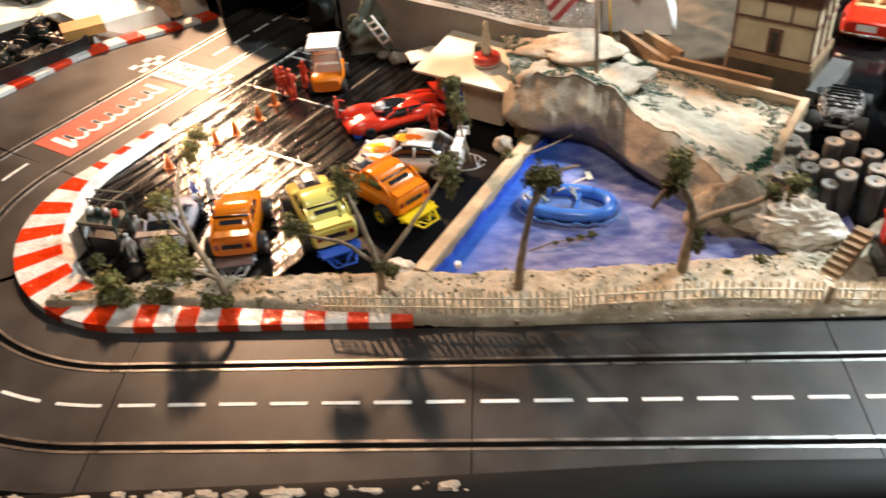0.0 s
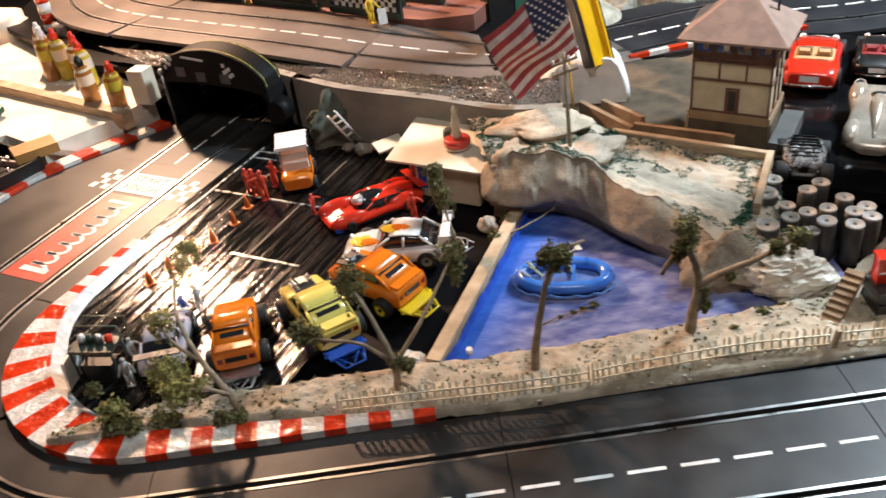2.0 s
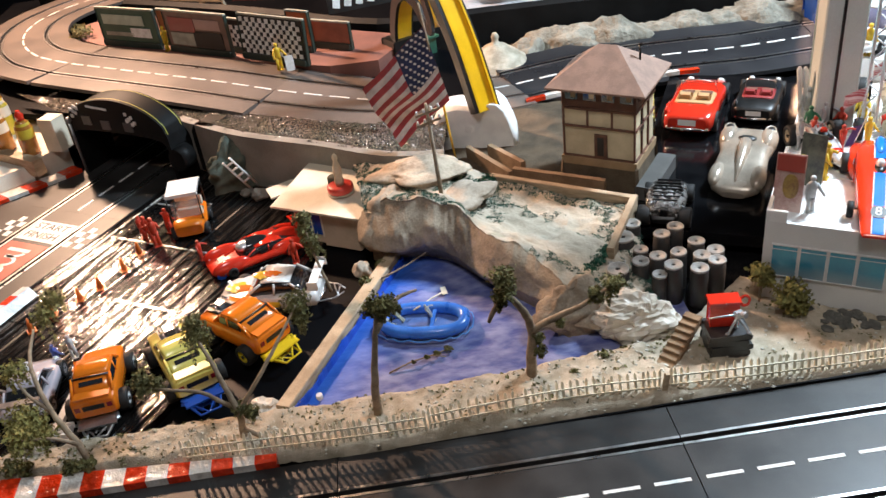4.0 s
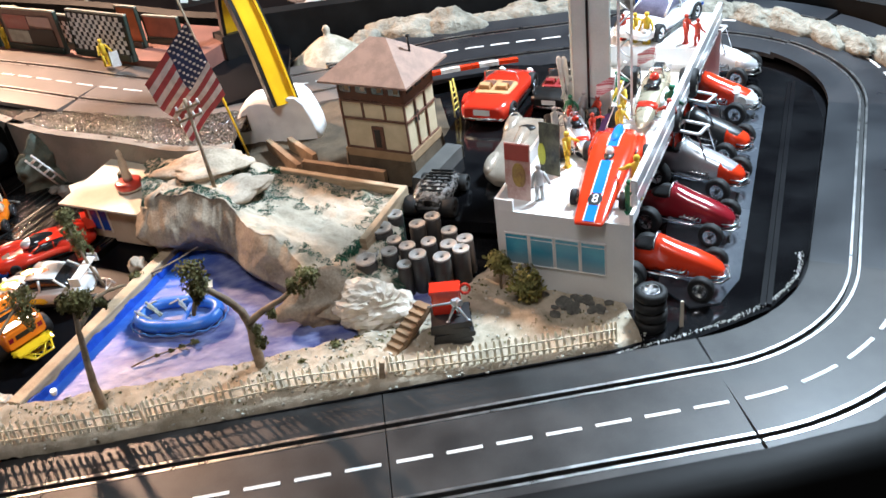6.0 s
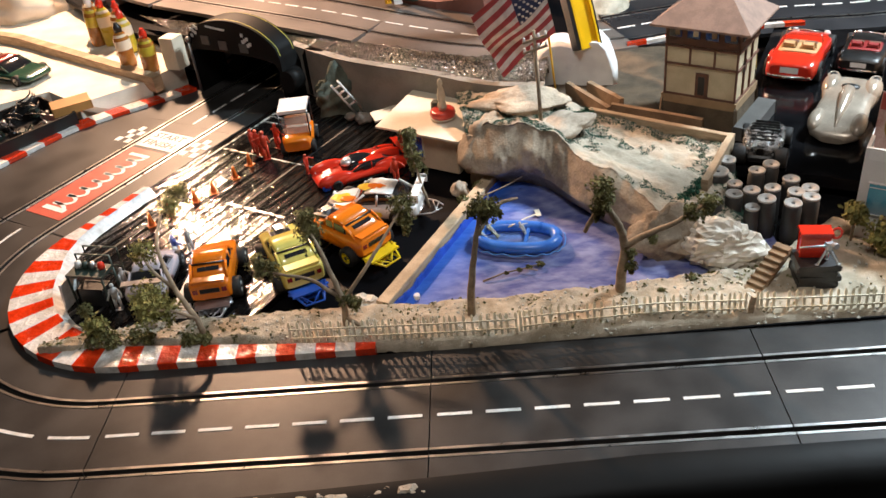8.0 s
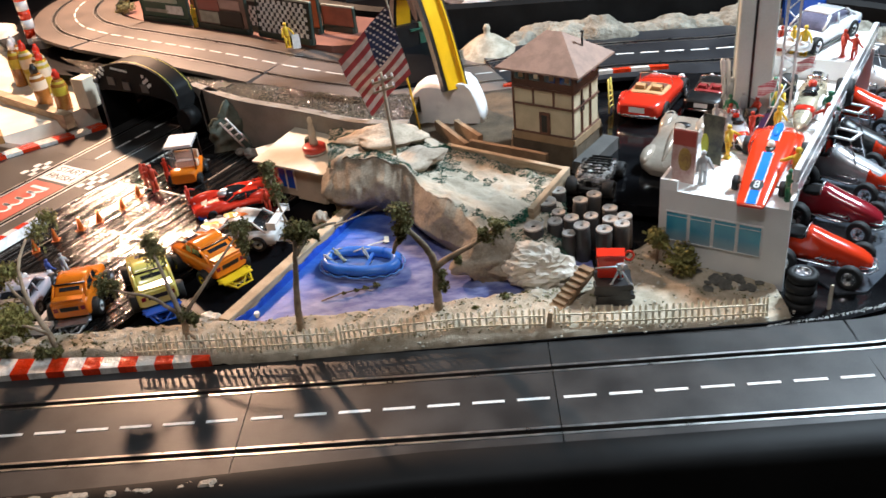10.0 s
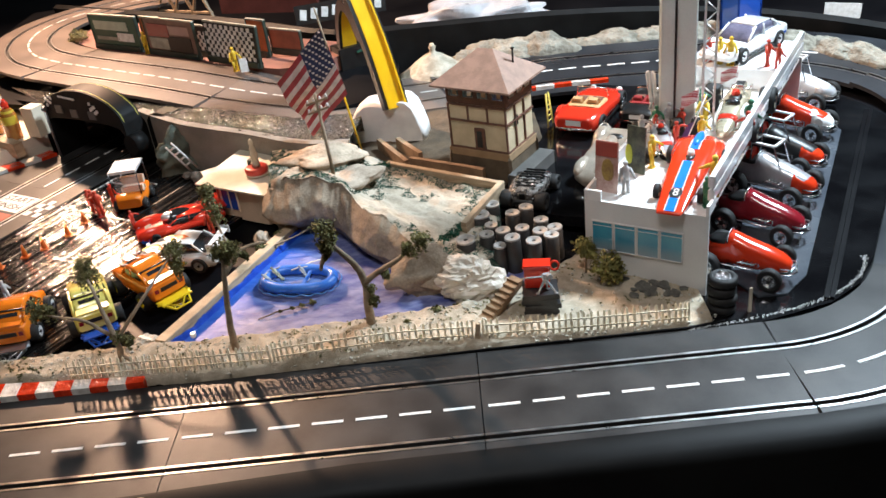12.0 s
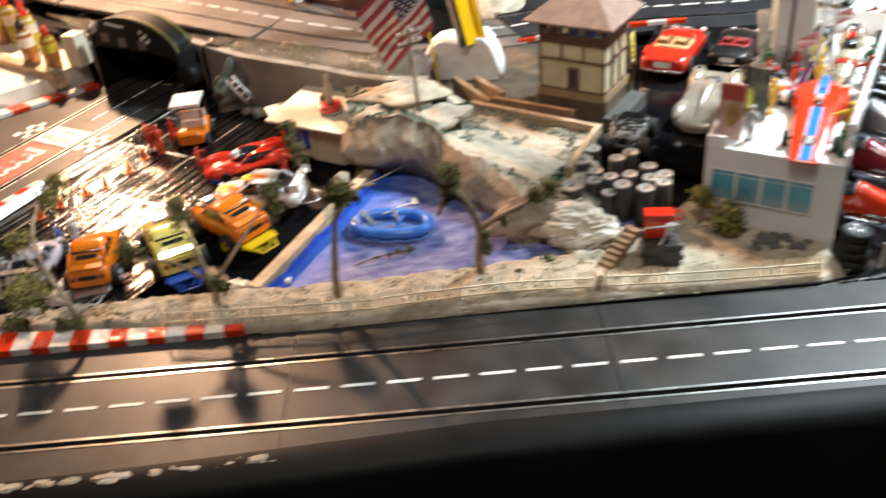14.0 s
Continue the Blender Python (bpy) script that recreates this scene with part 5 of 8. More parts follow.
coupe(pose(0.590, 0.706, 0.030, 0, 0, 60.6), "convertible", RED, "red convertible sports car with tan seats", L=0.182, W=0.079, H=0.060, open_top=TAN, rim=CHROME)
coupe(pose(0.690, 0.700, 0.030, 0, 0, 60), "convertible", BLACK, "black convertible with dark red seats", L=0.150, W=0.066, H=0.048, open_top=gloss("oxblood", (0.25, 0.02, 0.02), 0.5), rim=CHROME)
coupe(pose(-0.862, 0.998, 0.024, 0, 0, -24), "sports_car", gloss("bottle_green", (0.03, 0.08, 0.05)), "dark green low sports car on the white bench", L=0.168, W=0.074, H=0.042, roof=gloss("bench_red", (0.30, 0.04, 0.03)))

# golf cart
c = thing("golf_cart", pose(-0.226, 0.634, -0.001, 0, 0, 274), "orange golf cart with a white canopy", "golf cart")
part("body", hull(Build(), [(-0.036, 0.020, 0.008, 0.026), (-0.030, 0.024, 0.006, 0.030), (0.0, 0.024, 0.006, 0.016), (0.012, 0.024, 0.006, 0.018), (0.024, 0.024, 0.006, 0.032), (0.036, 0.020, 0.008, 0.024)], 18, 0.4), ORANGE, c)
part("seat", Build().box((0.014, 0.042, 0.012), (-0.010, 0, 0.025), bevel=0.003), CREAM, c, "cream bench seat")
part("seat_back", Build().box((0.005, 0.042, 0.016), (-0.019, 0, 0.038), (0, -8, 0), bevel=0.002), CREAM, c)
part("windscreen", Build().box((0.001, 0.040, 0.026), (0.020, 0, 0.046), (0, -12, 0)), mat("clear_pane", (0.5, 0.5, 0.5), rough=0.08, alpha=0.35, bump=0), c)
part("canopy", Build().box((0.056, 0.050, 0.005), (-0.002, 0, 0.070), bevel=0.002), WHITEE, c, "white canopy")
for x, y in ((0.026, 0.023), (0.026, -0.023), (-0.030, 0.023), (-0.030, -0.023)):
    part("post", Build().tube([(x, y, 0.028), (x * 0.9, y, 0.070)], 0.0011), BLACK, c)
four_wheels(c, 0.024, -0.024, 0.024, 0.010, 0.008, CHROME)

# bare silver body shell leaning beside the building
c = thing("silver_shell", pose(0.580, 0.494, 0.0385, 0, 7, 239), "bare silver sports-racer body shell with open wheel arches", "toy car")
SHELL = mat("pale_silver", (0.44, 0.385, 0.315), (0.30, 0.255, 0.205), rough=0.24, metal=0.3, scale=30, bump=0)
part("body", hull(Build(), [(-0.072, 0.022, 0.004, 0.018), (-0.064, 0.034, 0.002, 0.027), (-0.044, 0.039, 0.001, 0.030), (-0.012, 0.033, 0.001, 0.027), (0.018, 0.035, 0.001, 0.026), (0.044, 0.038, 0.001, 0.024), (0.063, 0.031, 0.002, 0.019), (0.074, 0.015, 0.004, 0.013)], 22, 0.55), SHELL, c)
part("fin", hull(Build(), [(-0.030, 0.006, 0.018, 0.031), (-0.022, 0.009, 0.018, 0.040), (0.0, 0.008, 0.018, 0.038), (0.030, 0.005, 0.016, 0.031), (0.058, 0.002, 0.014, 0.021)], 14, 0.8), SHELL, c, "raised centre fin")
part("cockpit", Build().ball(0.011, (-0.036, 0, 0.0285), (0.7, 1.2, 0.35), 14, 8), BLACK, c, "dark open cockpit")
for s in (1, -1):
    part("fender", Build().ball(0.017, (-0.050, s * 0.027, 0.0190), (1.6, 0.78, 0.88), 18, 12), SHELL, c, "rounded fender")
    part("fender", Build().ball(0.015, (0.040, s * 0.027, 0.0160), (1.7, 0.75, 0.85), 18, 12), SHELL, c, "rounded fender")
    part("wheel_arch", Build().ball(0.0085, (-0.060, s * 0.028, 0.0290), (1.0, 0.75, 0.55), 14, 8), BLACK, c, "dark open wheel arch")
    part("arch_lip", Build().tube([(-0.060 + 0.0090 * math.cos(a * 0.5236), s * 0.028 + 0.0068 * math.sin(a * 0.5236), 0.0305) for a in range(13)], 0.0014, 6, caps=False), SHELL, c)

# upturned black chassis with big tyres
c = thing("car_chassis", pose(0.452, 0.430, 0.0, 0, 0, 66) @ pose(0, 0, 0.030) @ Matrix.Diagonal((0.9, 0.86, 0.76, 1)), "black toy car chassis with four tyres standing on the lot", "toy car")
part("pan", hull(Build(), [(-0.055, 0.016, 0.012, 0.020), (-0.045, 0.024, 0.010, 0.026), (0.0, 0.026, 0.010, 0.030), (0.04, 0.022, 0.010, 0.026), (0.055, 0.014, 0.012, 0.020)], 14, 0.4), BLACK, c)
for k in range(5):
    part("rib", Build().box((0.004, 0.040, 0.006), (-0.034 + 0.016 * k, 0, 0.030), bevel=0.001), ALU if k == 2 else BLACK, c)
part("gearbox", Build().box((0.022, 0.014, 0.012), (-0.042, 0, 0.030), bevel=0.002), BLACK, c)
# Grey blotches in the colour stand for reflections on the black tub.
GLINT_GREY = mat("black_grey_glints", (0.15, 0.145, 0.14), (0.018, 0.018, 0.018), rough=0.22, spec=0.8, scale=120, contrast=0.75, bump=1.0, depth=0.003)
part("tub", hull(Build(), [(-0.050, 0.018, 0.020, 0.034), (-0.036, 0.029, 0.018, 0.041), (-0.010, 0.031, 0.018, 0.044), (0.014, 0.030, 0.018, 0.042), (0.036, 0.026, 0.018, 0.038), (0.050, 0.016, 0.020, 0.030)], 18, 0.5), GLINT_GREY, c, "black moulded tub with highlights coloured grey")
for k in range(7):
    part("rib", Build().box((0.003, 0.046 - 0.003 * abs(k - 3), 0.004), (-0.030 + 0.010 * k, 0, 0.0440 - 0.0007 * abs(k - 3)), bevel=0.001), BLACK, c)
for s in (1, -1):
    part("side_frame", Build().tube([(-0.05, s * 0.018, 0.026), (-0.02, s * 0.026, 0.032), (0.02, s * 0.026, 0.032), (0.048, s * 0.016, 0.024)], 0.0022, 6), ALU, c, "worn grey frame tube")
    for k in range(3):
        part("bracket", Build().box((0.010, 0.012, 0.010), (-0.026 + 0.026 * k, s * 0.018, 0.033), (0, 0, 20 * k), bevel=0.002), BLACK, c)
for k in range(6):
    part("screw", Build().cyl(0.0016, 0.002, (-0.04 + 0.016 * k, 0.008 * (-1) ** k, 0.0335), n=8), CHROME, c, "bright screw head")
four_wheels(c, 0.036, -0.040, 0.030, 0.015, 0.016, BLACK, 0.017, 0.020)

# ---------------------------------------------------------------- white building with the roof display
hall = thing("white_building", pose(0.503, 0.246, 0, 0, 0, -31), "white card building with blue windows and a flat display roof", "building")
HW, HD, HH = 0.158, 0.585, 0.113
part("wall", Build().box((HW, 0.004, HH), (HW / 2, 0.002, HH / 2)), WHITE, hall)
part("wall", Build().box((HW, 0.004, HH), (HW / 2, HD - 0.002, HH / 2)), WHITE, hall)
part("wall", Build().box((0.004, HD - 0.008, HH), (0.002, HD / 2, HH / 2)), WHITE, hall)
part("wall", Build().box((0.004, HD - 0.008, HH - 0.006), (HW - 0.066, HD / 2, HH / 2 - 0.003)), WHITE, hall)
part("roof", Build().box((HW - 0.008, HD - 0.008, 0.003), (HW / 2, HD / 2, HH - 0.0045)), WHITE, hall, "white flat roof")
part("parapet", Build().box((0.004, 0.16, 0.014), (0.002, 0.080, HH + 0.007)), WHITE, hall)
part("parapet", Build().box((0.018, 0.004, 0.014), (0.013, 0.002, HH + 0.007)), WHITE, hall)
part("parapet", Build().box((0.004, 0.03, 0.014), (HW - 0.002, 0.015, HH + 0.007)), WHITE, hall)
for i in range(4):
    x0 = 0.010 + 0.0300 * i
    w = part("window", Build().box((0.0275, 0.0012, 0.040), (x0 + 0.01375, -0.0008, 0.064)), SKYPANE, hall, "blue glazed window")
    b = Build()
    for dx in (-0.0006, 0.0269):
        b.box((0.0012, 0.0022, 0.042), (x0 + dx + 0.0006, -0.0012, 0.064))
    b.box((0.029, 0.0022, 0.0014), (x0 + 0.0138, -0.0012, 0.0847)).box((0.029, 0.0022, 0.0012), (x0 + 0.0138, -0.0012, 0.0435)).box((0.027, 0.0018, 0.0007), (x0 + 0.0138, -0.0011, 0.079))
    part("window_frame", b, WHITE, w)
for zz in (0.018, 0.036):
    part("handrail", Build().box((0.0085, HD - 0.02, 0.0145), (HW - 0.004, HD / 2 + 0.01, HH + zz), bevel=0.001), WHITEE, hall, "long white handrail")
for i in range(14):
    part("rail_post", Build().box((0.003, 0.003, 0.040), (HW - 0.004, 0.022 + 0.041 * i, HH + 0.020)), WHITEE, hall)
part("display_step", Build().box((HW - 0.014, 0.150, 0.032), (HW / 2, HD - 0.085, HH + 0.0135), bevel=0.001), WHITE, hall, "raised white step at the back of the roof")
for i in range(7):
    part("roof_seam", Build().box((HW - 0.012, 0.0008, 0.0006), (HW / 2, 0.06 + 0.06 * i, HH - 0.0027)), GREYP, hall)


def on_roof(x, y, z=0.0, rz=0.0):
    return pose(0.503, 0.246, 0, 0, 0, -31) @ pose(x, y, HH - 0.003 + z, 0, 0, rz)


wedge_racer(on_roof(0.108, 0.080, 0, -87))
formula(on_roof(0.115, 0.283, 0, -88), GOLDP, "gold and white vintage racing car on the roof", 1.15)
formula(on_roof(0.046, 0.178, 0, -62), SILVER, "small silver racing car on the roof", 0.80)
gt = coupe(on_roof(0.076, 0.508, 0.0325, 0) @ pose(0, 0, 0, 0, 0, -109), "gt_coupe", WHITEE, "white coupe with blue stripes and tinted windows", L=0.170, W=0.070, H=0.050, rim=CHROME)
LILAC = mat("tinted_glazing", (0.20, 0.19, 0.27), (0.10, 0.10, 0.15), rough=0.10, coat=0.6, bump=0)
for ob in gt.children:
    if ob.name.startswith("cabin"):
        ob.data.materials[0] = LILAC
for s in (1, -1):
    part("stripe", Build().box((0.034, 0.0008, 0.004), (-0.056, s * 0.0335, 0.019), bevel=0.0002), BLUEE, gt, "bright blue side stripe")


def figurine(at, paint, label, h=0.044, arm=40, stride=8, group="figurines"):
    """A plain standing figurine, one mesh."""
    k = h / 0.055
    b = Build()
    for s in (1, -1):
        b.tube([(s * 0.004 * k, 0, 0), (s * 0.0036 * k, s * stride * 0.0002 * k, 0.012 * k), (s * 0.003 * k, 0, 0.026 * k)], [0.0030 * k, 0.0028 * k, 0.0036 * k], 7)
        a = radians(arm if s > 0 else 18)
        b.tube([(s * 0.006 * k, 0, 0.042 * k), (s * (0.006 + 0.008 * math.sin(a)) * k, -0.003 * k, (0.042 - 0.010 * math.cos(a)) * k), (s * (0.007 + 0.012 * math.sin(a)) * k, -0.010 * k, (0.040 - 0.015 * math.cos(a)) * k)], [0.0024 * k, 0.0022 * k, 0.0018 * k], 6)
    b.lathe([(0.0045 * k, 0.023 * k), (0.0058 * k, 0.028 * k), (0.0058 * k, 0.036 * k), (0.0066 * k, 0.042 * k), (0.0030 * k, 0.0455 * k), (0.0024 * k, 0.047 * k)], n=10)
    b.ball(0.0040 * k, (0, 0, 0.0505 * k), n=10, m=7)
    b.box((0.012 * k, 0.010 * k, 0.0012 * k), (0, 0, 0.0004))
    return solid("figurine", b, paint, label, "figurine", group, at=at)


FY, FG, FR, FB, FW = mat("fig_yellow", (0.75, 0.50, 0.03), rough=0.45), mat("fig_green", (0.03, 0.20, 0.10), rough=0.45), mat("fig_red", (0.58, 0.05, 0.02), rough=0.45), mat("fig_blue", (0.05, 0.10, 0.40), rough=0.45), mat("fig_grey", (0.55, 0.56, 0.56), rough=0.5)
GA = "figurines on the roof"
for x, y, z, paint, lab, rz, h in ((0.042, 0.036, 0, FW, "pale grey figurine beside the posters", 30, 0.047), (0.050, 0.118, 0, FY, "crouching yellow figurine on the roof", 80, 0.048), (0.147, 0.062, 0, FY, "yellow figurine beside the handrail", 200, 0.056), (0.146, 0.030, 0, FG, "dark green figurine beside the red car", 120, 0.042),
                                   (0.080, 0.262, 0, FY, "yellow figurine in front of the gold car", -20, 0.052), (0.062, 0.188, 0, FR, "red figurine beside the white car", 60, 0.040), (0.090, 0.215, 0, FY, "yellow figurine crouching at the gold car's nose", 40, 0.040), (0.147, 0.250, 0, FG, "green figurine beside the gold car", 160, 0.056), (0.012, 0.262, 0, FW, "grey figurine near the posters", 10, 0.056), (0.049, 0.262, 0, FB, "blue figurine on the roof", 50, 0.054),
                                   (0.056, 0.235, 0, FR, "red figurine on the roof", -40, 0.042), (0.073, 0.440, 0.0325, FY, "yellow figurine in front of the coupe", 0, 0.048), (0.055, 0.446, 0.0325, FY, "yellow figurine bending in front of the coupe", 60, 0.044), (0.036, 0.452, 0.0325, FR, "red figurine in front of the coupe", 40, 0.040), (0.128, 0.446, 0.0325, FR, "red figurine pointing at the coupe", 70, 0.044), (0.145, 0.440, 0.0325, FR, "red figurine beside the handrail", 150, 0.040),
                                   (0.028, 0.205, 0, FR, "red figurine beside the white car", 120, 0.040), (0.020, 0.232, 0, FG, "green figurine on the roof", 0, 0.042), (0.150, 0.222, 0, FR, "red figurine by the handrail", 190, 0.050), (0.062, 0.310, 0, FG, "green figurine at the pillar's foot", 60, 0.044), (0.036, 0.240, 0, FW, "grey figurine beside the white bats", 20, 0.046), (0.066, 0.340, 0, FW, "white figurine behind the gold car", 20, 0.046), (0.012, 0.190, 0, FW, "pale figurine behind the posters", 70, 0.044)):
    figurine(on_roof(x, y, z, rz), paint, lab, h, rnd.choice((30, 60, 95)), group=GA)

for x, y, tilt in ((0.058, 0.150, 70), (0.040, 0.150, 0), (0.074, 0.322, 0)):
    t = thing("spare_wheel", on_roof(x, y, 0.0065 if tilt else 0, 30) @ pose(0, 0, 0, tilt, 0, 0), "small black spare wheel with a silver hub", "wheel", "spare wheels")
    part("tyre", Build().lathe([(0.0045, 0), (0.0078, 0.0004), (0.0088, 0.002), (0.0088, 0.0055), (0.0078, 0.0072), (0.0045, 0.0075), (0.0045, 0)], n=18, caps=False), RUBBER, t)
    part("hub", Build().lathe([(0.0046, 0.001), (0.0046, 0.0062), (0.002, 0.0055), (0.001, 0.0070)], n=14), CHROME, t, "silver hub")
solid("white_cup", Build().lathe([(0.004, 0), (0.0055, 0.004), (0.0050, 0.010), (0.003, 0.012)], n=14), WHITEE, "small white cup on the roof", "cup", at=on_roof(0.078, 0.172))
solid("tool_chest", Build().box((0.016, 0.010, 0.011), (0, 0, 0.0055), bevel=0.001).box((0.012, 0.001, 0.002), (0, -0.0053, 0.007)), RED, "small red tool chest on the roof", "chest", at=on_roof(0.034, 0.212, 0, 25))
f = thing("pennant", on_roof(0.072, 0.190, 0), "small purple pennant on a leaning white staff", "flag")
part("staff", Build().tube([(0, 0, 0), (0.022, 0.030, 0.070)], 0.0008, 5), WHITEE, f)
part("cloth", Build().grid(6, 6, lambda u, v: (0.003 + 0.008 * v - 0.010 * u, 0.004 + 0.010 * v, 0.010 + 0.024 * v - 0.004 * u)), mat("purple_cloth", (0.10, 0.06, 0.22), (0.06, 0.04, 0.15), rough=0.7), f, "purple cloth")
# leaning posters, sticks and small flags
POSTER = mat("poster_print", (0.62, 0.46, 0.40), (0.36, 0.17, 0.14), rough=0.35, scale=55, contrast=0.4, bump=0)
POSTER2 = mat("poster_dark", (0.10, 0.11, 0.07), (0.012, 0.014, 0.012), rough=0.35, scale=70, contrast=0.5, bump=0)
p1 = thing("poster_board", on_roof(0.001, 0.036, 0, -4) @ Matrix.Diagonal((1.04, 1, 1.20, 1)), "folded brown and white poster board standing on the roof", "poster")
part("board", Build().box((0.030, 0.0016, 0.058), (0.016, 0, 0.029), (-6, 0, 0)), POSTER, p1)
part("oval", Build().ball(0.011, (0.018, -0.0022, 0.026), (0.75, 0.06, 1.25), 16, 10), mat("ochre_print", (0.42, 0.27, 0.06), (0.20, 0.10, 0.03), rough=0.4, scale=60), p1, "ochre oval emblem")
part("header", Build().box((0.028, 0.0012, 0.016), (0.016, 0.0006, 0.049), (-6, 0, 0)), gloss("heading_red", (0.42, 0.07, 0.05), 0.4), p1, "dull red heading block")
part("fan", Build().box((0.030, 0.0012, 0.014), (0.016, -0.0022, 0.008), (-6, 0, 0)), WHITEE, p1, "white lower panel")
p2 = thing("poster_board", on_roof(0.022, 0.100, 0, -12) @ Matrix.Diagonal((0.98, 1, 1.18, 1)), "dark green and yellow poster board standing on the roof", "poster")
part("board", Build().box((0.028, 0.0016, 0.056), (0.014, 0, 0.028), (-4, 0, 0)), POSTER2, p2)
part("leaf", Build().ball(0.010, (0.004, -0.0024, 0.022), (0.55, 0.06, 1.3), 12, 8), mat("lime", (0.45, 0.5, 0.05), rough=0.4), p2, "yellow-green patch")
for x in (0.024, 0.031):
    solid("wooden_bat", Build().lathe([(0.0022, 0), (0.0016, 0.004), (0.0018, 0.02), (0.0026, 0.05), (0.0030, 0.066), (0.0014, 0.070)], n=10), WHITEE, "slim white bat standing upright", "bat", "white bats", at=on_roof(x - 0.018, 0.262, 0) @ pose(0, 0, 0, 4, -5, 0) @ Matrix.Diagonal((1.3, 1.3, 1.2, 1)))
for x, y in ((0.070, 0.225), (0.098, 0.330)):
    f = thing("small_flag", on_roof(x, y, 0), "small striped flag on a thin white staff", "flag", "small flags")
    part("staff", Build().tube([(0, 0, 0), (0.012, 0.004, 0.075)], 0.0007, 5), WHITEE, f)
    part("cloth", Build().grid(8, 6, lambda u, v: (0.011 - 0.024 * u, 0.004 + 0.003 * math.sin(5 * u), 0.072 - 0.018 * v - 0.012 * u)), mat("flag_print", (0.75, 0.66, 0.66), (0.45, 0.08, 0.1), rough=0.7, scale=8, stretch=(1, 1, 30), contrast=0.8, bump=0), f, "red and white striped cloth")

pil = thing("pillar", pose(0.672, 0.450, 0, 0, 0, -12), "square grey pillar with a white lattice strip rising past the roof", "pillar", kind="structure")
part("shaft", Build().box((0.050, 0.046, 0.9), (0, 0, 0.45), bevel=0.002), GREYP, pil)
part("seam", Build().box((0.003, 0.003, 0.9), (-0.004, -0.0240, 0.45)), BLACK, pil, "dark open seam")
b = Build()
for i in range(24):
    b.tube([(0.034, -0.026, 0.09 + 0.03 * i), (0.050, -0.026, 0.105 + 0.03 * i), (0.034, -0.026, 0.12 + 0.03 * i)], 0.0012, 5)
for x in (0.034, 0.050):
    b.box((0.003, 0.004, 0.78), (x, -0.026, 0.48))
part("lattice", b, WHITEE, pil, "white lattice strip")
solid("blue_box", Build().box((0.06, 0.06, 0.16), (0, 0, 0.08), bevel=0.003), BLUEE, "bright blue box behind the pillar", "box", at=pose(0.955, 1.03, 0.0, 0, 0, 20))

# stack of tyres with a chrome wheel on top, and a pale stake
tw = thing("tyre_stack", pose(0.648, 0.133, -0.001), "stack of black tyres topped with a chrome wheel", "tyres")
for i in range(4):
    part("tyre", Build().lathe([(0.010, 0), (0.0155, 0.0005), (0.0175, 0.003), (0.0175, 0.009), (0.0155, 0.0115), (0.010, 0.012), (0.010, 0)], (0.0015 * (i % 2), 0.001 * i, 0.0122 * i), n=22, caps=False), RUBBER, tw)
q = Build().lathe([(0.001, 0.008), (0.006, 0.007), (0.010, 0.011), (0.0105, 0.012), (0.0105, 0.002), (0.001, 0.002)], (0, 0.003, 0.0366), n=20)
for i in range(6):
    q.box((0.008, 0.0016, 0.0016), (0.0055 * math.cos(i * 1.047), 0.003 + 0.0055 * math.sin(i * 1.047), 0.047), (0, 0, 60 * i))
part("rim", q, CHROME, tw, "chrome spoked rim")
solid("stake", Build().box((0.004, 0.003, 0.034), (0, 0, 0.017), taper=0.8), CREAM, "short pale wooden stake", "stake", at=pose(0.680, 0.124, -0.001))

# ---------------------------------------------------------------- signal tower
tow = thing("signal_tower", pose(0.338, 0.546, 0.072, 0, 0, -34), "half-timbered model signal tower with a brown hipped roof", "model house")
TW, TD = 0.106, 0.086
part("base", Build().box((TW + 0.004, TD + 0.004, 0.012), (TW / 2, TD / 2, -0.001)), CARD, tow, "brown card plinth")
part("lower_wall", Build().box((TW - 0.004, TD - 0.004, 0.077), (TW / 2, TD / 2, 0.0425)), CREAMP, tow, "cream plaster walls")
part("upper_wall", Build().box((TW, TD, 0.034), (TW / 2, TD / 2, 0.097), bevel=0.001), BROWN, tow, "dark brown boarded upper storey")
for z in (0.006, 0.052, 0.078):
    for y in (0.001, TD - 0.001):
        part("beam", Build().box((TW - 0.002, 0.003, 0.0026), (TW / 2, y, z)), BROWN, tow)
    for x in (0.001, TW - 0.001):
        part("beam", Build().box((0.003, TD - 0.003, 0.0026), (x, TD / 2, z)), BROWN, tow)
for x in (0.002, 0.037, 0.072, TW - 0.002):
    part("stud", Build().box((0.0026, 0.003, 0.026 if 0.01 < x < 0.10 else 0.073), (x, 0.001, 0.065 if 0.01 < x < 0.10 else 0.042)), BROWN, tow)
for y in (0.029, 0.057):
    part("stud", Build().box((0.003, 0.0026, 0.073), (TW - 0.001, y, 0.042)), BROWN, tow)
d = part("door", Build().box((0.018, 0.003, 0.035), (0.056, 0.0005, 0.0245)), BROWN, tow, "brown door")
part("door_panel", Build().box((0.009, 0.001, 0.027), (0.056, -0.0016, 0.0245)), BLACK, d)
for i in range(4):
    x = 0.015 + 0.026 * i
    w = part("window", Build().box((0.018, 0.0012, 0.018), (x, -0.0004, 0.101)), GLASS, tow, "dark narrow window")
    part("curtain", Build().box((0.007, 0.0008, 0.014), (x + 0.003, -0.0012, 0.102)), CREAM if i == 1 else CARD, w)
for i in range(3):
    part("window", Build().box((0.0012, 0.016, 0.018), (TW + 0.0004, 0.018 + 0.025 * i, 0.101)), GLASS, tow)
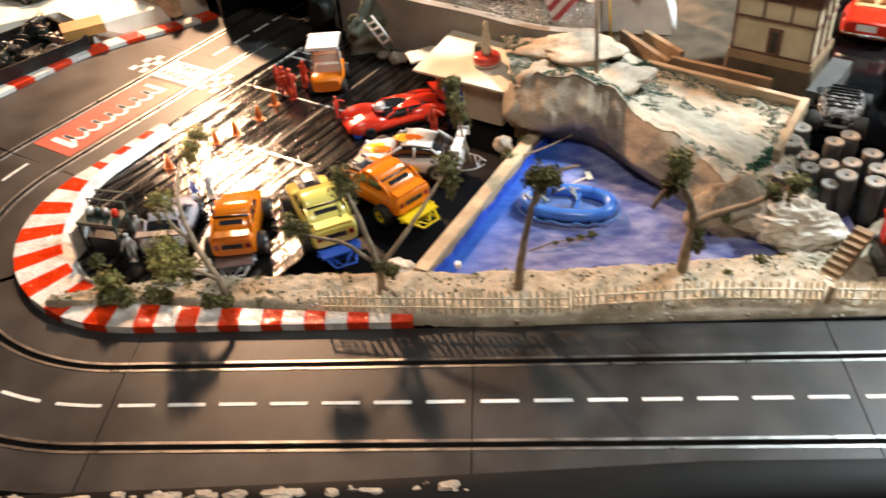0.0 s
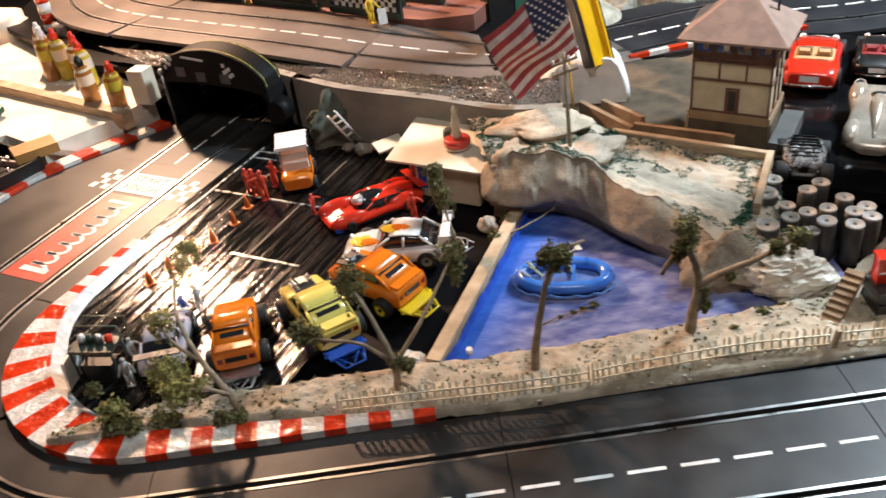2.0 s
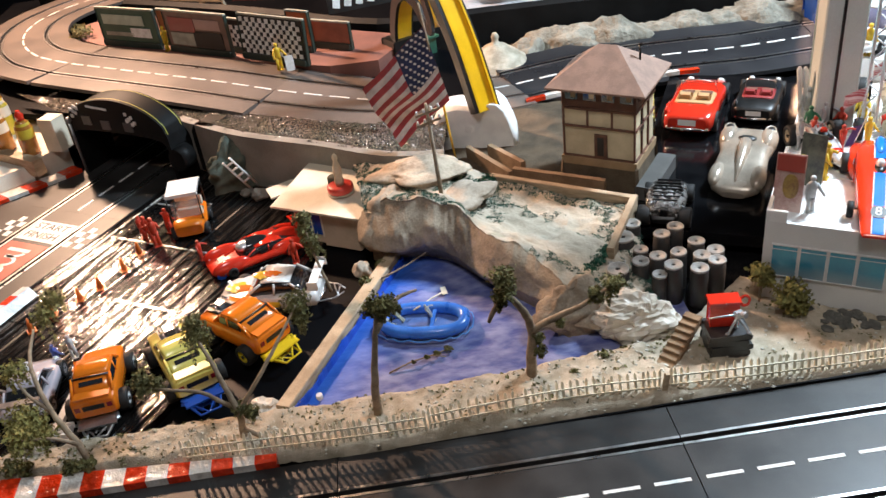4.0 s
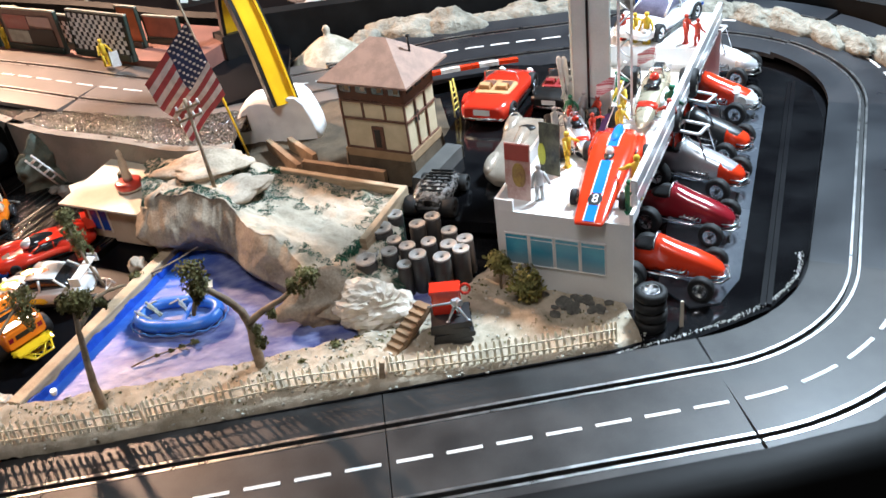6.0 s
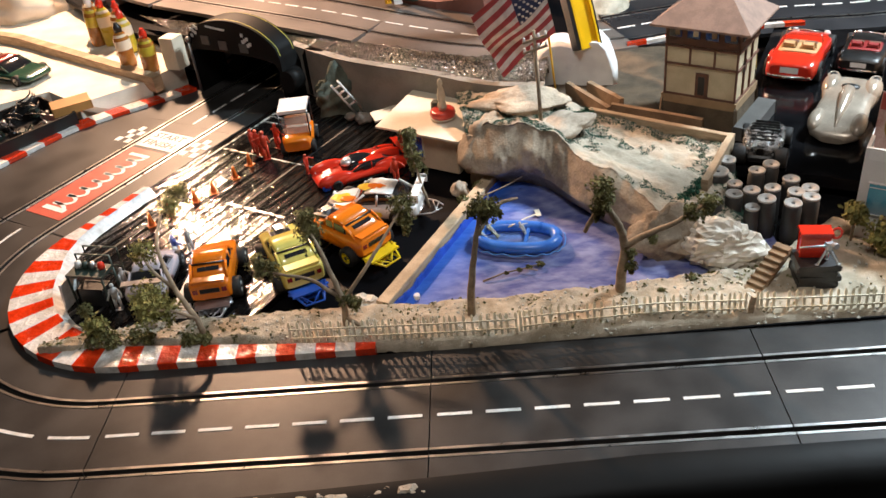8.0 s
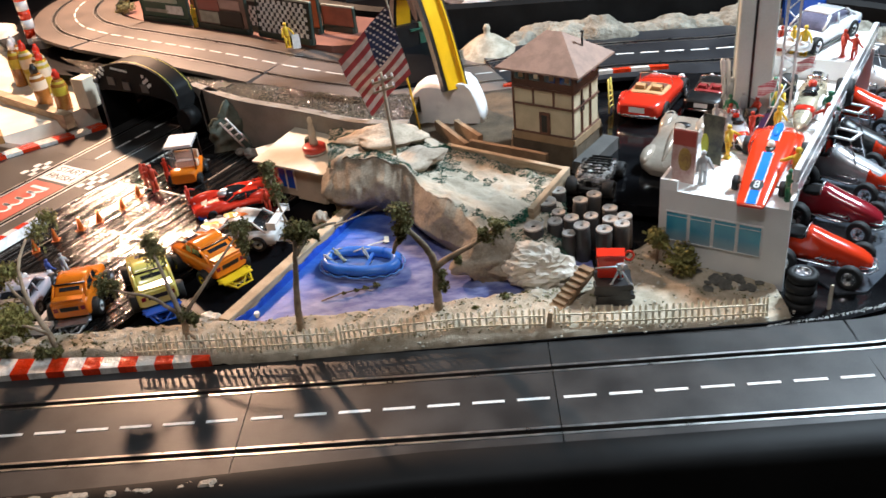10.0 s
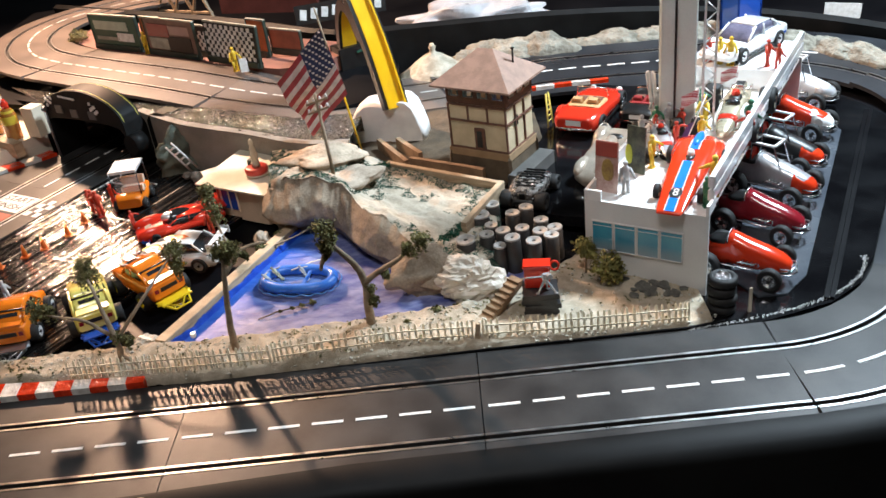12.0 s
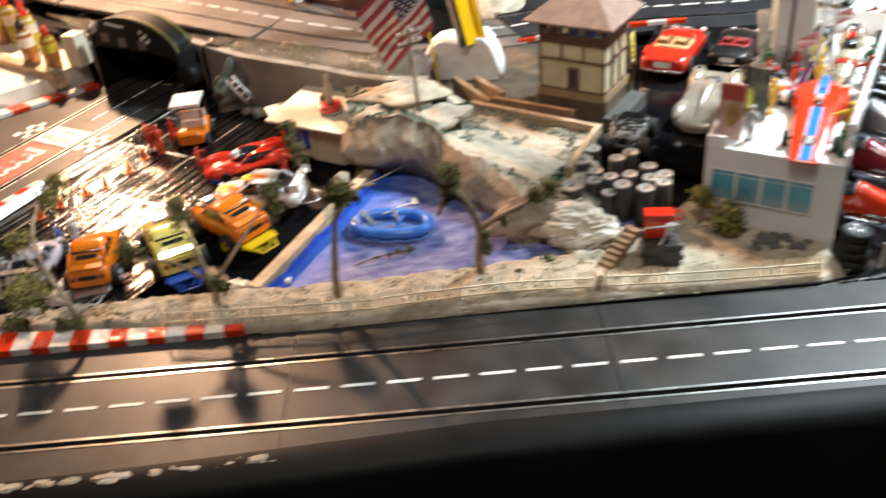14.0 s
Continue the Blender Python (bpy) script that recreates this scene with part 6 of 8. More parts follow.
part("window", Build().box((0.0012, 0.010, 0.016), (TW - 0.0005, 0.030, 0.050)), GLASS, tow)
e, zr, zt = 0.017, 0.112, 0.156
cx0, cx1, cy = 0.040, TW - 0.040, TD / 2
pts = [(-e, -e, zr), (TW + e, -e, zr), (TW + e, TD + e, zr), (-e, TD + e, zr), (cx0, cy, zt), (cx1, cy, zt)]
lowp = [(x, y, z - 0.003) for x, y, z in pts[:4]]
part("roof", Build().add(pts + lowp, [(0, 1, 5, 4), (1, 2, 5), (2, 3, 4, 5), (3, 0, 4), (9, 8, 7, 6), (6, 7, 1, 0), (7, 8, 2, 1), (8, 9, 3, 2), (9, 6, 0, 3)]), ROOFB, tow, "brown hipped roof")
part("stovepipe", Build().cyl(0.0016, 0.030, (TW - 0.012, TD * 0.62, 0.125), n=8).cyl(0.0030, 0.002, (TW - 0.012, TD * 0.62, 0.155), n=8), BLACK, tow, "thin black stovepipe")
# Mound added to carry the tower; its dark brown stands for the shadow there.
solid("earth_mound", Build().box((0.118, 0.100, 0.046), (0, 0, 0.023), taper=0.96, bevel=0.004), mat("mound_shade_brown", (0.13, 0.095, 0.06), (0.07, 0.05, 0.03), rough=0.95, scale=30, bump=0.8, depth=0.003), "brown mound added under the signal tower, coloured dark for shadow", "ground", kind="structure", at=pose(0.406, 0.551, 0.0265, 0, 0, -34))
solid("platform_ramp", Build().box((0.030, 0.110, 0.050), (0, 0, 0.025), bevel=0.002), mat("grey_card", (0.115, 0.11, 0.104), (0.07, 0.068, 0.064), rough=0.7, scale=25), "grey platform beside the tower", "platform", at=pose(0.462, 0.508, 0.0, 0, 0, -34))
solid("service_road", Build().box((0.190, 0.52, 0.016), (0.040, -0.02, 0.008)), LOTM, "raised black strip of road", "road", kind="structure", at=pose(0.552, 0.640, 0.0135, 0, 0, -25))
lad = thing("ladder_frame", pose(0.510, 0.686, 0.0295, 0, 0, 60), "yellow toy ladder frame beside the tower", "ladder")
for s in (0, 1):
    part("leg", Build().tube([(0.022 * s, 0, 0), (0.006 + 0.010 * s, 0.004, 0.060)], 0.0015, 6), YELLOW, lad)
for i in range(5):
    part("rung", Build().tube([(0.002 + 0.001 * i, 0.001, 0.01 + 0.01 * i), (0.020 - 0.0015 * i, 0.001, 0.01 + 0.01 * i)], 0.0011, 6), YELLOW, lad)

# ---------------------------------------------------------------- arch and its white foot
blk = Build()
prof = [(-0.022, 0.0), (-0.020, 0.026), (-0.015, 0.046), (-0.004, 0.066), (0.012, 0.078), (0.030, 0.080), (0.045, 0.077), (0.056, 0.074), (0.072, 0.078), (0.090, 0.086), (0.104, 0.084), (0.117, 0.070), (0.126, 0.046), (0.132, 0.024), (0.134, 0.0)]
rings = [[Vector((x * k + 0.056 * (1 - k), y, z * (0.85 + 0.15 * k))) for x, z in prof] for y, k in ((-0.004, 0.90), (0.000, 0.96), (0.008, 1.0), (0.044, 1.0), (0.054, 0.95), (0.058, 0.88))]
blk.rings(rings, smooth=True)
blk.ball(0.024, (0.050, 0.006, 0.040), (1.1, 0.45, 1.0), 18, 12)
solid("plaster_block", blk, mat("white_plaster", (0.82, 0.82, 0.80), (0.70, 0.70, 0.69), rough=0.6, scale=30, bump=0.5, depth=0.002), "rounded white plaster block carrying the arch", "block", at=pose(0.176, 0.706, 0.034, 0, 0, -10) @ Matrix.Diagonal((0.90, 1, 0.86, 1)))
arch = thing("yellow_arch", None, "tall yellow arch with black sides on the white block", "arch")
side = Vector((0.93, 0.36, 0)).normalized()


def ribbon(path, w0, w1, t0, t1):
    rg = []
    n = len(path) - 1
    for i, p in enumerate(path):
        d = (path[min(i + 1, n)] - path[max(i - 1, 0)]).normalized()
        up = side.cross(d).normalized()
        rg.append([p + side * u + up * v for u, v in ((w0, t0), (w1, t0), (w1, t1), (w0, t1))])
    return Build().rings(rg)


path = spline([Vector(p) for p in ((0.250, 0.690, 0.098), (0.230, 0.722, 0.195), (0.207, 0.757, 0.275), (0.187, 0.790, 0.330), (0.182, 0.815, 0.338), (0.190, 0.840, 0.280), (0.204, 0.860, 0.200), (0.202, 0.885, 0.182), (0.188, 0.925, 0.212), (0.172, 0.965, 0.222), (0.157, 1.010, 0.200), (0.147, 1.040, 0.155), (0.142, 1.055, 0.110))], 0.010)
part("band", ribbon(path, -0.0165, 0.0165, -0.003, 0.003), SIGNY, arch, "recessed yellow face of the arch")
for s in (-1, 1):
    part("rim", ribbon(path, s * 0.0152 - 0.0016, s * 0.0152 + 0.0016, 0.0028, 0.0085), SIGNY, arch, "raised yellow rim")
    part("edge", ribbon(path, s * 0.0184 - (0.0046 if s < 0 else 0.0016), s * 0.0184 + 0.0016, -0.014 if s < 0 else -0.003, 0.0075), BLACK, arch, "black side band")
solid("green_lattice", Build().box((0.05, 0.03, 0.05), (0, 0, 0.025)).box((0.06, 0.04, 0.004), (0, 0, 0.052)), mat("lattice_green", (0.02, 0.10, 0.06), rough=0.6, scale=200, bump=0.5), "dark green crate under the far foot of the arch", "crate", at=pose(0.175, 1.075, 0.045, 0, 0, 30))
solid("black_box", Build().box((0.062, 0.05, 0.052), (0, 0, 0.026), bevel=0.002), BLACK, "black box under the far foot of the arch", "box", at=pose(0.138, 1.062, 0.058, 0, 0, 28))

# ---------------------------------------------------------------- flags and telegraph pole
pole = thing("telegraph_pole", pose(0.155, 0.470, 0.078), "brown wooden telegraph pole with white insulators", "pole")
part("post", Build().tube([(0, 0, 0), (-0.002, 0.001, 0.06), (-0.005, 0.002, 0.138)], [0.0030, 0.0026, 0.0020], 8), BARK, pole)
for z in (0.112, 0.126):
    arm = part("cross_arm", Build().box((0.034, 0.003, 0.003), (-0.004, 0.001, z), (0, -14, 0)), BARK, pole)
    for k in (-1.5, -0.5, 0.5, 1.5):
        part("insulator", Build().lathe([(0.0017, 0), (0.0022, 0.002), (0.0012, 0.0035), (0.0016, 0.005)], (-0.004 + 0.0095 * k, 0.001, z + 0.0015 + 0.0024 * k), n=8), WHITEE, arm, "white insulator")
fp = thing("flagpole", None, "thin yellow flagpole with a hanging striped flag", "flag")
part("staff", Build().tube([(0.188, 0.600, 0.060), (0.176, 0.575, 0.18)], 0.0017, 8), SIGNY, fp, "thin yellow staff")
part("staff_top", Build().tube([(0.176, 0.575, 0.18), (0.160, 0.551, 0.320)], 0.0014, 8), BARK, fp, "thin brown upper staff")
FT, FL, FB_, FR_ = Vector((0.162, 0.553, 0.288)), Vector((0.068, 0.606, 0.190)), Vector((0.110, 0.628, 0.094)), Vector((0.186, 0.560, 0.180))


def cloth(u, v, lift=0.0):
    """u along the stripes from the hoist, v across them."""
    p = (FT.lerp(FR_, v)).lerp(FL.lerp(FB_, v), u)
    w = 0.007 * math.sin(9 * v + 2 * u) * (0.4 + u) + 0.006 * math.sin(7 * u + 4 * v)
    return Vector((p.x, p.y + w - lift, p.z - 0.006 * math.sin(math.pi * v) * u))


FLAGW, FLAGR, FLAGB = mat("flag_white", (0.76, 0.70, 0.68), rough=0.75, scale=60), mat("flag_red", (0.42, 0.06, 0.07), rough=0.75, scale=60), mat("flag_blue", (0.035, 0.045, 0.11), rough=0.75, scale=60)
for i in range(13):
    v0, v1 = i / 13, (i + 1) / 13
    part("stripe", Build().grid(22, 3, lambda u, v: cloth(u, v0 + (v1 - v0) * v)), FLAGR if i % 2 == 0 else FLAGW, fp, "red stripe" if i % 2 == 0 else "white stripe")
can = part("canton", Build().grid(16, 16, lambda u, v: cloth(0.44 * u, 0.54 * v, 0.0014)), FLAGB, fp, "dark blue field")
star = Build().ball(0.0022, (0, 0, 0), (1, 0.3, 1), 6, 4).mesh("star", FLAGW)
for r in range(9):
    for q in range(6 - r % 2):
        u, v = (q + 0.5 + 0.5 * (r % 2)) / 6 * 0.44, (r + 0.5) / 9 * 0.54
        c0 = cloth(u, v, 0.0026)
        part("star", star, None, can, at=pose(c0.x, c0.y, c0.z))

# ---------------------------------------------------------------- kiosk
kio = thing("kiosk", None, "small cream kiosk with an overhanging board roof and blue window", "model house")
K0, K1, K2 = Vector((-0.090, 0.562, 0.0)), Vector((0.037, 0.486, 0.0)), Vector((-0.032, 0.700, 0.0))
K3 = K1 + K2 - K0
rq = [K0, K1, K3, K2]
part("roof", Build().add([(p.x, p.y, z) for z in (0.0525, 0.0555) for p in rq], [(3, 2, 1, 0), (4, 5, 6, 7), (0, 1, 5, 4), (1, 2, 6, 5), (2, 3, 7, 6), (3, 0, 4, 7)]), CREAM, kio, "flat cream board roof")
cen = (K0 + K1 + K2 + K3) / 4
wq = [cen + (p - cen) * 0.70 + Vector((0.006, -0.014, 0)) for p in rq]
for i in range(4):
    a0, a1 = wq[i], wq[(i + 1) % 4]
    part("wall", sweep(Build(), [Vector((a0.x, a0.y, 0)), Vector((a1.x, a1.y, 0))], [(0.0015, -0.006), (0.0015, 0.0522), (-0.0015, 0.0522), (-0.0015, -0.006)], closed=True, caps=True), mat("tan_wall", (0.60, 0.48, 0.35), (0.46, 0.36, 0.25), rough=0.8, scale=30) if i < 1 else CREAM, kio)
a0, a1 = wq[0], wq[1]
dn = (a1 - a0).normalized()
nn = Vector((dn.y, -dn.x, 0))
for f0, f1, z0, z1, m_, lab in ((0.12, 0.42, 0.012, 0.044, BLUEE, "blue painted window"), (0.02, 0.09, 0.0, 0.050, gloss("dull_red", (0.35, 0.05, 0.03), 0.5), "dull red panel")):
    p0, p1 = a0.lerp(a1, f0) + nn * 0.0028, a0.lerp(a1, f1) + nn * 0.0028
    part("window" if "window" in lab else "panel", Build().add([(p0.x, p0.y, z0), (p1.x, p1.y, z0), (p1.x, p1.y, z1), (p0.x, p0.y, z1)] + [(p0.x - nn.x * 0.0015, p0.y - nn.y * 0.0015, z0), (p1.x - nn.x * 0.0015, p1.y - nn.y * 0.0015, z0), (p1.x - nn.x * 0.0015, p1.y - nn.y * 0.0015, z1), (p0.x - nn.x * 0.0015, p0.y - nn.y * 0.0015, z1)], [(0, 1, 2, 3), (5, 4, 7, 6), (0, 4, 5, 1), (1, 5, 6, 2), (2, 6, 7, 3), (3, 7, 4, 0)]), m_, kio, lab)
for f in (0.10, 0.27, 0.44):
    p0 = a0.lerp(a1, f) + nn * 0.0032
    part("mullion", Build().box((0.002, 0.002, 0.036), (p0.x, p0.y, 0.028)), CREAM, kio)
dsh = thing("round_dish", pose(0.014, 0.570, 0.0556), "red round dish on the kiosk roof", "dish")
part("dish", Build().lathe([(0.010, 0), (0.018, 0.003), (0.0195, 0.008), (0.019, 0.013), (0.016, 0.015), (0.005, 0.013)], n=24), gloss("coral_red", (0.62, 0.06, 0.04), 0.3), dsh)
part("rim", Build().lathe([(0.0185, 0.0025), (0.0200, 0.0025), (0.0200, 0.0045), (0.0185, 0.0045), (0.0185, 0.0025)], n=24, caps=False), CREAM, dsh, "cream lower band")
solid("statuette", Build().lathe([(0.006, 0), (0.0075, 0.006), (0.0055, 0.014), (0.0065, 0.022), (0.0052, 0.032), (0.0032, 0.038), (0.0042, 0.042), (0.0036, 0.047), (0.001, 0.050)], n=12), mat("stone_cream", (0.66, 0.60, 0.46), (0.50, 0.44, 0.32), rough=0.6), "plain pale statuette standing on the dish", "statuette", at=pose(0.014, 0.572, 0.0685))
solid("dark_pot", Build().lathe([(0.006, 0), (0.0085, 0.008), (0.008, 0.018), (0.006, 0.020)], n=12), mat("dark_pot", (0.06, 0.07, 0.045), rough=0.6), "dark green pot beside the dish", "pot", at=pose(0.004, 0.590, 0.0556))
solid("toy_ladder", Build().tube([(0, 0, 0), (0.006, -0.004, 0.07)], 0.0020, 6).tube([(0.014, -0.004, 0), (0.020, -0.008, 0.07)], 0.0020, 6).tube([(0.003, -0.002, 0.02), (0.017, -0.005, 0.02)], 0.0020, 6).tube([(0.004, -0.002, 0.034), (0.018, -0.006, 0.034)], 0.0020, 6).tube([(0.005, -0.003, 0.048), (0.019, -0.007, 0.048)], 0.0020, 6).tube([(0.006, -0.003, 0.06), (0.020, -0.007, 0.06)], 0.0020, 6), PAINT, "small pale toy ladder leaning on a rock", "ladder", at=pose(-0.142, 0.722, 0.006, 0, -34, 20) @ Matrix.Diagonal((0.95, 1.0, 1.0, 1)))
rock("boulder", 0.056, (-0.165, 0.768, 0.018), (0.95, 0.5, 0.88), mat("grey_green_rock", (0.12, 0.14, 0.11), (0.045, 0.055, 0.042), rough=0.9, scale=30, bump=0.8, depth=0.005), "grey-green rock slab beside the tunnel", 0.6, 9.1, (0, 0, 30), 0.45)
for i, (x, y, r) in enumerate(((-0.128, 0.700, 0.014), (-0.105, 0.706, 0.012), (-0.085, 0.690, 0.013), (-0.15, 0.715, 0.010), (-0.06, 0.70, 0.012))):
    rock("stone", r, (x, y, r * 0.5), (1, 0.8, 0.7), CONCRETE, "small grey stone under the wall", 0.4, 3 + i)
solid("flat_board", Build().box((0.045, 0.030, 0.003), (0, 0, 0), (6, -4, 0)), CREAM, "small pale board lying on the stones", "board", at=pose(-0.085, 0.668, 0.026, 0, 0, 20))

# ---------------------------------------------------------------- tunnel
tun = thing("tunnel_portal", Matrix.Translation(along(0.47, 0.003)) @ pose(0, 0, 0, 0, 0, -30) @ Matrix.Diagonal((0.86, 1, 1, 1)), "black arched tunnel portal with small printed panels", "tunnel", kind="structure")
outline = [(-0.112, 0.0), (-0.112, 0.094), (-0.104, 0.112), (-0.080, 0.128), (-0.045, 0.139), (-0.005, 0.145), (0.035, 0.145), (0.075, 0.138), (0.110, 0.124), (0.136, 0.104), (0.142, 0.086), (0.142, 0.0)]
inside = [(-0.104, 0.0), (-0.104, 0.080), (-0.096, 0.084), (-0.075, 0.086), (-0.042, 0.087), (-0.005, 0.087), (0.035, 0.086), (0.072, 0.085), (0.104, 0.082), (0.128, 0.076), (0.134, 0.066), (0.134, 0.0)]


def rounded(line):
    """The same line with four steps along each bend."""
    out = [Vector(line[0])]
    for i in range(1, len(line) - 2):
        p0, p1, p2, p3 = (Vector(line[j]) for j in (i - 1, i, i + 1, i + 2))
        for k in range(4):
            u = k / 4
            out.append(p1.lerp(p2, u) + ((p2 - p0) * (u * (1 - u) ** 2) - (p3 - p1) * (u * u * (1 - u)) + (p1 - p2) * (u * (1 - u) * (1 - 2 * u))) * (0.5 if 1 < i < len(line) - 3 else 0.0))
    return out + [Vector(line[-2]), Vector(line[-1])]


outline, inside = rounded(outline), rounded(inside)
n = len(outline)
fr = Build()
fr.add([(x, y, z) for y in (0, 0.012) for x, z in outline] + [(x, y, z) for y in (0, 0.012) for x, z in inside],
       [(i, i + 1, 2 * n + i + 1, 2 * n + i) for i in range(n - 1)] + [(n + i + 1, n + i, 3 * n + i, 3 * n + i + 1) for i in range(n - 1)] + [(2 * n + i, 2 * n + i + 1, 3 * n + i + 1, 3 * n + i) for i in range(n - 1)])
PBLACK = mat("portal_black", (0.007, 0.007, 0.007), (0.0035, 0.0035, 0.0035), rough=0.55, spec=0.16, scale=60, bump=0.1)
part("facade", fr, PBLACK, tun)
vault = Build()
vault.add([(x, y, z + 0.001) for y in (0.0, 0.045) for x, z in outline], [(i + 1, i, n + i, n + i + 1) for i in range(n - 1)], True)
vault.add([(x, y, z - 0.001) for y in (0.012, 0.075) for x, z in inside], [(i, i + 1, n + i + 1, n + i) for i in range(n - 1)])
part("vault", vault, PBLACK, tun, "black tunnel vault")
GOLDLINE = mat("yellow_line", (0.55, 0.48, 0.08), rough=0.4)
for y in (0.004, 0.040):
    part("trim_line", Build().add([(x, y + d, z + 0.0022) for d in (0.0, 0.0012) for x, z in outline[2:-2]], [(i + 1, i, n - 4 + i, n - 4 + i + 1) for i in range(n - 5)]), GOLDLINE, tun, "thin yellow trim line")
for x, z in ((-0.056, 0.106), (-0.008, 0.100), (0.050, 0.100)):
    part("panel", Build().box((0.022, 0.002, 0.016), (x, -0.001, z)), mat("panel_grey", (0.085, 0.085, 0.08), rough=0.4), tun, "small grey printed panel")
for x0 in (-0.092, 0.052):
    ck = Build()
    for i in range(4):
        for j in range(3):
            if (i + j) % 2 == 0:
                ck.box((0.006, 0.0016, 0.006), (x0 + 0.006 * i, -0.0008, 0.112 + 0.006 * j - 0.003 * i * (1 if x0 > 0 else -1)))
    part("checker", ck, PAINT, tun, "small white checker print")
part("bar", Build().box((0.052, 0.0016, 0.0035), (-0.020, -0.0008, 0.131), (0, 4, 0)), PAINT, tun, "plain white bar")
part("post", Build().tube([(-0.104, -0.004, 0), (-0.104, -0.004, 0.100)], 0.0026, 8).ball(0.006, (-0.104, -0.004, 0.104), n=10, m=7), ALU, tun, "grey post with a round knob")
part("dark_backing", Build().box((0.34, 0.004, 0.062), (0.05, 0.43, 0.020)), PBLACK, tun)
part("side_block", Build().box((0.060, 0.06, 0.088), (0.178, 0.075, 0.044), bevel=0.008), PBLACK, tun, "black block beside the portal")
part("drum", Build().cyl(0.020, 0.03, (0.160, 0.02, 0.052), (90, 0, 0), 18), PBLACK, tun, "dark round drum beside the portal")

# ---------------------------------------------------------------- start line and banner
mk = thing("start_marking", None, "white start and finish panel with checkered ends and a red banner", "track marking", kind="structure")


def patch(s0, s1, p0, p1, z):
    q = [along(s0, p0), along(s0, p1), along(s1, p1), along(s1, p0)]
    return Build().poly([(x, y) for x, y, _ in q], z - 0.0006, z)


part("panel", patch(0.256, 0.311, -0.041, 0.041, 0.0009), PAINT, mk, "white printed panel")
tm = Matrix.Translation(along(0.2835, 0, 0)) @ pose(0, 0, 0, 0, 0, -30)
letters("START", 0.0235, BLACK, mk, tm @ pose(0, 0.0125, 0.0012), "black lettering")
letters("FINISH", 0.0235, BLACK, mk, tm @ pose(0, -0.0125, 0.0012), "black lettering")
for side_, p0 in ((-1, -0.096), (1, 0.060)):
    for i in range(3):
        for j in range(4):
            if (i + j) % 2 == 0:
                part("check", patch(0.256 + 0.0145 * j, 0.2695 + 0.0145 * j, p0 + 0.0118 * i, p0 + 0.0112 + 0.0118 * i, 0.0008), PAINT, mk, "white check")
part("banner", patch(0.03, 0.248, -0.0395, 0.0395, 0.0008), mat("banner_red", (0.60, 0.10, 0.06), (0.48, 0.08, 0.05), rough=0.35, bump=0), mk, "dull red banner")
# plain white looping mark along the banner
loop = []
for i in range(121):
    a = 2 * math.pi * 7 * i / 120
    k = 1.25 if i < 14 else 1.0
    loop.append(Vector(along(0.052 + 0.170 * i / 120 + 0.0055 * math.sin(a), 0.003 + 0.0135 * k * math.cos(a), 0.0010)))
part("emblem", sweep(Build(), loop, [(0.0030, 0.0), (0.0030, 0.0006), (-0.0030, 0.0006), (-0.0030, 0.0)], closed=True, caps=True), PAINT, mk, "plain white looping mark")
part("emblem", patch(0.046, 0.056, -0.022, 0.026, 0.0014), PAINT, mk, "plain white bar")
part("emblem", patch(0.224, 0.232, -0.024, 0.020, 0.0014), PAINT, mk, "plain white bar")

# ---------------------------------------------------------------- picket fences
PICKET = mat("ivory_plastic", (0.90, 0.83, 0.66), (0.80, 0.72, 0.54), rough=0.6, scale=60)
pk = Build().add([(-0.0014, -0.0008, 0), (0.0014, -0.0008, 0), (0.0014, 0.0008, 0), (-0.0014, 0.0008, 0), (-0.0014, -0.0008, 0.0236), (0.0014, -0.0008, 0.0236), (0.0014, 0.0008, 0.0236), (-0.0014, 0.0008, 0.0236), (0, 0, 0.0264)],
                 [(3, 2, 1, 0), (0, 1, 5, 4), (1, 2, 6, 5), (2, 3, 7, 6), (3, 0, 4, 7), (4, 5, 8), (5, 6, 8), (6, 7, 8), (7, 4, 8)]).mesh("picket", PICKET)


def fence(line, label):
    t = thing("picket_fence", None, label, "fence", "picket fences")
    pts = spline(line, 0.0072)
    for i, q in enumerate(pts):
        d = pts[min(i + 1, len(pts) - 1)] - pts[max(i - 1, 0)]
        lean = -10 + 5 * noise.noise(Vector((i * 0.21, q.x * 3, 0)))
        if rnd.random() > 0.03:
            part("picket", pk, None, t, at=pose(q.x, q.y, q.z - 0.002, lean, 3 * rnd.uniform(-1, 1), math.degrees(math.atan2(d.y, d.x))))
    for z in (0.0050, 0.0172):
        part("rail", sweep(Build(), pts, [(-0.0008, z - 0.0009), (-0.0008, z + 0.0009), (-0.0018, z + 0.0009), (-0.0018, z - 0.0009)], closed=True, caps=True), PICKET, t, "ivory fence rail")
    return t


fence([(-0.158, 0.118, 0.012), (-0.06, 0.111, 0.014), (0.03, 0.106, 0.015), (0.095, 0.106, 0.014)], "ivory picket fence leaning along the sandy bank")
fence([(0.100, 0.108, 0.014), (0.16, 0.112, 0.014), (0.25, 0.116, 0.0135), (0.342, 0.113, 0.0115)], "ivory picket fence in front of the pool")
fence([(0.356, 0.115, 0.0105), (0.44, 0.112, 0.0085), (0.53, 0.110, 0.0075), (0.602, 0.109, 0.0070)], "cream picket fence in front of the sandy yard")
solid("gate_post", Build().box((0.006, 0.005, 0.024), (0, 0, 0.012), (0, 8, 0), bevel=0.001), WOOD, "pale wooden gate post between two fences", "post", at=pose(0.349, 0.113, 0.008))


